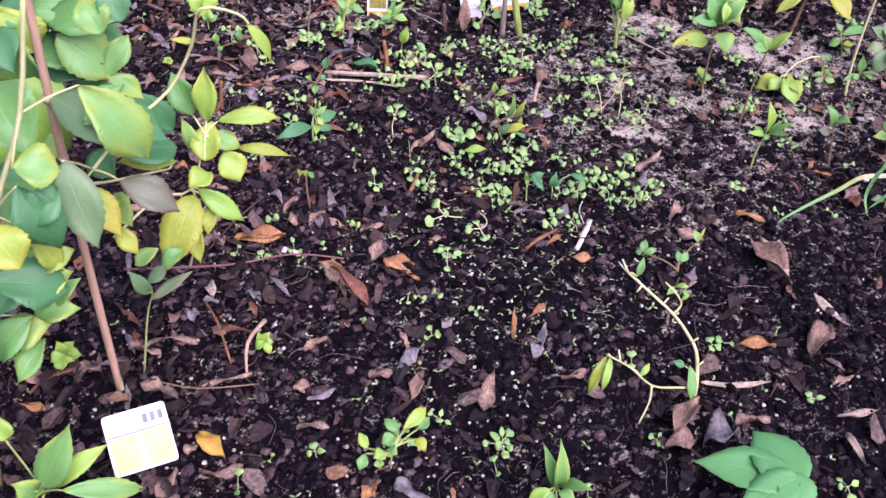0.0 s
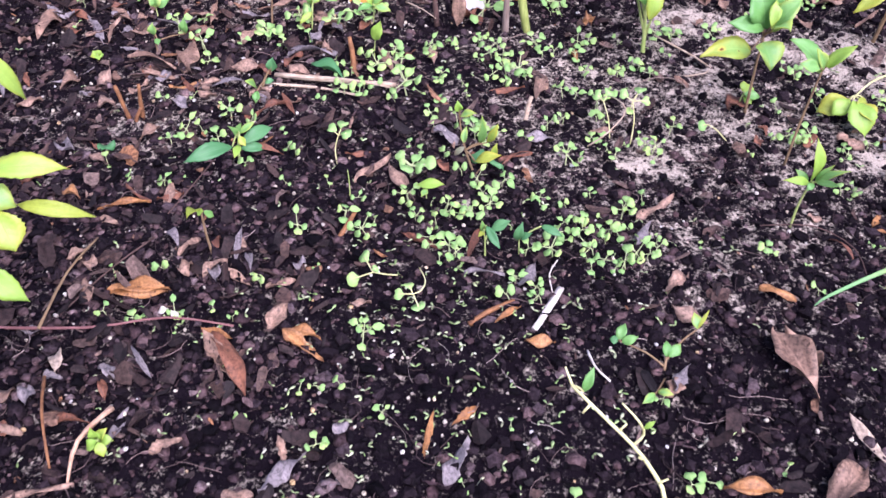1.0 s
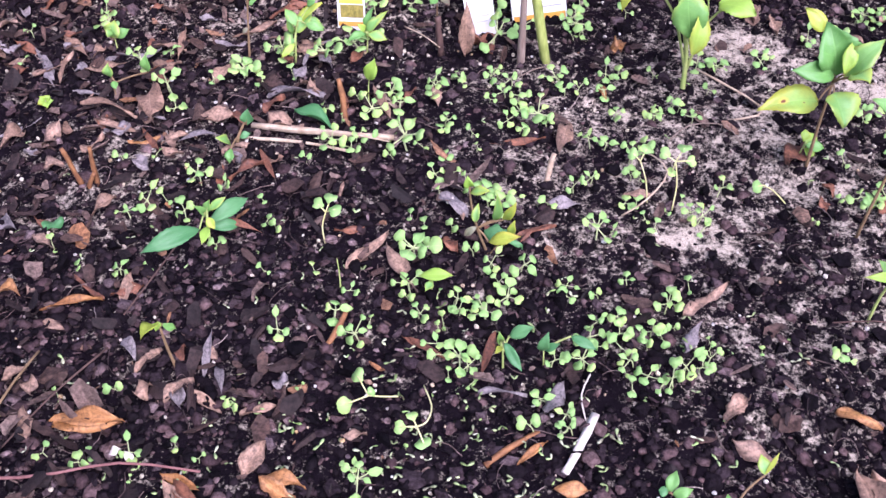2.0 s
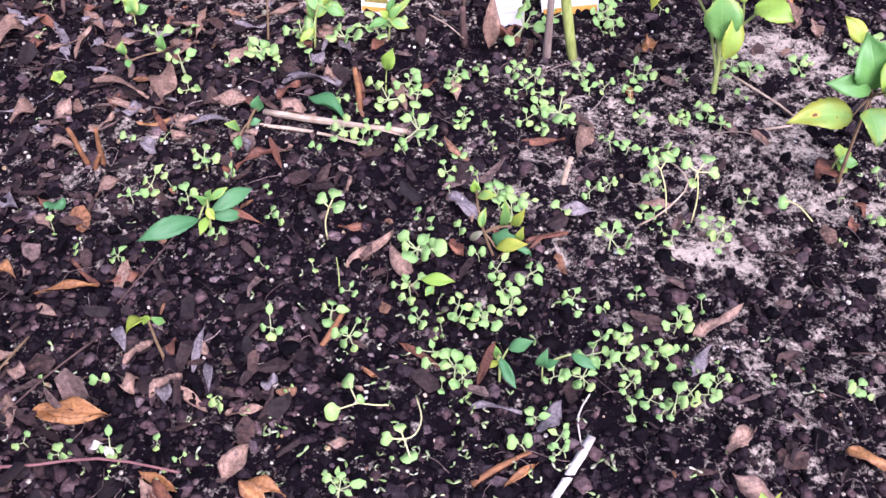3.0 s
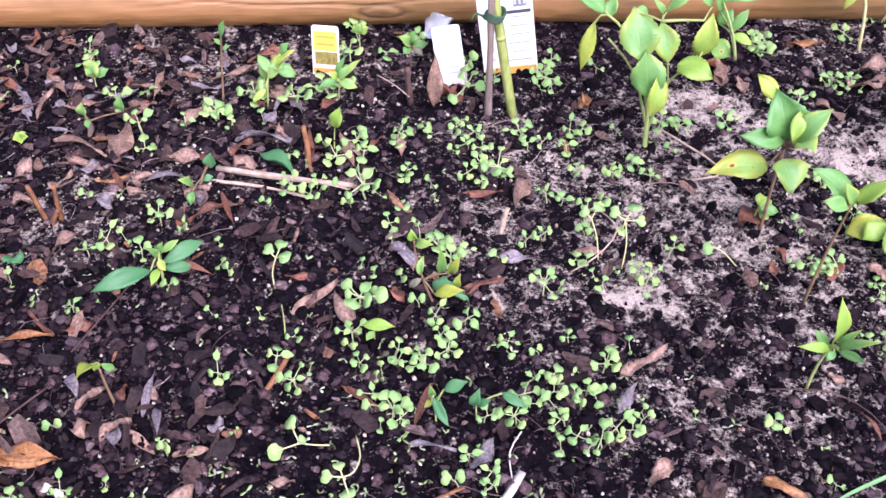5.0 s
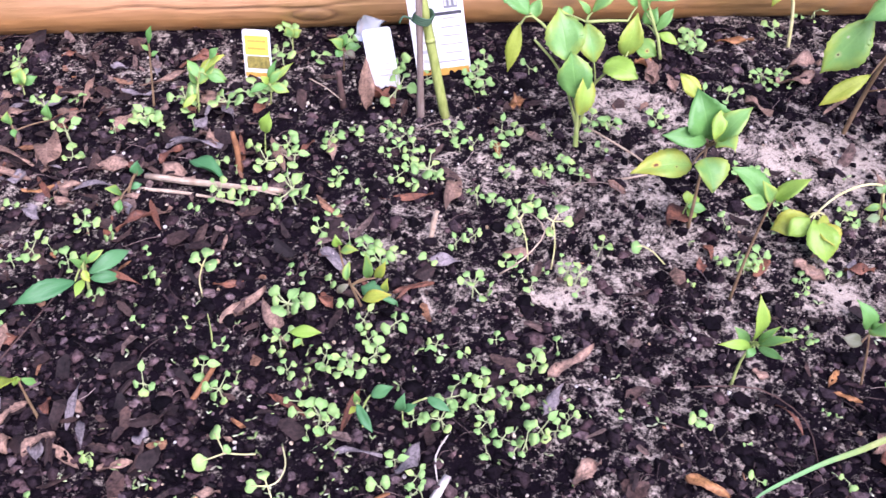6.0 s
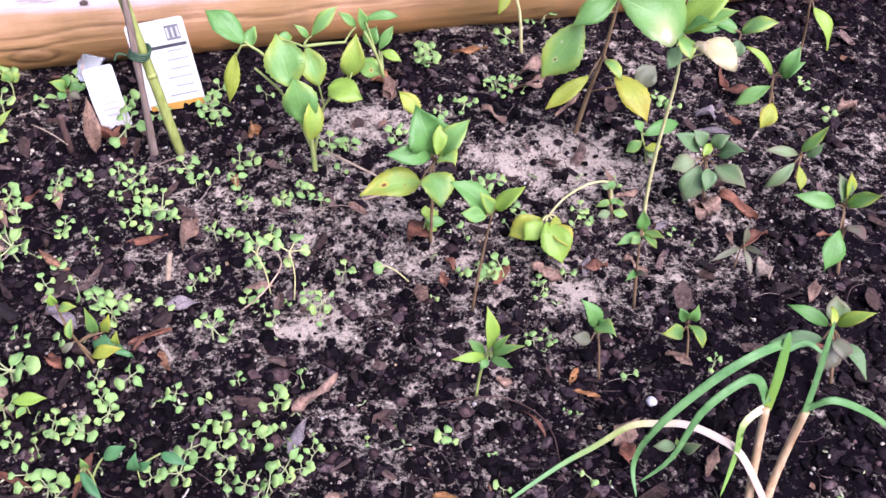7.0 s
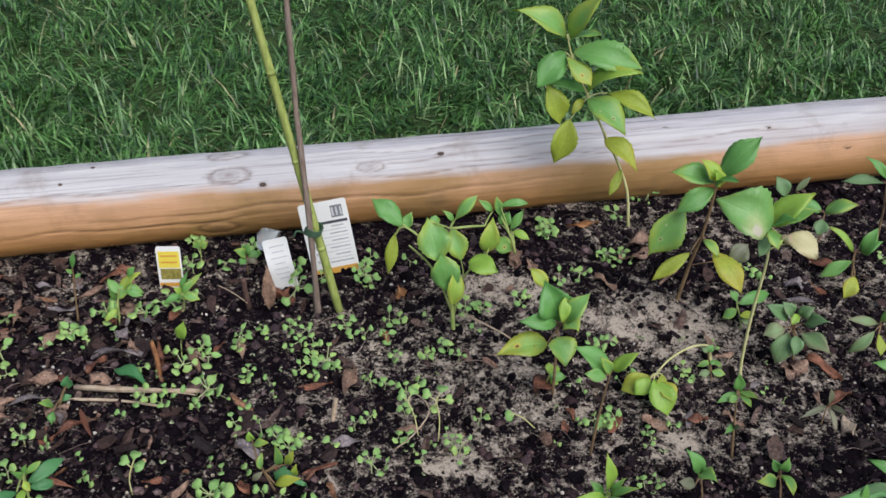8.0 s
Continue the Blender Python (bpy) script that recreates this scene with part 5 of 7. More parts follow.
leaves = [
    (-46, 31, 20, -40, 46, 30, 11, 0), (-43, 29, 20, -27, 32, 27, 10, 0), (-46, 31, 20, -54, 33, 19, 9, 7), (1, 18, 16, 0, 31, 25, 10, 0), (3, 18, 16, 15, 30, 23, 11, 0), (33, 54, 20, 29, 68, 30, 11, 0), (33, 54, 20, 43, 66, 37, 4, 2), (-11, -24, 10, -24, -37, 10, 9, 0), (-9, -22, 10, 5, -28, 16, 8, 0),
]
plant('leafy_weed', (0.351, 1.118), [(0, -2, -4), (0, 10, 6), (1, 18, 16)], leaves, [[(0, 12, 8), (-19, 22, 16), (-46, 31, 20)], [(1, 16, 14), (17, 40, 16), (33, 54, 20)], [(0, 0, 4), (-5, -12, 8), (-11, -24, 10)]], 'forked brown-stemmed weed with small green leaves', 'weed', BROWNSTEM, 0.0022)


# ---- leek clump ----
def strap(name, pts, width, material):
    """A long channelled leaf blade along the points."""
    P = [Vector(p) / 1000 for p in pts]
    S = []
    for i in range(len(P) - 1):
        a, b, c, d = P[max(i - 1, 0)], P[i], P[i + 1], P[min(i + 2, len(P) - 1)]
        for k in range(5):
            t = k / 5
            S.append(0.5 * ((2 * b) + (c - a) * t + (2 * a - 5 * b + 4 * c - d) * t * t + (3 * b - a - 3 * c + d) * t ** 3))
    S.append(P[-1])
    n = len(S)
    v, uv, f = [], [], []
    for i, p in enumerate(S):
        d = (S[min(i + 1, n - 1)] - S[max(i - 1, 0)]).normalized()
        side = d.cross(Vector((0.1, -0.75, 0.66))).normalized()
        nor = side.cross(d)
        u = i / (n - 1)
        w = width / 2000 * (1 - 0.9 * u ** 4)
        for s in (-1, 0, 1):
            v.append(p + side * w * s + nor * abs(s) * w * 0.35)
            uv.append((u, 0.5 + s / 2))
    m = len(v)
    v += [p - Vector((0, 0, 0.0007)) for p in v]
    uv += uv
    for i in range(n - 1):
        for j in (0, 1):
            a = i * 3 + j
            f += [[a, a + 1, a + 4, a + 3], [m + a + 3, m + a + 4, m + a + 1, m + a]]
        a = i * 3
        f += [[a, a + 3, m + a + 3, m + a], [a + 2, m + a + 2, m + a + 5, a + 5]]
    return mesh_from(name, v, f, material, uv)


BLADE_GREEN = streaked("leek_green", (0.075, 0.205, 0.060), (0.165, 0.335, 0.115), 0.4, (1, 1, 1), 70)
def fading_blade(name, stops):
    """A strap leaf dying back: straw at one end, green at the other, in fine streaks along it."""
    m, nt, b = nodes_of(name, 0.45, 0.35)
    sep = nt.nodes.new("ShaderNodeSeparateXYZ")
    nt.links.new(nt.nodes.new("ShaderNodeUVMap").outputs[0], sep.inputs[0])
    streak = noisy(nt, 130, 3)
    u = math_node(nt, "ADD", sep.outputs[0], math_node(nt, "MULTIPLY", math_node(nt, "SUBTRACT", streak, 0.5), 0.22))
    col = ramp(nt, u, stops)
    col = mix(nt, math_node(nt, "MULTIPLY", noisy(nt, 60, 4), 0.5), col, mix(nt, 1.0, col, (0.62, 0.66, 0.55), "MULTIPLY"))
    nt.links.new(col, b.inputs["Base Color"])
    bump(nt, b, streak, 0.3, 0.001)
    return m


BLADE_FADING = fading_blade("leek_fading", [(0.0, (0.62, 0.46, 0.36)), (0.36, (0.74, 0.62, 0.50)), (0.50, (0.72, 0.66, 0.34)), (0.62, (0.36, 0.44, 0.13)), (0.78, (0.17, 0.34, 0.12)), (1.0, (0.11, 0.27, 0.11))])
BLADE_LIME = fading_blade("leek_lime", [(0.0, (0.24, 0.38, 0.06)), (0.3, (0.18, 0.36, 0.06)), (1.0, (0.11, 0.28, 0.07))])
BLADE_LIMEPALE = fading_blade("leek_pale_to_lime", [(0.0, (0.74, 0.70, 0.52)), (0.25, (0.60, 0.62, 0.30)), (0.45, (0.26, 0.44, 0.10)), (1.0, (0.22, 0.42, 0.08))])
SHANK = streaked("leek_shank", (0.40, 0.23, 0.10), (0.68, 0.50, 0.30), 0.55, (4, 4, 0.5), 60)
leek = thing('leek', 0.746, 1.23, 'leek clump with bent strap leaves, some fading to straw', 'leek', z=0.0)
part('shank', tube('shank', [Vector(p) / 1000 for p in [(-8, 0, 0), (-7, 10, 20), (-6, 25, 60), (-7, 33, 95)]], (0.0040, 0.0036), SHANK, 9), leek, 'pale dry straw-coloured leek shank')
part('shank', tube('shank', [Vector(p) / 1000 for p in [(8, -1, 0), (15, 12, 20), (22, 23, 60), (23, 24, 100)]], (0.0040, 0.0036), SHANK, 9), leek, 'pale dry straw-coloured leek shank')
part('leaf', strap('leaf', [(-5, 36, 90), (-3, 42, 125), (0, 53, 155), (2, 58, 165)], 9.5, BLADE_LIME), leek)
part('leaf', strap('leaf', [(0, 56, 155), (-35, 39, 160), (-69, 29, 140), (-108, 16, 100), (-118, 16, 50), (-117, -6, 30)], 7.8, BLADE_GREEN), leek)
part('leaf', strap('leaf', [(-7, 36, 100), (-19, 41, 125), (-38, 36, 130), (-70, 22, 110), (-88, 12, 60), (-110, 9, 30)], 7.8, BLADE_GREEN), leek)
part('leaf', strap('leaf', [(2, -5, 10), (-22, 17, 50), (-42, 30, 60), (-66, 45, 60), (-87, 51, 55), (-112, 55, 48), (-142, 48, 30), (-175, 38, 16), (-220, 13, 8), (-235, 0, 6)], 6.5, BLADE_FADING), leek)
part('leaf', strap('leaf', [(-8, 35, 95), (-29, 22, 90), (-27, 18, 50), (-36, 1, 10)], 6.9, BLADE_LIMEPALE), leek)
part('leaf', strap('leaf', [(22, 24, 100), (22, 29, 140), (20, 33, 180), (22, 39, 200)], 6.5, BLADE_GREEN), leek)
part('leaf', strap('leaf', [(24, 25, 105), (38, 21, 120), (64, 19, 110), (100, 21, 80), (135, 24, 40)], 6.1, BLADE_GREEN), leek)
part('leaf', strap('leaf', [(4, 53, 150), (19, 55, 155), (31, 46, 150)], 5.2, BLADE_GREEN), leek)

# ---- seedlings ----
def make_seedling(kind, seed):
    """One seedling a metre across, to be scaled: short stalk, two to six rounded leaves."""
    rnd = random.Random(seed)
    ob = thing("seedling", 0, -40, SEED_LABEL[kind], "seedling", "seedlings in the bed", z=-5)
    h = {2: 0.62, 3: 0.60, 4: 0.60, 6: 0.62}[kind]
    lean = Vector((rnd.uniform(-0.2, 0.2), rnd.uniform(-0.2, 0.2), 0))
    top = Vector((0, 0, h)) + lean
    part("stem", tube("stem", [(0, 0, -0.1), (lean.x * 0.2, lean.y * 0.2, h * 0.5), top * 0.8], (0.032, 0.026), SEEDSTEM, 5), ob)
    r0 = {2: 0.225, 3: 0.21, 4: 0.195, 6: 0.165}[kind]
    a = rnd.uniform(0, 6.28)
    for k in range(kind):
        t = a + 2 * math.pi * k / kind + rnd.uniform(-0.3, 0.3)
        r = r0 * rnd.uniform(0.7, 1.3)
        reach = {2: 0.36, 3: 0.37, 4: (0.44, 0.30)[k % 2], 6: (0.26, 0.47)[k % 2]}[kind] * rnd.uniform(0.85, 1.2)
        away = Vector((math.cos(t), math.sin(t), rnd.uniform(-0.35, 0.35) + 0.25 * math.sin(t)))
        c = top * rnd.uniform(0.62, 1.18) + away * reach
        if k > 1 and rnd.random() < 0.45:
            up = Vector((rnd.uniform(-0.3, 0.3), -0.5 + rnd.uniform(-0.3, 0.3), 0.86))
            lf = part("leaf", blade("leaf", c - away * r, c + away * r * 1.3, r * 1.5, SEEDLEAF, up, 0.08, 0.25, 0.1, 0.8, 7, r * 0.03, 0.06, rnd=rnd), ob)
        else:
            lf = part("leaf", disc_leaf("leaf", c, away, r, SEEDLEAF, rnd), ob)
        part("petiole", tube("petiole", [top * 0.75, (top * 0.75 + c - away * r * 0.7) / 2 - Vector((0, 0, 0.02)), c - away * r * 0.7], (0.026, 0.020), SEEDSTEM, 4), lf)
    return ob


SEED_LABEL = {
    2: "tiny light green seedling with two round seed leaves",
    3: "small light green seedling with three round leaves",
    4: "light green seedling with four rounded leaves in dark soil",
    6: "bushy light green seedling with six small rounded leaves",
}
MODELS = {k: [make_seedling(k, 31 * k + s) for s in range(7)] for k in (2, 3, 4, 6)}


def seedlings(rows):
    """Rows: place in the bed, and breadth in millimetres."""
    for x, y, d in rows:
        rnd = random.Random(int(x * 1e4) * 31 + int(y * 1e4))
        kind = 2 if d < 15 else (rnd.choice((2, 3)) if d < 19 else (4 if d < 24 else 6))
        s = d / 1000 * 1.10
        m = pose(x, y, surface(x, y), rnd.uniform(-12, 12), rnd.uniform(-12, 12), rnd.uniform(-55, 55))
        ob = copy_thing(rnd.choice(MODELS[kind]), m)
        ob.scale = (s, s, s * rnd.uniform(0.8, 1.3))


seedlings([
    (-0.176, 0.794, 18), (-0.146, 0.833, 9), (-0.098, 0.834, 18), (0.095, 0.812, 15), (0.189, 0.785, 12), (0.466, 0.79, 21),
    (-0.016, 0.853, 25), (0.036, 0.879, 22), (0.1, 0.842, 28), (0.106, 0.846, 19), (0.279, 0.861, 16), (0.37, 0.89, 10),
    (0.417, 0.939, 11), (0.47, 0.915, 17), (-0.046, 1.027, 12), (-0.002, 1.07, 16), (0.016, 1.076, 14), (0.023, 1.005, 21),
    (0.084, 1.047, 16), (0.167, 0.976, 12), (0.203, 1.047, 12), (0.265, 0.971, 18), (0.365, 0.995, 18), (0.384, 1.0, 18),
    (0.452, 1.02, 15), (-0.221, 1.146, 15), (-0.19, 1.14, 17), (-0.18, 1.15, 12), (-0.15, 1.154, 19), (-0.142, 1.131, 7),
])
seedlings([
    (-0.112, 1.166, 12), (-0.09, 1.154, 10), (0.034, 1.085, 14), (0.045, 1.156, 19), (0.046, 1.144, 26), (0.087, 1.18, 9),
    (0.347, 1.089, 16), (-0.235, 1.208, 13), (-0.196, 1.2, 10), (-0.182, 1.22, 15), (-0.077, 1.215, 12), (-0.072, 1.206, 12),
    (-0.049, 1.297, 20), (-0.016, 1.235, 8), (-0.0, 1.318, 22), (0.008, 1.303, 11), (0.025, 1.299, 24), (0.033, 1.313, 13),
    (0.1, 1.281, 18), (0.101, 1.318, 10), (0.103, 1.293, 23), (0.116, 1.257, 13), (0.124, 1.276, 28), (0.131, 1.264, 20),
    (0.135, 1.253, 12), (0.195, 1.204, 17), (0.199, 1.235, 17), (0.207, 1.243, 10), (0.208, 1.279, 20), (0.226, 1.221, 22),
])
seedlings([
    (0.228, 1.206, 19), (0.238, 1.28, 25), (0.241, 1.311, 23), (0.247, 1.302, 15), (0.266, 1.315, 23), (0.271, 1.302, 18),
    (0.275, 1.274, 12), (0.282, 1.281, 22), (0.284, 1.251, 17), (0.292, 1.263, 22), (0.293, 1.314, 18), (0.296, 1.304, 13),
    (0.305, 1.255, 15), (0.308, 1.317, 18), (0.316, 1.261, 22), (0.328, 1.28, 22), (0.34, 1.279, 20), (0.35, 1.29, 17),
    (0.352, 1.312, 10), (0.353, 1.301, 13), (0.401, 1.311, 8), (0.472, 1.315, 15), (0.475, 1.307, 17), (0.514, 1.29, 10),
    (0.52, 1.252, 13), (0.601, 1.26, 15), (-0.303, 1.383, 14), (-0.269, 1.355, 12), (-0.24, 1.436, 19), (-0.225, 1.358, 20),
])
seedlings([
    (-0.198, 1.37, 11), (-0.133, 1.397, 16), (-0.091, 1.439, 13), (-0.08, 1.427, 14), (-0.08, 1.368, 11), (-0.027, 1.368, 14),
    (0.007, 1.349, 16), (0.065, 1.402, 37), (0.066, 1.363, 25), (0.068, 1.349, 13), (0.069, 1.42, 17), (0.08, 1.329, 19),
    (0.095, 1.357, 11), (0.105, 1.324, 13), (0.112, 1.347, 21), (0.119, 1.333, 16), (0.126, 1.411, 14), (0.135, 1.335, 16),
    (0.144, 1.327, 26), (0.145, 1.398, 19), (0.151, 1.374, 19), (0.164, 1.357, 24), (0.175, 1.395, 22), (0.22, 1.378, 19),
    (0.221, 1.365, 16), (0.252, 1.371, 12), (0.255, 1.33, 21), (0.267, 1.339, 18), (0.28, 1.388, 15), (0.292, 1.348, 10),
])
seedlings([
    (0.3, 1.324, 21), (0.315, 1.354, 24), (0.323, 1.382, 11), (0.323, 1.33, 11), (0.341, 1.388, 13), (0.567, 1.425, 10),
    (0.591, 1.426, 10), (0.594, 1.34, 8), (0.658, 1.375, 14), (0.75, 1.383, 19), (-0.275, 1.523, 14), (-0.238, 1.529, 13),
    (-0.224, 1.454, 23), (-0.208, 1.462, 14), (-0.182, 1.442, 21), (-0.177, 1.49, 24), (-0.148, 1.486, 18), (-0.105, 1.473, 11),
    (-0.068, 1.529, 11), (-0.041, 1.551, 25), (-0.022, 1.555, 22), (0.027, 1.543, 12), (0.04, 1.558, 37), (0.058, 1.459, 12),
    (0.071, 1.52, 21), (0.073, 1.445, 14), (0.083, 1.542, 15), (0.083, 1.487, 12), (0.096, 1.519, 12), (0.101, 1.445, 14),
])
seedlings([
    (0.112, 1.506, 18), (0.136, 1.486, 26), (0.151, 1.477, 26), (0.164, 1.49, 18), (0.199, 1.491, 17), (0.226, 1.519, 18),
    (0.245, 1.534, 21), (0.25, 1.448, 28), (0.266, 1.458, 17), (0.278, 1.499, 17), (0.288, 1.542, 15), (0.292, 1.501, 17),
    (0.297, 1.541, 12), (0.299, 1.479, 14), (0.313, 1.465, 17), (0.324, 1.493, 9), (0.343, 1.507, 12), (0.346, 1.489, 20),
    (0.356, 1.482, 23), (0.357, 1.468, 17), (0.38, 1.525, 20), (0.478, 1.492, 9), (0.506, 1.524, 9), (0.524, 1.524, 21),
    (0.542, 1.521, 15), (0.543, 1.518, 15), (0.591, 1.502, 15), (0.593, 1.495, 12), (0.62, 1.51, 15), (0.775, 1.558, 9),
])
seedlings([
    (-0.255, 1.641, 27), (-0.242, 1.603, 23), (-0.209, 1.668, 17), (-0.15, 1.669, 14), (-0.147, 1.668, 13), (-0.068, 1.614, 23),
    (-0.042, 1.608, 12), (-0.028, 1.653, 17), (-0.019, 1.57, 19), (-0.008, 1.625, 29), (0.008, 1.659, 26), (0.011, 1.571, 16),
    (0.023, 1.633, 23), (0.058, 1.56, 15), (0.06, 1.663, 23), (0.061, 1.679, 23), (0.074, 1.595, 16), (0.078, 1.608, 19),
    (0.11, 1.587, 13), (0.118, 1.566, 12), (0.126, 1.657, 13), (0.144, 1.667, 20), (0.15, 1.614, 19), (0.161, 1.658, 23),
    (0.164, 1.603, 16), (0.167, 1.628, 26), (0.184, 1.62, 29), (0.194, 1.616, 19), (0.214, 1.679, 16), (0.244, 1.59, 22),
])
seedlings([
    (0.26, 1.589, 18), (0.273, 1.637, 19), (0.287, 1.569, 24), (0.305, 1.587, 18), (0.313, 1.648, 19), (0.316, 1.635, 16),
    (0.334, 1.656, 19), (0.343, 1.649, 16), (0.358, 1.631, 19), (0.552, 1.649, 13), (0.568, 1.584, 13), (0.657, 1.595, 16),
    (0.706, 1.651, 12), (0.754, 1.571, 13), (-0.464, 1.742, 14), (-0.459, 1.689, 15), (-0.382, 1.797, 19), (-0.372, 1.767, 30),
    (-0.305, 1.686, 28), (-0.279, 1.72, 22), (-0.176, 1.686, 32), (-0.174, 1.689, 31), (-0.137, 1.721, 21), (-0.134, 1.726, 29),
    (-0.115, 1.688, 17), (-0.079, 1.723, 35), (-0.044, 1.745, 35), (-0.029, 1.774, 28), (0.06, 1.683, 21), (0.077, 1.702, 12),
])
seedlings([
    (0.086, 1.692, 17), (0.092, 1.683, 12), (0.123, 1.764, 35), (0.124, 1.7, 20), (0.128, 1.719, 13), (0.151, 1.692, 23),
    (0.16, 1.799, 21), (0.209, 1.699, 26), (0.223, 1.788, 14), (0.229, 1.686, 16), (0.229, 1.796, 22), (0.258, 1.681, 20),
    (0.263, 1.72, 20), (0.276, 1.713, 17), (0.318, 1.711, 12), (0.353, 1.696, 13), (0.372, 1.723, 26), (0.381, 1.693, 14),
    (0.391, 1.726, 26), (0.449, 1.753, 20), (0.46, 1.763, 13), (0.508, 1.793, 19), (0.808, 1.792, 14), (1.009, 1.765, 19),
    (-0.036, 1.833, 30), (-0.035, 1.881, 27), (0.008, 1.842, 23), (0.047, 1.876, 27), (0.123, 1.819, 29), (0.22, 1.818, 26),
])
seedlings([
    (0.224, 1.851, 23), (0.225, 1.805, 28), (0.289, 1.842, 18), (0.5, 1.901, 28), (0.501, 1.894, 19), (0.587, 1.85, 24),
    (0.606, 1.84, 16), (0.618, 1.837, 15), (0.782, 1.806, 19), (0.795, 1.802, 18), (0.994, 1.841, 20), (0.488, 1.923, 20),
    (0.496, 1.926, 19), (0.501, 1.931, 16), (0.652, 2.011, 21),
])
seedlings([
    (0.533, 1.512, 18), (0.589, 1.488, 17), (0.573, 1.42, 16), (0.587, 1.423, 14), (0.585, 1.48, 10), (0.579, 1.607, 16),
    (0.535, 1.658, 16), (0.553, 1.661, 14), (0.564, 1.656, 17), (0.549, 1.644, 14), (0.578, 1.619, 15), (0.587, 1.616, 15),
    (0.649, 1.606, 19), (0.643, 1.586, 15), (0.518, 1.577, 14), (0.549, 1.522, 19), (0.532, 1.523, 16), (0.671, 2.004, 24),
    (0.614, 1.953, 22), (0.501, 1.914, 22), (0.538, 1.792, 24), (0.61, 1.854, 16), (0.591, 1.832, 14), (0.576, 1.843, 14),
])
for group in MODELS.values():
    for model in group:
        for o in list(model.children_recursive):
            bpy.data.objects.remove(o)
        bpy.data.objects.remove(model)

# ---- dead leaves ----
DRY_LABEL = ["dry brown lance-shaped leaf lying on the soil", "dry orange-brown fallen leaf on the soil", "curled russet strip of dead leaf", "grey-brown rotting fallen leaf", "fallen green leaf lying on the soil", "bleached tan scrap of dead leaf", "bright amber-orange fallen leaf on the soil"]


def dead_leaves(rows):
    """Rows: middle, length and width in millimetres, heading, kind of colour."""
    for x, y, L, W, a, c in rows:
        rnd = random.Random(int(x * 1e4) * 17 + int(y * 1e4) + L)
        l, w = L / 1000, W / 1000
        me = blade("dead_leaf", (-l / 2, 0, 0), (l / 2, 0, rnd.uniform(-0.05, 0.12) * l), w, DRY[c], (0, 0, 1), rnd.uniform(-0.14, 0.20), rnd.uniform(-0.4, 0.8), 0.26, rnd.uniform(0.7, 1.0), 15, 0.0007, ragged=rnd.choice((0.1, 0.15, 0.45)), rnd=rnd)
        low = min(v.co.z for v in me.vertices)
        ob = new("dead_leaf", me)
        ob.matrix_world = pose(x, y, surface(x, y) - low + 0.0015, rnd.uniform(-20, 20), rnd.uniform(-10, 10), a)
        tagged(ob, DRY_LABEL[c], "dead leaf", "dead leaves on the soil")


dead_leaves([
    (-0.421, 0.899, 44, 15, -20, 1), (-0.25, 0.795, 36, 19, 61, 0), (-0.234, 0.843, 16, 15, 27, 0), (-0.211, 0.845, 50, 24, -46, 6), (-0.196, 0.812, 46, 20, 8, 0), (-0.105, 0.87, 37, 14, -1, 0),
    (-0.039, 0.787, 28, 18, 53, 1), (0.005, 0.782, 41, 23, -30, 3), (0.303, 0.855, 41, 25, 19, 0), (0.315, 0.89, 61, 28, 50, 0), (0.348, 0.856, 44, 37, 12, 3), (0.391, 0.885, 40, 19, -1, 0),
    (0.493, 0.842, 46, 10, -81, 5), (0.516, 0.897, 61, 10, 16, 5), (-0.425, 0.936, 56, 27, -48, 0),
])
dead_leaves([
    (-0.367, 0.945, 35, 23, -13, 0), (-0.31, 0.98, 42, 21, -17, 0), (-0.287, 0.921, 37, 20, -24, 0), (-0.27, 0.998, 18, 17, 29, 2), (-0.121, 0.926, 23, 17, 22, 0), (-0.111, 0.993, 32, 14, 33, 0),
    (-0.098, 0.911, 35, 10, 27, 3), (-0.032, 0.948, 29, 17, 11, 0), (-0.005, 1.002, 29, 12, 115, 0), (0.003, 0.976, 61, 19, 57, 3), (0.008, 0.931, 41, 18, 77, 0), (0.047, 1.027, 17, 14, 32, 3),
    (0.054, 0.974, 21, 10, -131, 3), (0.093, 0.925, 64, 21, 77, 0), (0.129, 1.03, 57, 8, 85, 1),
])
dead_leaves([
    (0.158, 1.002, 51, 22, 67, 3), (0.196, 0.952, 37, 15, 20, 0), (0.384, 0.94, 84, 9, 1, 5), (0.421, 0.997, 53, 16, 4, 1), (0.505, 1.004, 66, 31, 50, 0), (0.513, 0.945, 32, 13, 22, 0),
    (-0.252, 1.176, 36, 17, 114, 0), (-0.2, 1.183, 65, 23, 4, 1), (-0.196, 1.185, 65, 19, 0, 1), (-0.079, 1.093, 96, 23, -54, 2), (-0.043, 1.16, 35, 22, 65, 0), (-0.013, 1.141, 40, 14, -12, 1),
    (-0.01, 1.126, 57, 18, -32, 1), (0.038, 1.194, 23, 10, 13, 0), (0.162, 1.053, 35, 10, 47, 1),
])
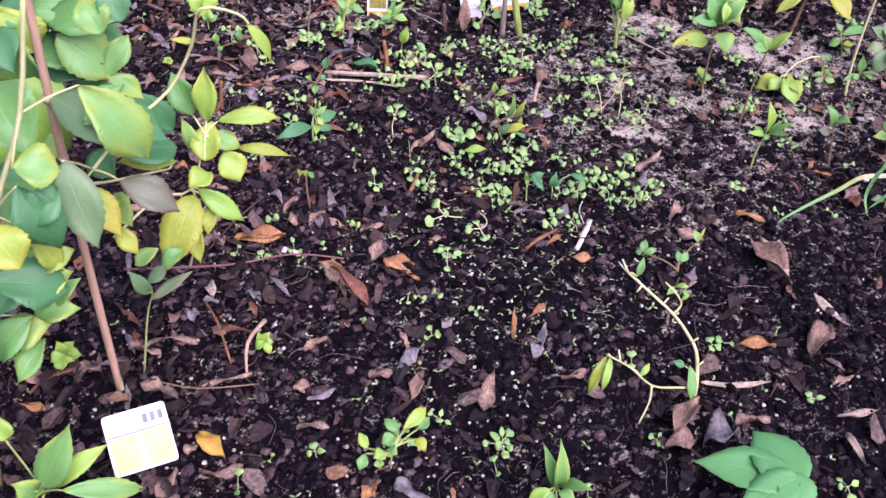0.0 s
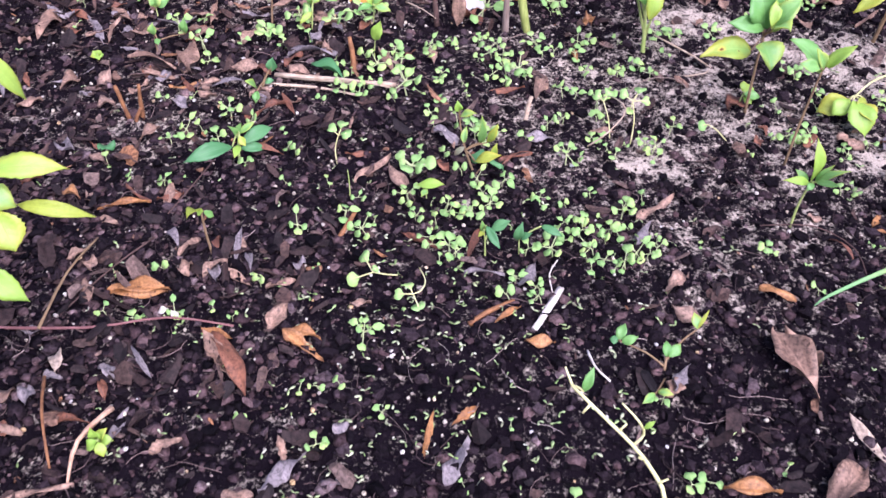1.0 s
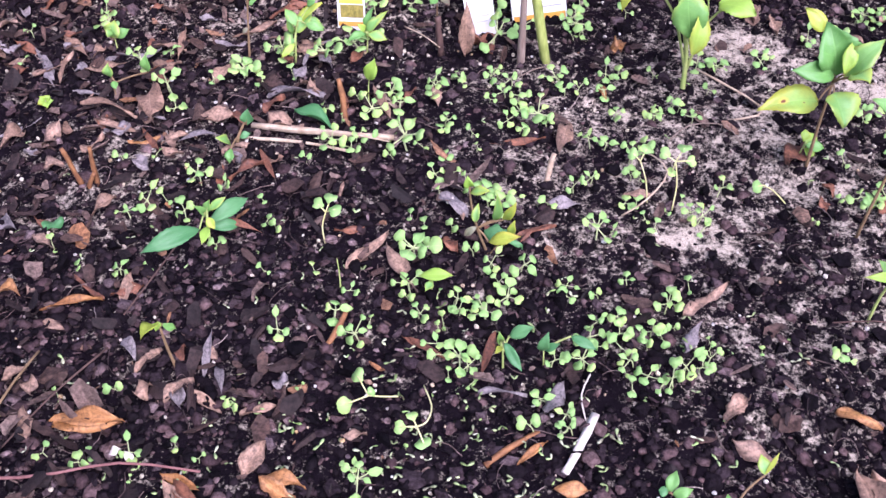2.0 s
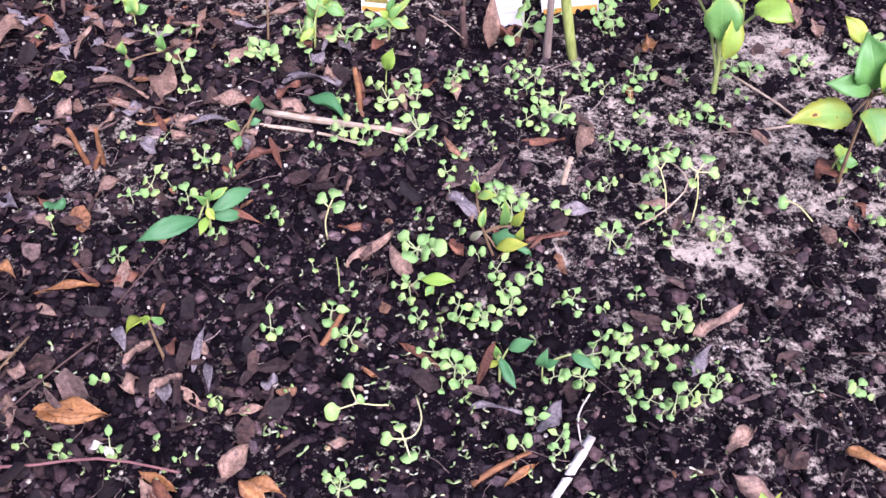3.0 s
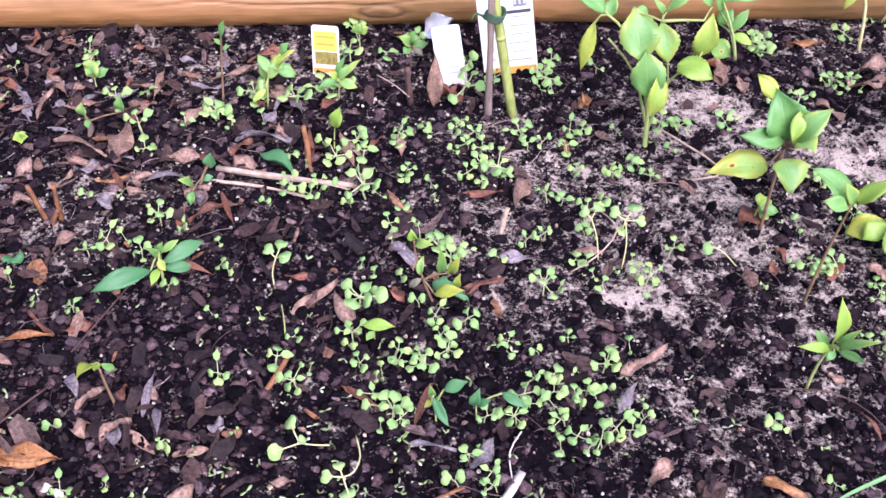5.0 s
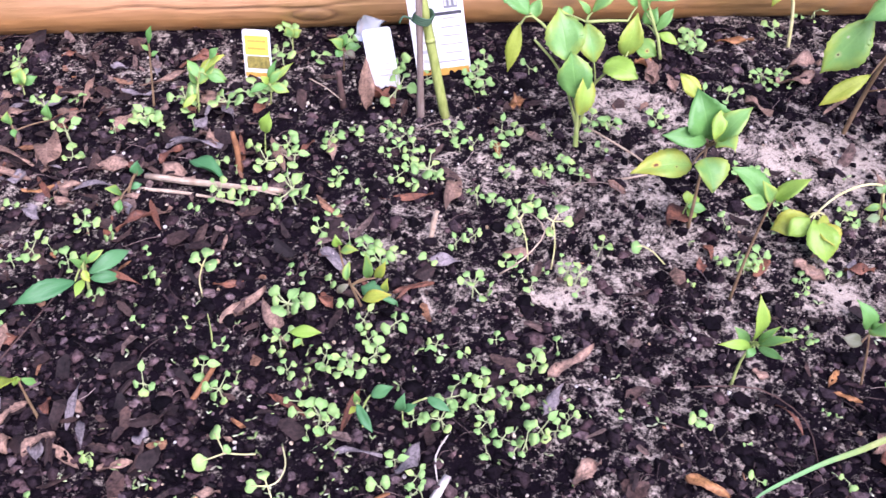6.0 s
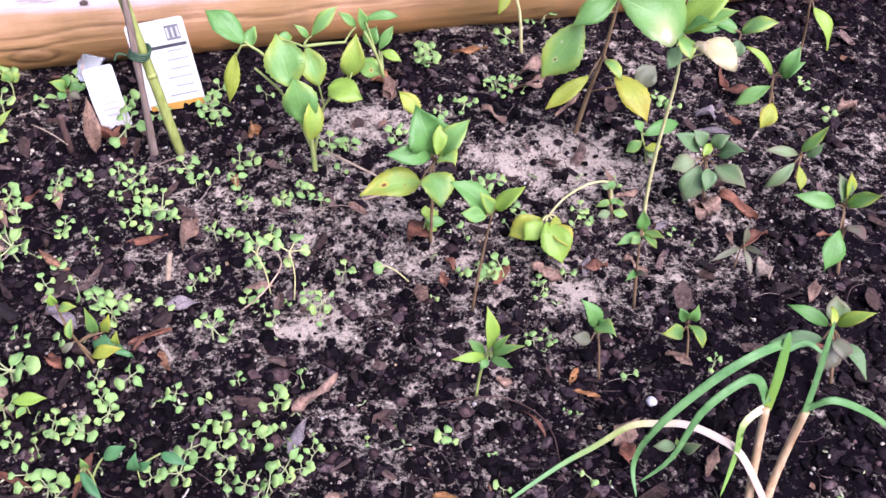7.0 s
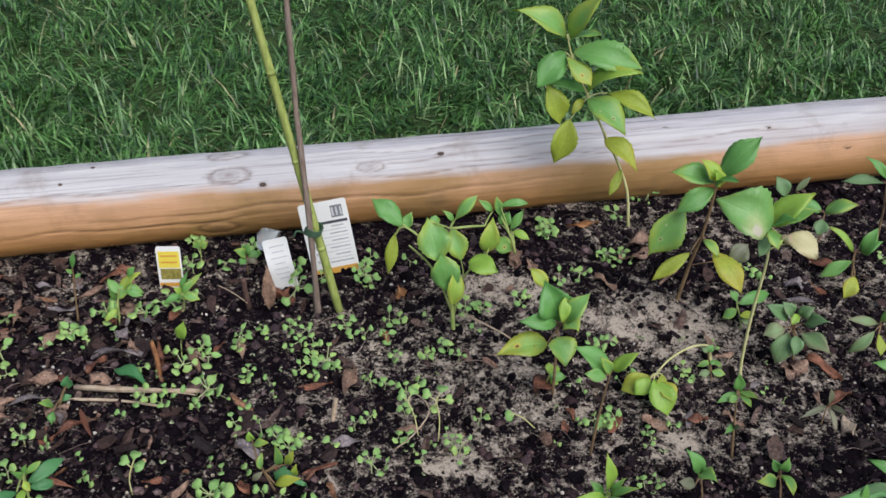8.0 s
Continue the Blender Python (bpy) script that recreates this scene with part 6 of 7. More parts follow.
dead_leaves([
    (0.194, 1.182, 38, 7, 47, 1), (0.228, 1.153, 32, 14, 7, 1), (0.357, 1.103, 25, 22, -118, 0), (0.38, 1.198, 41, 18, 156, 0), (0.478, 1.144, 93, 32, -70, 0), (0.484, 1.158, 56, 35, 117, 0),
    (0.534, 1.06, 67, 12, -67, 5), (-0.324, 1.32, 26, 15, -19, 1), (-0.267, 1.284, 26, 12, -14, 0), (-0.262, 1.216, 22, 15, 109, 0), (-0.259, 1.311, 61, 10, 19, 1), (-0.248, 1.334, 48, 8, -33, 2),
    (-0.212, 1.338, 35, 14, 91, 0), (-0.185, 1.262, 30, 13, -48, 3), (-0.158, 1.219, 17, 20, 29, 0),
])
dead_leaves([
    (-0.135, 1.266, 19, 12, 94, 2), (-0.126, 1.222, 34, 16, 53, 0), (-0.109, 1.269, 21, 11, -41, 0), (-0.094, 1.239, 34, 9, -68, 3), (-0.051, 1.21, 34, 11, 16, 0), (-0.037, 1.241, 16, 15, 56, 3),
    (0.042, 1.25, 11, 5, 164, 0), (0.086, 1.292, 46, 6, -30, 2), (0.094, 1.289, 48, 7, -29, 2), (0.15, 1.289, 54, 10, 80, 2), (0.165, 1.242, 44, 8, -2, 3), (0.211, 1.238, 40, 18, 65, 3),
    (0.337, 1.315, 39, 16, 65, 3), (0.37, 1.237, 36, 21, 49, 0), (0.474, 1.24, 40, 14, -22, 1),
])
dead_leaves([
    (0.557, 1.324, 43, 4, -60, 2), (0.639, 1.284, 24, 18, -89, 2), (0.643, 1.308, 40, 24, 40, 0), (0.718, 1.275, 43, 14, 56, 0), (-0.368, 1.414, 35, 18, -28, 3), (-0.315, 1.415, 22, 17, 31, 4),
    (-0.123, 1.43, 62, 8, -16, 2), (-0.004, 1.432, 32, 9, 21, 2), (0.019, 1.403, 60, 16, 51, 0), (0.057, 1.385, 69, 17, -55, 0), (0.097, 1.473, 42, 15, -41, 0), (0.1, 1.472, 39, 21, -32, 3),
    (0.102, 1.42, 24, 17, -44, 2), (0.14, 1.447, 12, 11, -13, 2), (0.155, 1.433, 44, 21, -22, 4),
])
dead_leaves([
    (0.188, 1.452, 45, 7, 26, 2), (0.19, 1.445, 47, 5, 35, 2), (0.216, 1.495, 35, 15, 6, 3), (0.353, 1.367, 56, 18, 38, 0), (0.537, 1.379, 17, 11, -22, 0), (0.607, 1.382, 24, 8, -119, 1),
    (0.615, 1.357, 27, 8, -20, 1), (0.715, 1.391, 29, 14, -35, 0), (0.881, 1.47, 29, 14, 57, 0), (-0.414, 1.545, 41, 20, -102, 0), (-0.368, 1.552, 41, 18, -99, 0), (-0.314, 1.599, 80, 11, -12, 0),
    (-0.301, 1.576, 56, 11, -13, 0), (-0.272, 1.618, 73, 23, 99, 0), (-0.265, 1.612, 81, 30, -70, 0),
])
dead_leaves([
    (-0.259, 1.553, 37, 9, 20, 1), (-0.227, 1.556, 26, 16, -57, 0), (-0.182, 1.599, 52, 18, -2, 0), (-0.103, 1.649, 70, 15, 4, 3), (-0.102, 1.589, 55, 24, -28, 0), (-0.07, 1.596, 64, 19, -31, 4),
    (-0.045, 1.649, 66, 9, -73, 2), (-0.001, 1.649, 63, 16, 115, 0), (0.161, 1.586, 66, 9, 2, 2), (0.214, 1.594, 56, 20, -99, 0), (0.294, 1.515, 31, 11, 1, 0), (0.47, 1.592, 65, 27, 64, 2),
    (0.489, 1.519, 23, 12, -82, 2), (0.498, 1.541, 23, 10, 110, 2), (0.55, 1.516, 40, 15, -122, 2),
])
dead_leaves([
    (0.6, 1.516, 37, 21, -32, 0), (0.619, 1.548, 48, 15, -133, 0), (0.699, 1.521, 34, 18, -54, 0), (0.792, 1.606, 25, 24, -54, 0), (0.808, 1.612, 25, 27, -91, 0), (0.84, 1.508, 31, 20, -93, 5),
    (0.843, 1.613, 55, 19, -49, 2), (-0.497, 1.68, 65, 33, -95, 0), (-0.402, 1.726, 73, 15, -45, 0), (-0.351, 1.692, 55, 13, 32, 0), (-0.284, 1.732, 47, 10, -3, 0), (-0.273, 1.686, 53, 14, -31, 0),
    (-0.2, 1.686, 41, 17, 60, 0), (-0.103, 1.737, 37, 24, -42, 0), (-0.089, 1.67, 30, 20, 168, 0),
])
dead_leaves([
    (-0.044, 1.736, 27, 14, 63, 2), (0.006, 1.65, 33, 11, -42, 5), (0.031, 1.668, 33, 9, -110, 2), (0.063, 1.654, 33, 17, -75, 0), (0.102, 1.767, 50, 25, 158, 2), (0.114, 1.779, 45, 13, -133, 2),
    (0.257, 1.682, 26, 12, -66, 1), (0.274, 1.77, 19, 18, 72, 1), (0.278, 1.772, 22, 19, -71, 1), (0.574, 1.782, 54, 18, -62, 0), (0.847, 1.772, 29, 26, -57, 3), (1.039, 1.785, 22, 36, -61, 0),
    (0.434, 1.855, 27, 23, -48, 1), (0.446, 1.848, 46, 23, -85, 0), (0.469, 1.817, 33, 21, -77, 0),
])
dead_leaves([
    (-0.087, 1.098, 76, 20, -50, 0), (-0.100, 1.132, 40, 12, -20, 1), (-0.246, 1.078, 38, 14, -72, 5), (0.366, 1.112, 34, 20, 65, 3),
    (0.553, 1.924, 41, 13, -12, 1), (0.566, 1.932, 37, 12, 0, 1), (0.627, 1.847, 53, 24, -161, 0), (0.642, 1.876, 50, 24, 23, 0), (0.905, 1.816, 49, 13, -25, 2), (0.566, 2.019, 54, 24, -92, 0),
])



def litter_leaves(n, xr, yr, seed):
    """Fallen leaves strewn at random: long curled ones among small scraps."""
    rnd = random.Random(seed)
    rows = []
    while len(rows) < n:
        x, y = rnd.uniform(*xr), rnd.uniform(*yr)
        if float(beyond(x, y)) < -0.05:
            long = rnd.random() < 0.45
            rows.append((x, y, rnd.randint(38, 64) if long else rnd.randint(18, 34), rnd.randint(7, 13) if long else rnd.randint(9, 18), rnd.uniform(-180, 180), rnd.choice((0, 2, 3, 3, 2, 0))))
    dead_leaves(rows)


litter_leaves(64, (-0.52, -0.08), (1.50, 1.84), 3)
litter_leaves(34, (-0.42, -0.10), (0.90, 1.45), 4)
litter_leaves(16, (0.60, 1.05), (1.40, 1.90), 5)

DARKTWIG = streaked("dark_twig", (0.05, 0.028, 0.022), (0.13, 0.075, 0.06), 0.8)
REDTWIG = streaked("red_twig", (0.14, 0.055, 0.05), (0.26, 0.12, 0.11), 0.7)

# ---- stakes, tags, twigs and stones ----
def rod(name, pts, radii, material, label, category, sides=9):
    ob = new(name, tube(name, pts, radii, material, sides, 0.22))
    return tagged(ob, label, category)


stake = thing("bamboo_stake", 0.189, 1.744, "green bamboo stake leaning over the plant tags", "stake", z=0.0)
lean = lambda z: Vector((-0.188 * z, 0.150 * z, z))
part("cane", tube("cane", [lean(-0.03), lean(0.2), lean(0.4), lean(0.62)], (0.0062, 0.0050), BAMBOO, 12), stake)
for k in (0.10, 0.23, 0.35, 0.47):
    part("node", tube("node", [lean(k - 0.0025), lean(k + 0.0025)], (0.0068 - 0.002 * k, 0.0066 - 0.002 * k), BAMBOO, 12), stake, "slightly swollen cane joint")
rod("grey_stick", [(0.159, 1.738, -0.03), (0.159, 1.748, 0.10), (0.158, 1.756, 0.16), (0.152, 1.785, 0.30), (0.150, 1.812, 0.46), (0.146, 1.836, 0.58)], (0.0044, 0.0032), GREYSTICK, "thin grey-brown wooden stake tied to the bamboo", "stake")
knot_tie = thing("garden_tie", 0.161, 1.757, "dark green garden tie wound round both stakes", "garden tie", z=0.128)
for k in range(4):
    a = [(0.0115 * math.cos(t) + 0.001 * k, 0.010 * math.sin(t), 0.0026 * k + 0.002 * math.sin(t * 2)) for t in np.linspace(0, 6.2, 9)]
    part("loop", tube("loop", a, (0.0015, 0.0015), TIE, 5), knot_tie)
part("tail", tube("tail", [(-0.012, -0.006, 0.005), (-0.02, -0.012, 0.011), (-0.024, -0.016, 0.004)], (0.0016, 0.0012), TIE, 5), knot_tie)


def bow(u, bend):
    """How far a bent tag swings back at a share of its height."""
    return bend * (u * u + 0.12 * math.sin(u * 9))


def card(name, w, h, material, m, label, bend=0.0, corner=0.004):
    """A thin plastic tag with rounded corners, standing on its lower edge; its face looks to -y."""
    ob = new(name)
    ob.empty_display_size = 0.02
    ob.matrix_world = m
    tagged(ob, label, "plant tag")
    bm = bmesh.new()
    ring = []
    for cx, cz, a0 in ((w / 2 - corner, h - corner, 0), (-w / 2 + corner, h - corner, 90), (-w / 2 + corner, corner, 180), (w / 2 - corner, corner, 270)):
        for k in range(4):
            t = radians(a0 + 30 * k)
            ring.append(bm.verts.new((cx + corner * math.cos(t), 0, cz + corner * math.sin(t))))
    f = bm.faces.new(ring)
    r = bmesh.ops.extrude_face_region(bm, geom=[f])
    for v in r["geom"]:
        if isinstance(v, bmesh.types.BMVert):
            v.co.y += 0.0009
    bmesh.ops.recalc_face_normals(bm, faces=bm.faces)
    if bend:
        bmesh.ops.triangulate(bm, faces=bm.faces)
        for k in range(1, 9):
            bmesh.ops.bisect_plane(bm, geom=bm.verts[:] + bm.edges[:] + bm.faces[:], plane_co=(0, 0, h * k / 9), plane_no=(0, 0, 1))
        for v in bm.verts:
            v.co.y += bow(v.co.z / h, bend)
    me = bpy.data.meshes.new("card")
    bm.to_mesh(me)
    bm.free()
    me.materials.append(material)
    part("card", me, ob)
    return ob


def printed(parent, name, x, z, w, h, material, lift=0.0004, back=0.0):
    """A printed patch, a hair proud of the tag's face."""
    v = [(x + sx * w / 2, y + back, z + sz * h / 2) for y in (-lift, 0.0001) for sx, sz in ((-1, -1), (1, -1), (1, 1), (-1, 1))]
    f = [[0, 1, 2, 3], [7, 6, 5, 4], [0, 4, 5, 1], [1, 5, 6, 2], [2, 6, 7, 3], [3, 7, 4, 0]]
    return part(name, mesh_from(name, v, f, material, smooth=False), parent)


big_tag = card("plant_tag", 0.070, 0.124, WHITECARD, pose(0.181, 1.826, -0.006, -12, -7, 8), "large white printed plant tag standing in the soil")
printed(big_tag, "picture_panel", 0.019, 0.106, 0.017, 0.019, GREYINK)
printed(big_tag, "heading_bar", 0.010, 0.090, 0.044, 0.0042, INK)
for k, (bx, bw) in enumerate(((0.016, 0.018), (0.008, 0.040), (0.016, 0.026), (0.010, 0.038), (0.016, 0.024), (0.008, 0.042), (0.014, 0.030), (0.010, 0.038), (0.016, 0.022), (0.008, 0.040), (0.012, 0.034))):
    printed(big_tag, "text_bar", bx, 0.0835 - 0.0058 * k, bw, 0.0011 if k % 2 else 0.0017, FAINTINK if k % 2 else PALEINK)
for k in range(5):
    printed(big_tag, "symbol", -0.021, 0.080 - 0.0128 * k, 0.006, 0.005, FAINTINK)
for k in range(3):
    printed(big_tag, "picture_mark", 0.013 + 0.006 * k, 0.106, 0.0028, 0.013, FAINTINK, 0.0007)
printed(big_tag, "orange_band", 0, 0.011, 0.066, 0.011, ORANGEPRINT)

yellow_tag = card("plant_tag", 0.036, 0.074, WHITECARD, pose(-0.062, 1.800, -0.012, -14, 0, 0), "small yellow and white plant tag standing in the soil")
printed(yellow_tag, "yellow_panel", 0, 0.053, 0.031, 0.026, YELLOWPRINT)
printed(yellow_tag, "photo_panel", 0.001, 0.030, 0.030, 0.017, PHOTO)
printed(yellow_tag, "orange_band", 0, 0.013, 0.034, 0.006, ORANGEPRINT)
for k in range(2):
    printed(yellow_tag, "text_bar", 0, 0.059 - 0.010 * k, 0.024, 0.003, ORANGEPRINT, 0.0008)

small_tag = card("plant_tag", 0.036, 0.084, WHITECARD, pose(0.110, 1.792, -0.006, -8, -8, 10), "narrow bent white plant tag beside a dead leaf", 0.012)
for k in range(7):
    printed(small_tag, "text_bar", 0.001, 0.073 - 0.0082 * k, (0.022, 0.018, 0.024, 0.016, 0.022, 0.020, 0.014)[k], 0.0014, FAINTINK, 0.0006, bow((0.073 - 0.0082 * k) / 0.084, 0.012))

seed_tag = card("seed_tag", 0.066, 0.066, WHITECARD, pose(-0.271, 0.808, 0.009, -62, 0, 23), "white and pale yellow seed tag propped on the soil")
printed(seed_tag, "yellow_panel", 0.001, 0.021, 0.062, 0.038, PALEYELLOW)
printed(seed_tag, "rule", 0.0, 0.0415, 0.062, 0.0016, GREYINK)
printed(seed_tag, "centre_stripe", 0.0, 0.021, 0.006, 0.038, WHITECARD, 0.0007)
for k in range(3):
    printed(seed_tag, "picture_mark", 0.010 + 0.008 * k, 0.053, 0.005, 0.010, GREYINK)

film_scrap = new("plastic_scrap", blade("plastic_scrap", (0, 0, 0), (0.038, 0.004, 0.020), 0.034, FILM, (0, -0.6, 0.7), 0.1, 0.3, 0.25, 0.6, 9, 0.0003))
film_scrap.location = (0.066, 1.832, 0.052)
tagged(film_scrap, "crumpled scrap of clear plastic behind the tag", "plastic scrap")

cane_rod = thing("garden_cane", -0.326, 0.922, "brown bamboo cane standing in the bushy plant", "garden cane", z=0.0)
part("cane", tube("cane", [(0, 0, -0.03), (0.001, 0.0, 0.222), (0.007, -0.008, 0.332), (0.018, -0.025, 0.499), (0.024, -0.034, 0.62)], (0.0044, 0.0036), CANE, 10), cane_rod)
for p in ((0.007, -0.008, 0.332), (0.011, -0.017, 0.402)):
    part("node", tube("node", [Vector(p) - Vector((0, 0, 0.003)), Vector(p) + Vector((0.0003, -0.0003, 0.003))], (0.0050, 0.0047), CANE, 10), cane_rod, "swollen pale cane joint")

rod("white_stick", [(0.248, 1.226, 0.008), (0.236, 1.197, 0.009), (0.222, 1.166, 0.008)], (0.0038, 0.0034), WHITEWOOD, "short bleached white stick lying on the soil", "stick")
rod("straw_stalk", [(-0.153, 1.562, 0.010), (-0.08, 1.556, 0.014), (-0.022, 1.549, 0.010)], (0.0024, 0.0015), STRAW, "dry straw stalk lying across the soil", "straw")
rod("straw_stalk", [(-0.140, 1.582, 0.012), (-0.05, 1.570, 0.017), (0.028, 1.570, 0.015)], (0.0038, 0.0030), STRAW, "flattened pale straw stalk across the soil", "straw")
rod("straw_stalk", [(-0.118, 1.574, 0.016), (-0.03, 1.567, 0.020), (0.02, 1.564, 0.014)], (0.0012, 0.0010), STRAW, "thin dry straw stalk lying on another", "straw")
rod("wooden_peg", [(0.197, 1.530, -0.004), (0.199, 1.536, 0.014), (0.203, 1.540, 0.030)], (0.0034, 0.0024), STRAW, "stub of a broken pale stem in the soil", "stub")
for x, y, dx, h in ((-0.312, 1.486, -0.010, 0.046), (-0.294, 1.486, 0.004, 0.050), (-0.303, 1.480, 0.012, 0.018)):
    rod("plant_stub", [(x, y, -0.006), (x + dx * 0.5, y + 0.002, h * 0.5), (x + dx, y + 0.004, h)], (0.0030, 0.0022), RUSTSTICK, "cut orange-brown stem stub standing in the soil", "stub")
rod("plant_stub", [(-0.040, 1.615, -0.004), (-0.042, 1.625, 0.022), (-0.046, 1.632, 0.045)], (0.0040, 0.0028), RUSTSTICK, "cut rusty stem stub standing in the soil", "stub")
rod("plant_stub", [(0.059, 1.755, -0.006), (0.057, 1.757, 0.020), (0.055, 1.760, 0.046)], (0.0042, 0.0034), DARKTWIG, "dark brown cut stem stub beside the tag", "stub")
rod("pale_twig", [(0.276, 1.145, 0.006), (0.283, 1.122, 0.010), (0.298, 1.108, 0.006)], (0.0014, 0.0010), WHITEWOOD, "short curved bleached twig on bare soil", "twig")
rod("dry_twig", [(-0.278, 1.112, 0.014), (-0.275, 1.187, 0.020), (-0.266, 1.250, 0.012)], (0.0016, 0.0010), BROWNSTEM, "long thin brown twig across leaf litter", "twig")
rod("pale_twig", [(0.009, 1.789, 0.010), (0.034, 1.770, 0.012), (0.058, 1.751, 0.008)], (0.0009, 0.0007), STRAW, "thin pale twig lying on the soil", "twig")
rod("pale_twig", [(0.159, 1.700, 0.008), (0.180, 1.712, 0.012), (0.199, 1.721, 0.009)], (0.0008, 0.0006), GREYSTICK, "thin grey twig at the foot of the stakes", "twig")
rod("red_twig", [(-0.36, 1.108, 0.012), (-0.235, 1.121, 0.010), (-0.153, 1.140, 0.014), (-0.085, 1.142, 0.006)], (0.0016, 0.0011), REDTWIG, "long thin reddish twig across the litter", "twig")
rod("grey_twig", [(-0.174, 1.396, 0.012), (-0.186, 1.355, 0.010), (-0.205, 1.300, 0.005)], (0.0010, 0.0007), DARKTWIG, "thin dark twig lying on the soil", "twig")
rod("grey_twig", [(-0.205, 1.262, 0.008), (-0.235, 1.205, 0.012), (-0.268, 1.140, 0.006)], (0.0012, 0.0008), DARKTWIG, "thin dark twig in the leaf litter", "twig")
rod("rusty_stick", [(0.0, 1.285, 0.006), (0.008, 1.305, 0.012), (0.012, 1.327, 0.010)], (0.0030, 0.0022), RUSTSTICK, "short rust-brown stick on the soil", "stick")
rod("orange_stick", [(0.155, 1.170, 0.004), (0.175, 1.187, 0.008), (0.199, 1.205, 0.007)], (0.0030, 0.0024), RUSTSTICK, "short orange-brown stick on the soil", "stick")
rod("curved_stalk", [(0.276, 1.478, 0.004), (0.300, 1.486, 0.022), (0.320, 1.510, 0.040), (0.300, 1.545, 0.034), (0.282, 1.560, 0.010)], (0.0010, 0.0007), STRAW, "curved dry stalk arching over seedlings", "stalk")
rod("curved_stalk", [(0.330, 1.600, 0.004), (0.355, 1.618, 0.014), (0.395, 1.622, 0.012), (0.412, 1.595, 0.004)], (0.0009, 0.0006), GREYSTICK, "thin curved brown stalk on sandy soil", "stalk")
rod("root_strand", [(0.47, 1.350, 0.006), (0.53, 1.352, 0.008), (0.57, 1.322, 0.005), (0.575, 1.27, 0.004)], (0.0009, 0.0005), DARKTWIG, "thin brown root strand on the soil", "root")
rod("root_strand", [(0.400, 1.640, 0.005), (0.44, 1.655, 0.012), (0.365, 1.700, 0.030)], (0.0013, 0.0012), STRAW, "pale prostrate stem lying on sandy soil", "stem")
rod("grey_twig", [(0.245, 1.275, 0.006), (0.235, 1.245, 0.010), (0.240, 1.220, 0.005)], (0.0009, 0.0006), WHITEWOOD, "hair-thin white rootlet on the soil", "rootlet")
rod("dry_stalk", [(-0.255, 1.065, 0.004), (-0.225, 1.000, 0.030), (-0.205, 0.955, 0.010)], (0.0020, 0.0012), RUSTSTICK, "bent brown dry stalk in the litter", "stalk")
rod("dry_stalk", [(-0.175, 1.03, 0.004), (-0.190, 0.985, 0.012), (-0.186, 0.945, 0.005)], (0.0030, 0.0014), CANE, "peeling tan stalk lying in leaf litter", "stalk")
rod("dry_twig", [(-0.285, 0.930, 0.006), (-0.235, 0.915, 0.012), (-0.17, 0.928, 0.006)], (0.0010, 0.0008), BROWNSTEM, "thin brown twig in the litter", "twig")
rod("rust_branch", [(-0.365, 0.70, 0.42), (-0.330, 0.73, 0.47), (-0.30, 0.77, 0.50)], (0.0050, 0.0036), RUSTSTICK, "rust-brown dead leaf stalk caught in the bushy plant", "stalk")
rod("grass_sprout", [(0.0, 1.352, 0.0), (-0.001, 1.360, 0.018), (-0.003, 1.366, 0.036)], (0.0010, 0.0004), STEM, "single thin green grass sprout", "sprout")


leaf_up = new("dead_leaf", blade("dead_leaf", (0, 0, -0.004), (0.0004, 0.012, 0.0682), 0.021, DRY[0], (0.25, -0.95, 0.2), 0.05, 0.5, 0.2, 0.9, 15, 0.0007, ragged=0.2, rnd=random.Random(5)))
leaf_up.location = (0.0897, 1.7492, 0.002)
tagged(leaf_up, "dry brown leaf standing upright against the tag", "dead leaf", "dead leaves on the soil")
for x, y, a in ((-0.163, 1.155, 20), (-0.150, 1.150, 140), (0.096, 1.480, 60), (0.105, 1.472, -40)):
    petal = new("fallen_petal", blade("fallen_petal", (-0.006, 0, 0), (0.006, 0, 0.002), 0.008, WHITEWOOD, (0, 0, 1), 0.1, 0.3, 0.2, 0.9, 9, 0.0005, rnd=random.Random(a)))
    petal.matrix_world = pose(x, y, surface(x, y) + 0.007, 10, -8, a)
    tagged(petal, "fallen white petal lying among seedlings", "petal")


def legged(x, y, stem, leaves, label):
    """A long-stalked seedling fallen over on the soil."""
    ob = thing("fallen_seedling", x, y, label, "seedling", "fallen seedlings")
    part("stem", tube("stem", [Vector(p) / 1000 for p in stem], (0.0008, 0.0007), PALESTEM, 6), ob)
    rnd = random.Random(len(label) + int(x * 1000))
    for cx, cy, cz, ax, ay, r in leaves:
        lf = part("leaf", disc_leaf("leaf", Vector((cx, cy, cz)) / 1000, (ax, ay, 0.1), r / 1250, SEEDLEAF, rnd), ob)
        part("petiole", tube("petiole", [Vector(stem[-1]) / 1000, Vector((cx, cy, cz)) / 1000], (0.0008, 0.0007), PALESTEM, 5), lf)
    return ob


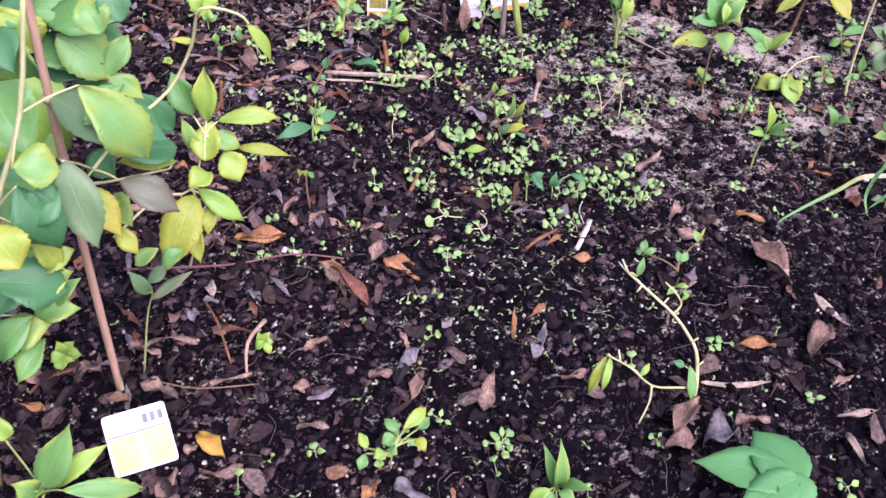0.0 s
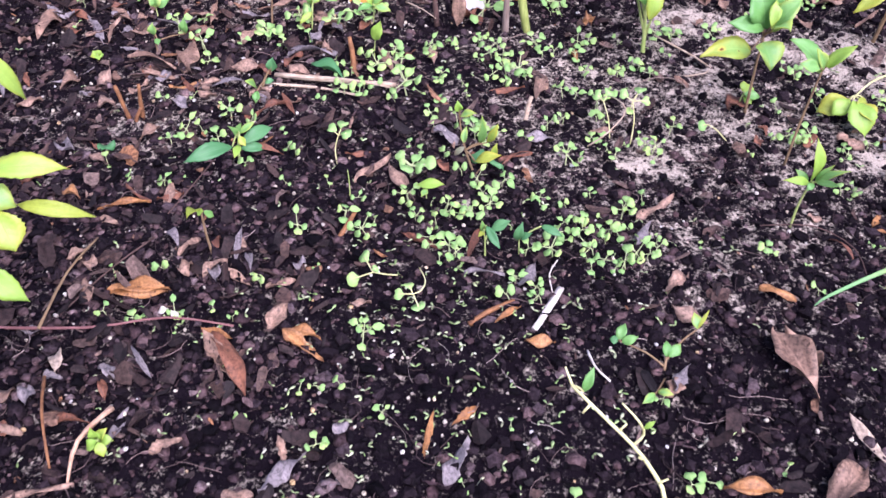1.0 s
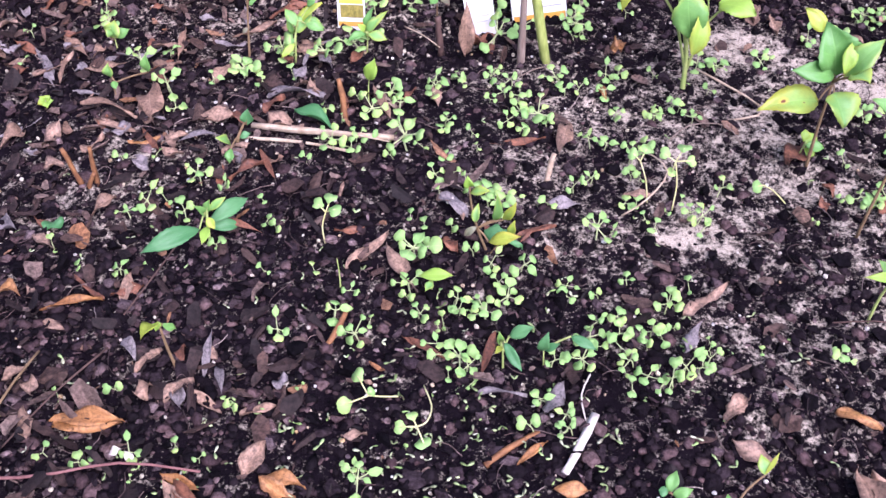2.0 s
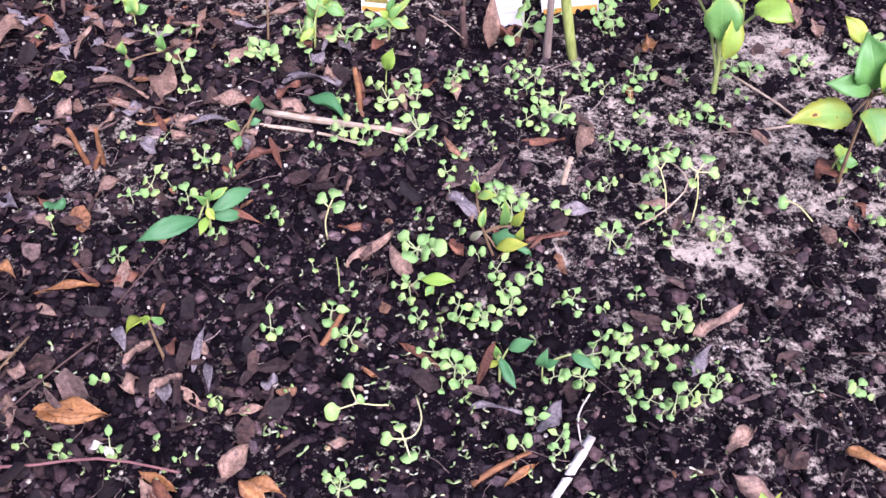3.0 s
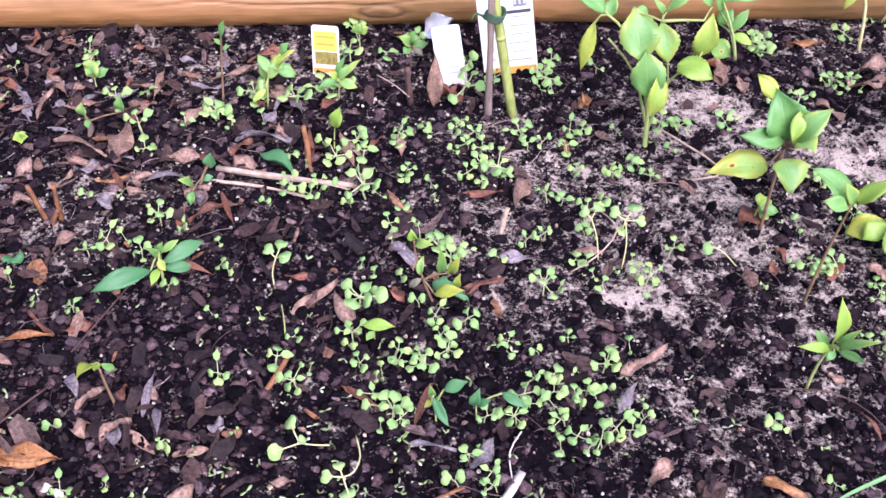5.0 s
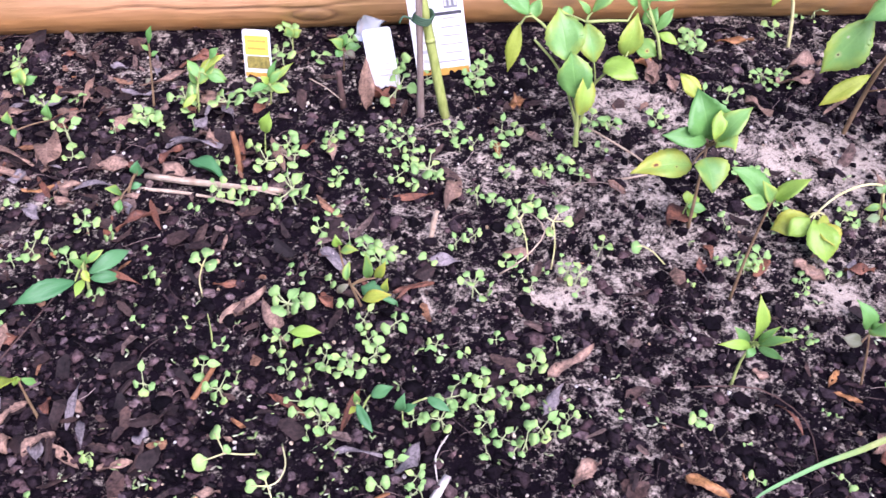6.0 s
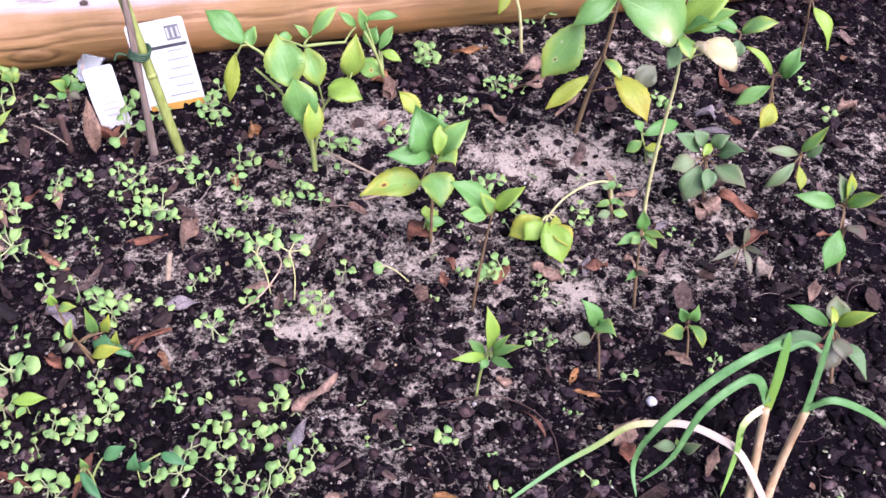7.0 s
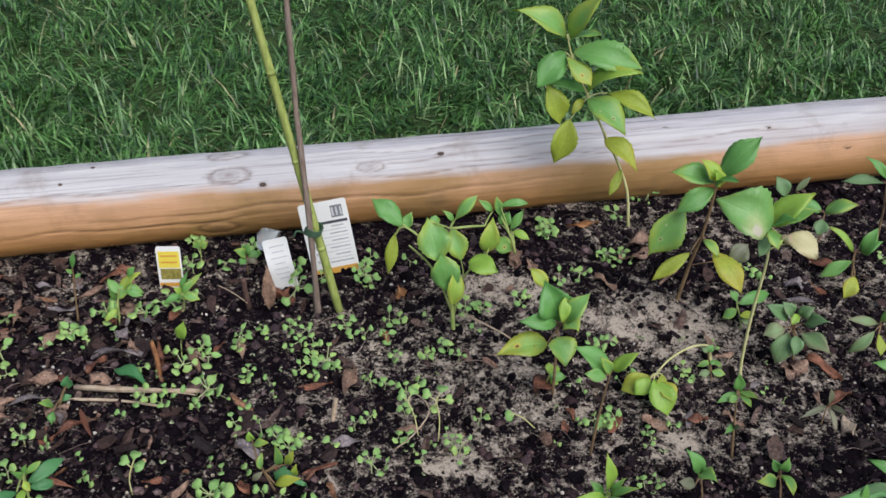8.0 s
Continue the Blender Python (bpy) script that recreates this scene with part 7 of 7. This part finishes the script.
legged(0.072, 1.235, [(0, 0, 4), (-12, -4, 8), (-25, -8, 14)], [(-37, 8, 20, -0.6, 0.8, 9), (-45, -18, 12, -0.89, -0.45, 10), (-23, -6, 18, 0.71, 0.71, 5)], "long-stalked pale seedling fallen flat on dark soil")
legged(0.094, 1.247, [(0, 0, 4), (10, -26, 12), (8, -45, 16), (0, -51, 16)], [(-15, -51, 14, -1.0, 0.0, 7), (-5, -43, 20, -0.53, 0.85, 7), (7, -63, 10, 0.5, -0.86, 8)], "curved long-stalked seedling with pale stem")
legged(-0.026, 1.412, [(0, 0, 0), (-2, 6, 18), (2, 12, 34)], [(-6, 16, 40, -1, 0.2, 8), (6, 24, 42, 0.4, 1, 8), (12, 12, 38, 1, -0.2, 9)], "tall leaning seedling with a pale bent stem")
legged(0.452, 1.522, [(0, 0, 0), (-14, 6, 12), (-26, 8, 18)], [(-32, 6, 18, -1, -0.2, 8)], "bent seedling with a single leaf")
legged(0.330, 1.498, [(0, 0, 0), (2, 12, 26), (-2, 22, 50)], [(-14, 26, 56, -1, 0.2, 8), (6, 32, 60, 0.4, 1, 9), (14, 24, 50, 1, 0.2, 7), (-4, 20, 36, -1, -0.3, 7)], "tall thin-stemmed pale seedling")
legged(0.305, 1.510, [(0, 0, 0), (-4, 10, 24), (-12, 18, 44)], [(-20, 22, 50, -1, 0.3, 8), (-6, 28, 52, 0.4, 1, 8)], "tall thin-stemmed seedling leaning aside")


def stone(name, x, y, r, squash, material, label):
    rnd = random.Random(int(x * 1000))
    bm = bmesh.new()
    bmesh.ops.create_icosphere(bm, subdivisions=3, radius=r)
    for v in bm.verts:
        v.co *= 1 + 0.22 * noise.noise(v.co * (0.9 / r) + Vector((x, y, 3)) * 9)
        v.co.z *= squash
    me = bpy.data.meshes.new(name)
    bm.to_mesh(me)
    bm.free()
    me.polygons.foreach_set("use_smooth", [True] * len(me.polygons))
    me.materials.append(material)
    ob = new(name, me)
    ob.location = (x, y, surface(x, y) + r * squash * 0.6)
    tagged(ob, label, "stone")


stone("white_stone", 0.676, 1.343, 0.0056, 0.72, STONE, "small round white stone on dark soil")


def lobed_leaf():
    """A deeply lobed leaf held above the soil on its stalk."""
    ob = thing("lobed_leaf_plant", 0.390, 0.767, "plant with one large deeply lobed green leaf", "plant", z=0.0)
    rnd = random.Random(8)
    hub = Vector((0.0, 0.0, 0.055))
    part("stem", tube("stem", [(0.012, -0.05, -0.004), (0.008, -0.02, 0.035), hub], (0.0018, 0.0014), STEM, 6), ob)
    for x, y, z, w, lift in ((-95, 32, -10, 0.052, 0.0), (-24, 67, -5, 0.062, 0.0022), (-68, -36, -10, 0.042, 0.0038), (-4, -40, -12, 0.040, 0.0052)):
        base = hub + Vector((0, 0, lift)) - Vector((x, y, 0)).normalized() * 0.008
        part("lobe", blade("lobe", base, hub + Vector((x, y, z)) / 1000, w, LOBED, (0.0, -0.15, 1.0), 0.06, 0.10, 0.05, 0.74, 17, 0.0006, 0.03, rnd=rnd), ob)


lobed_leaf()
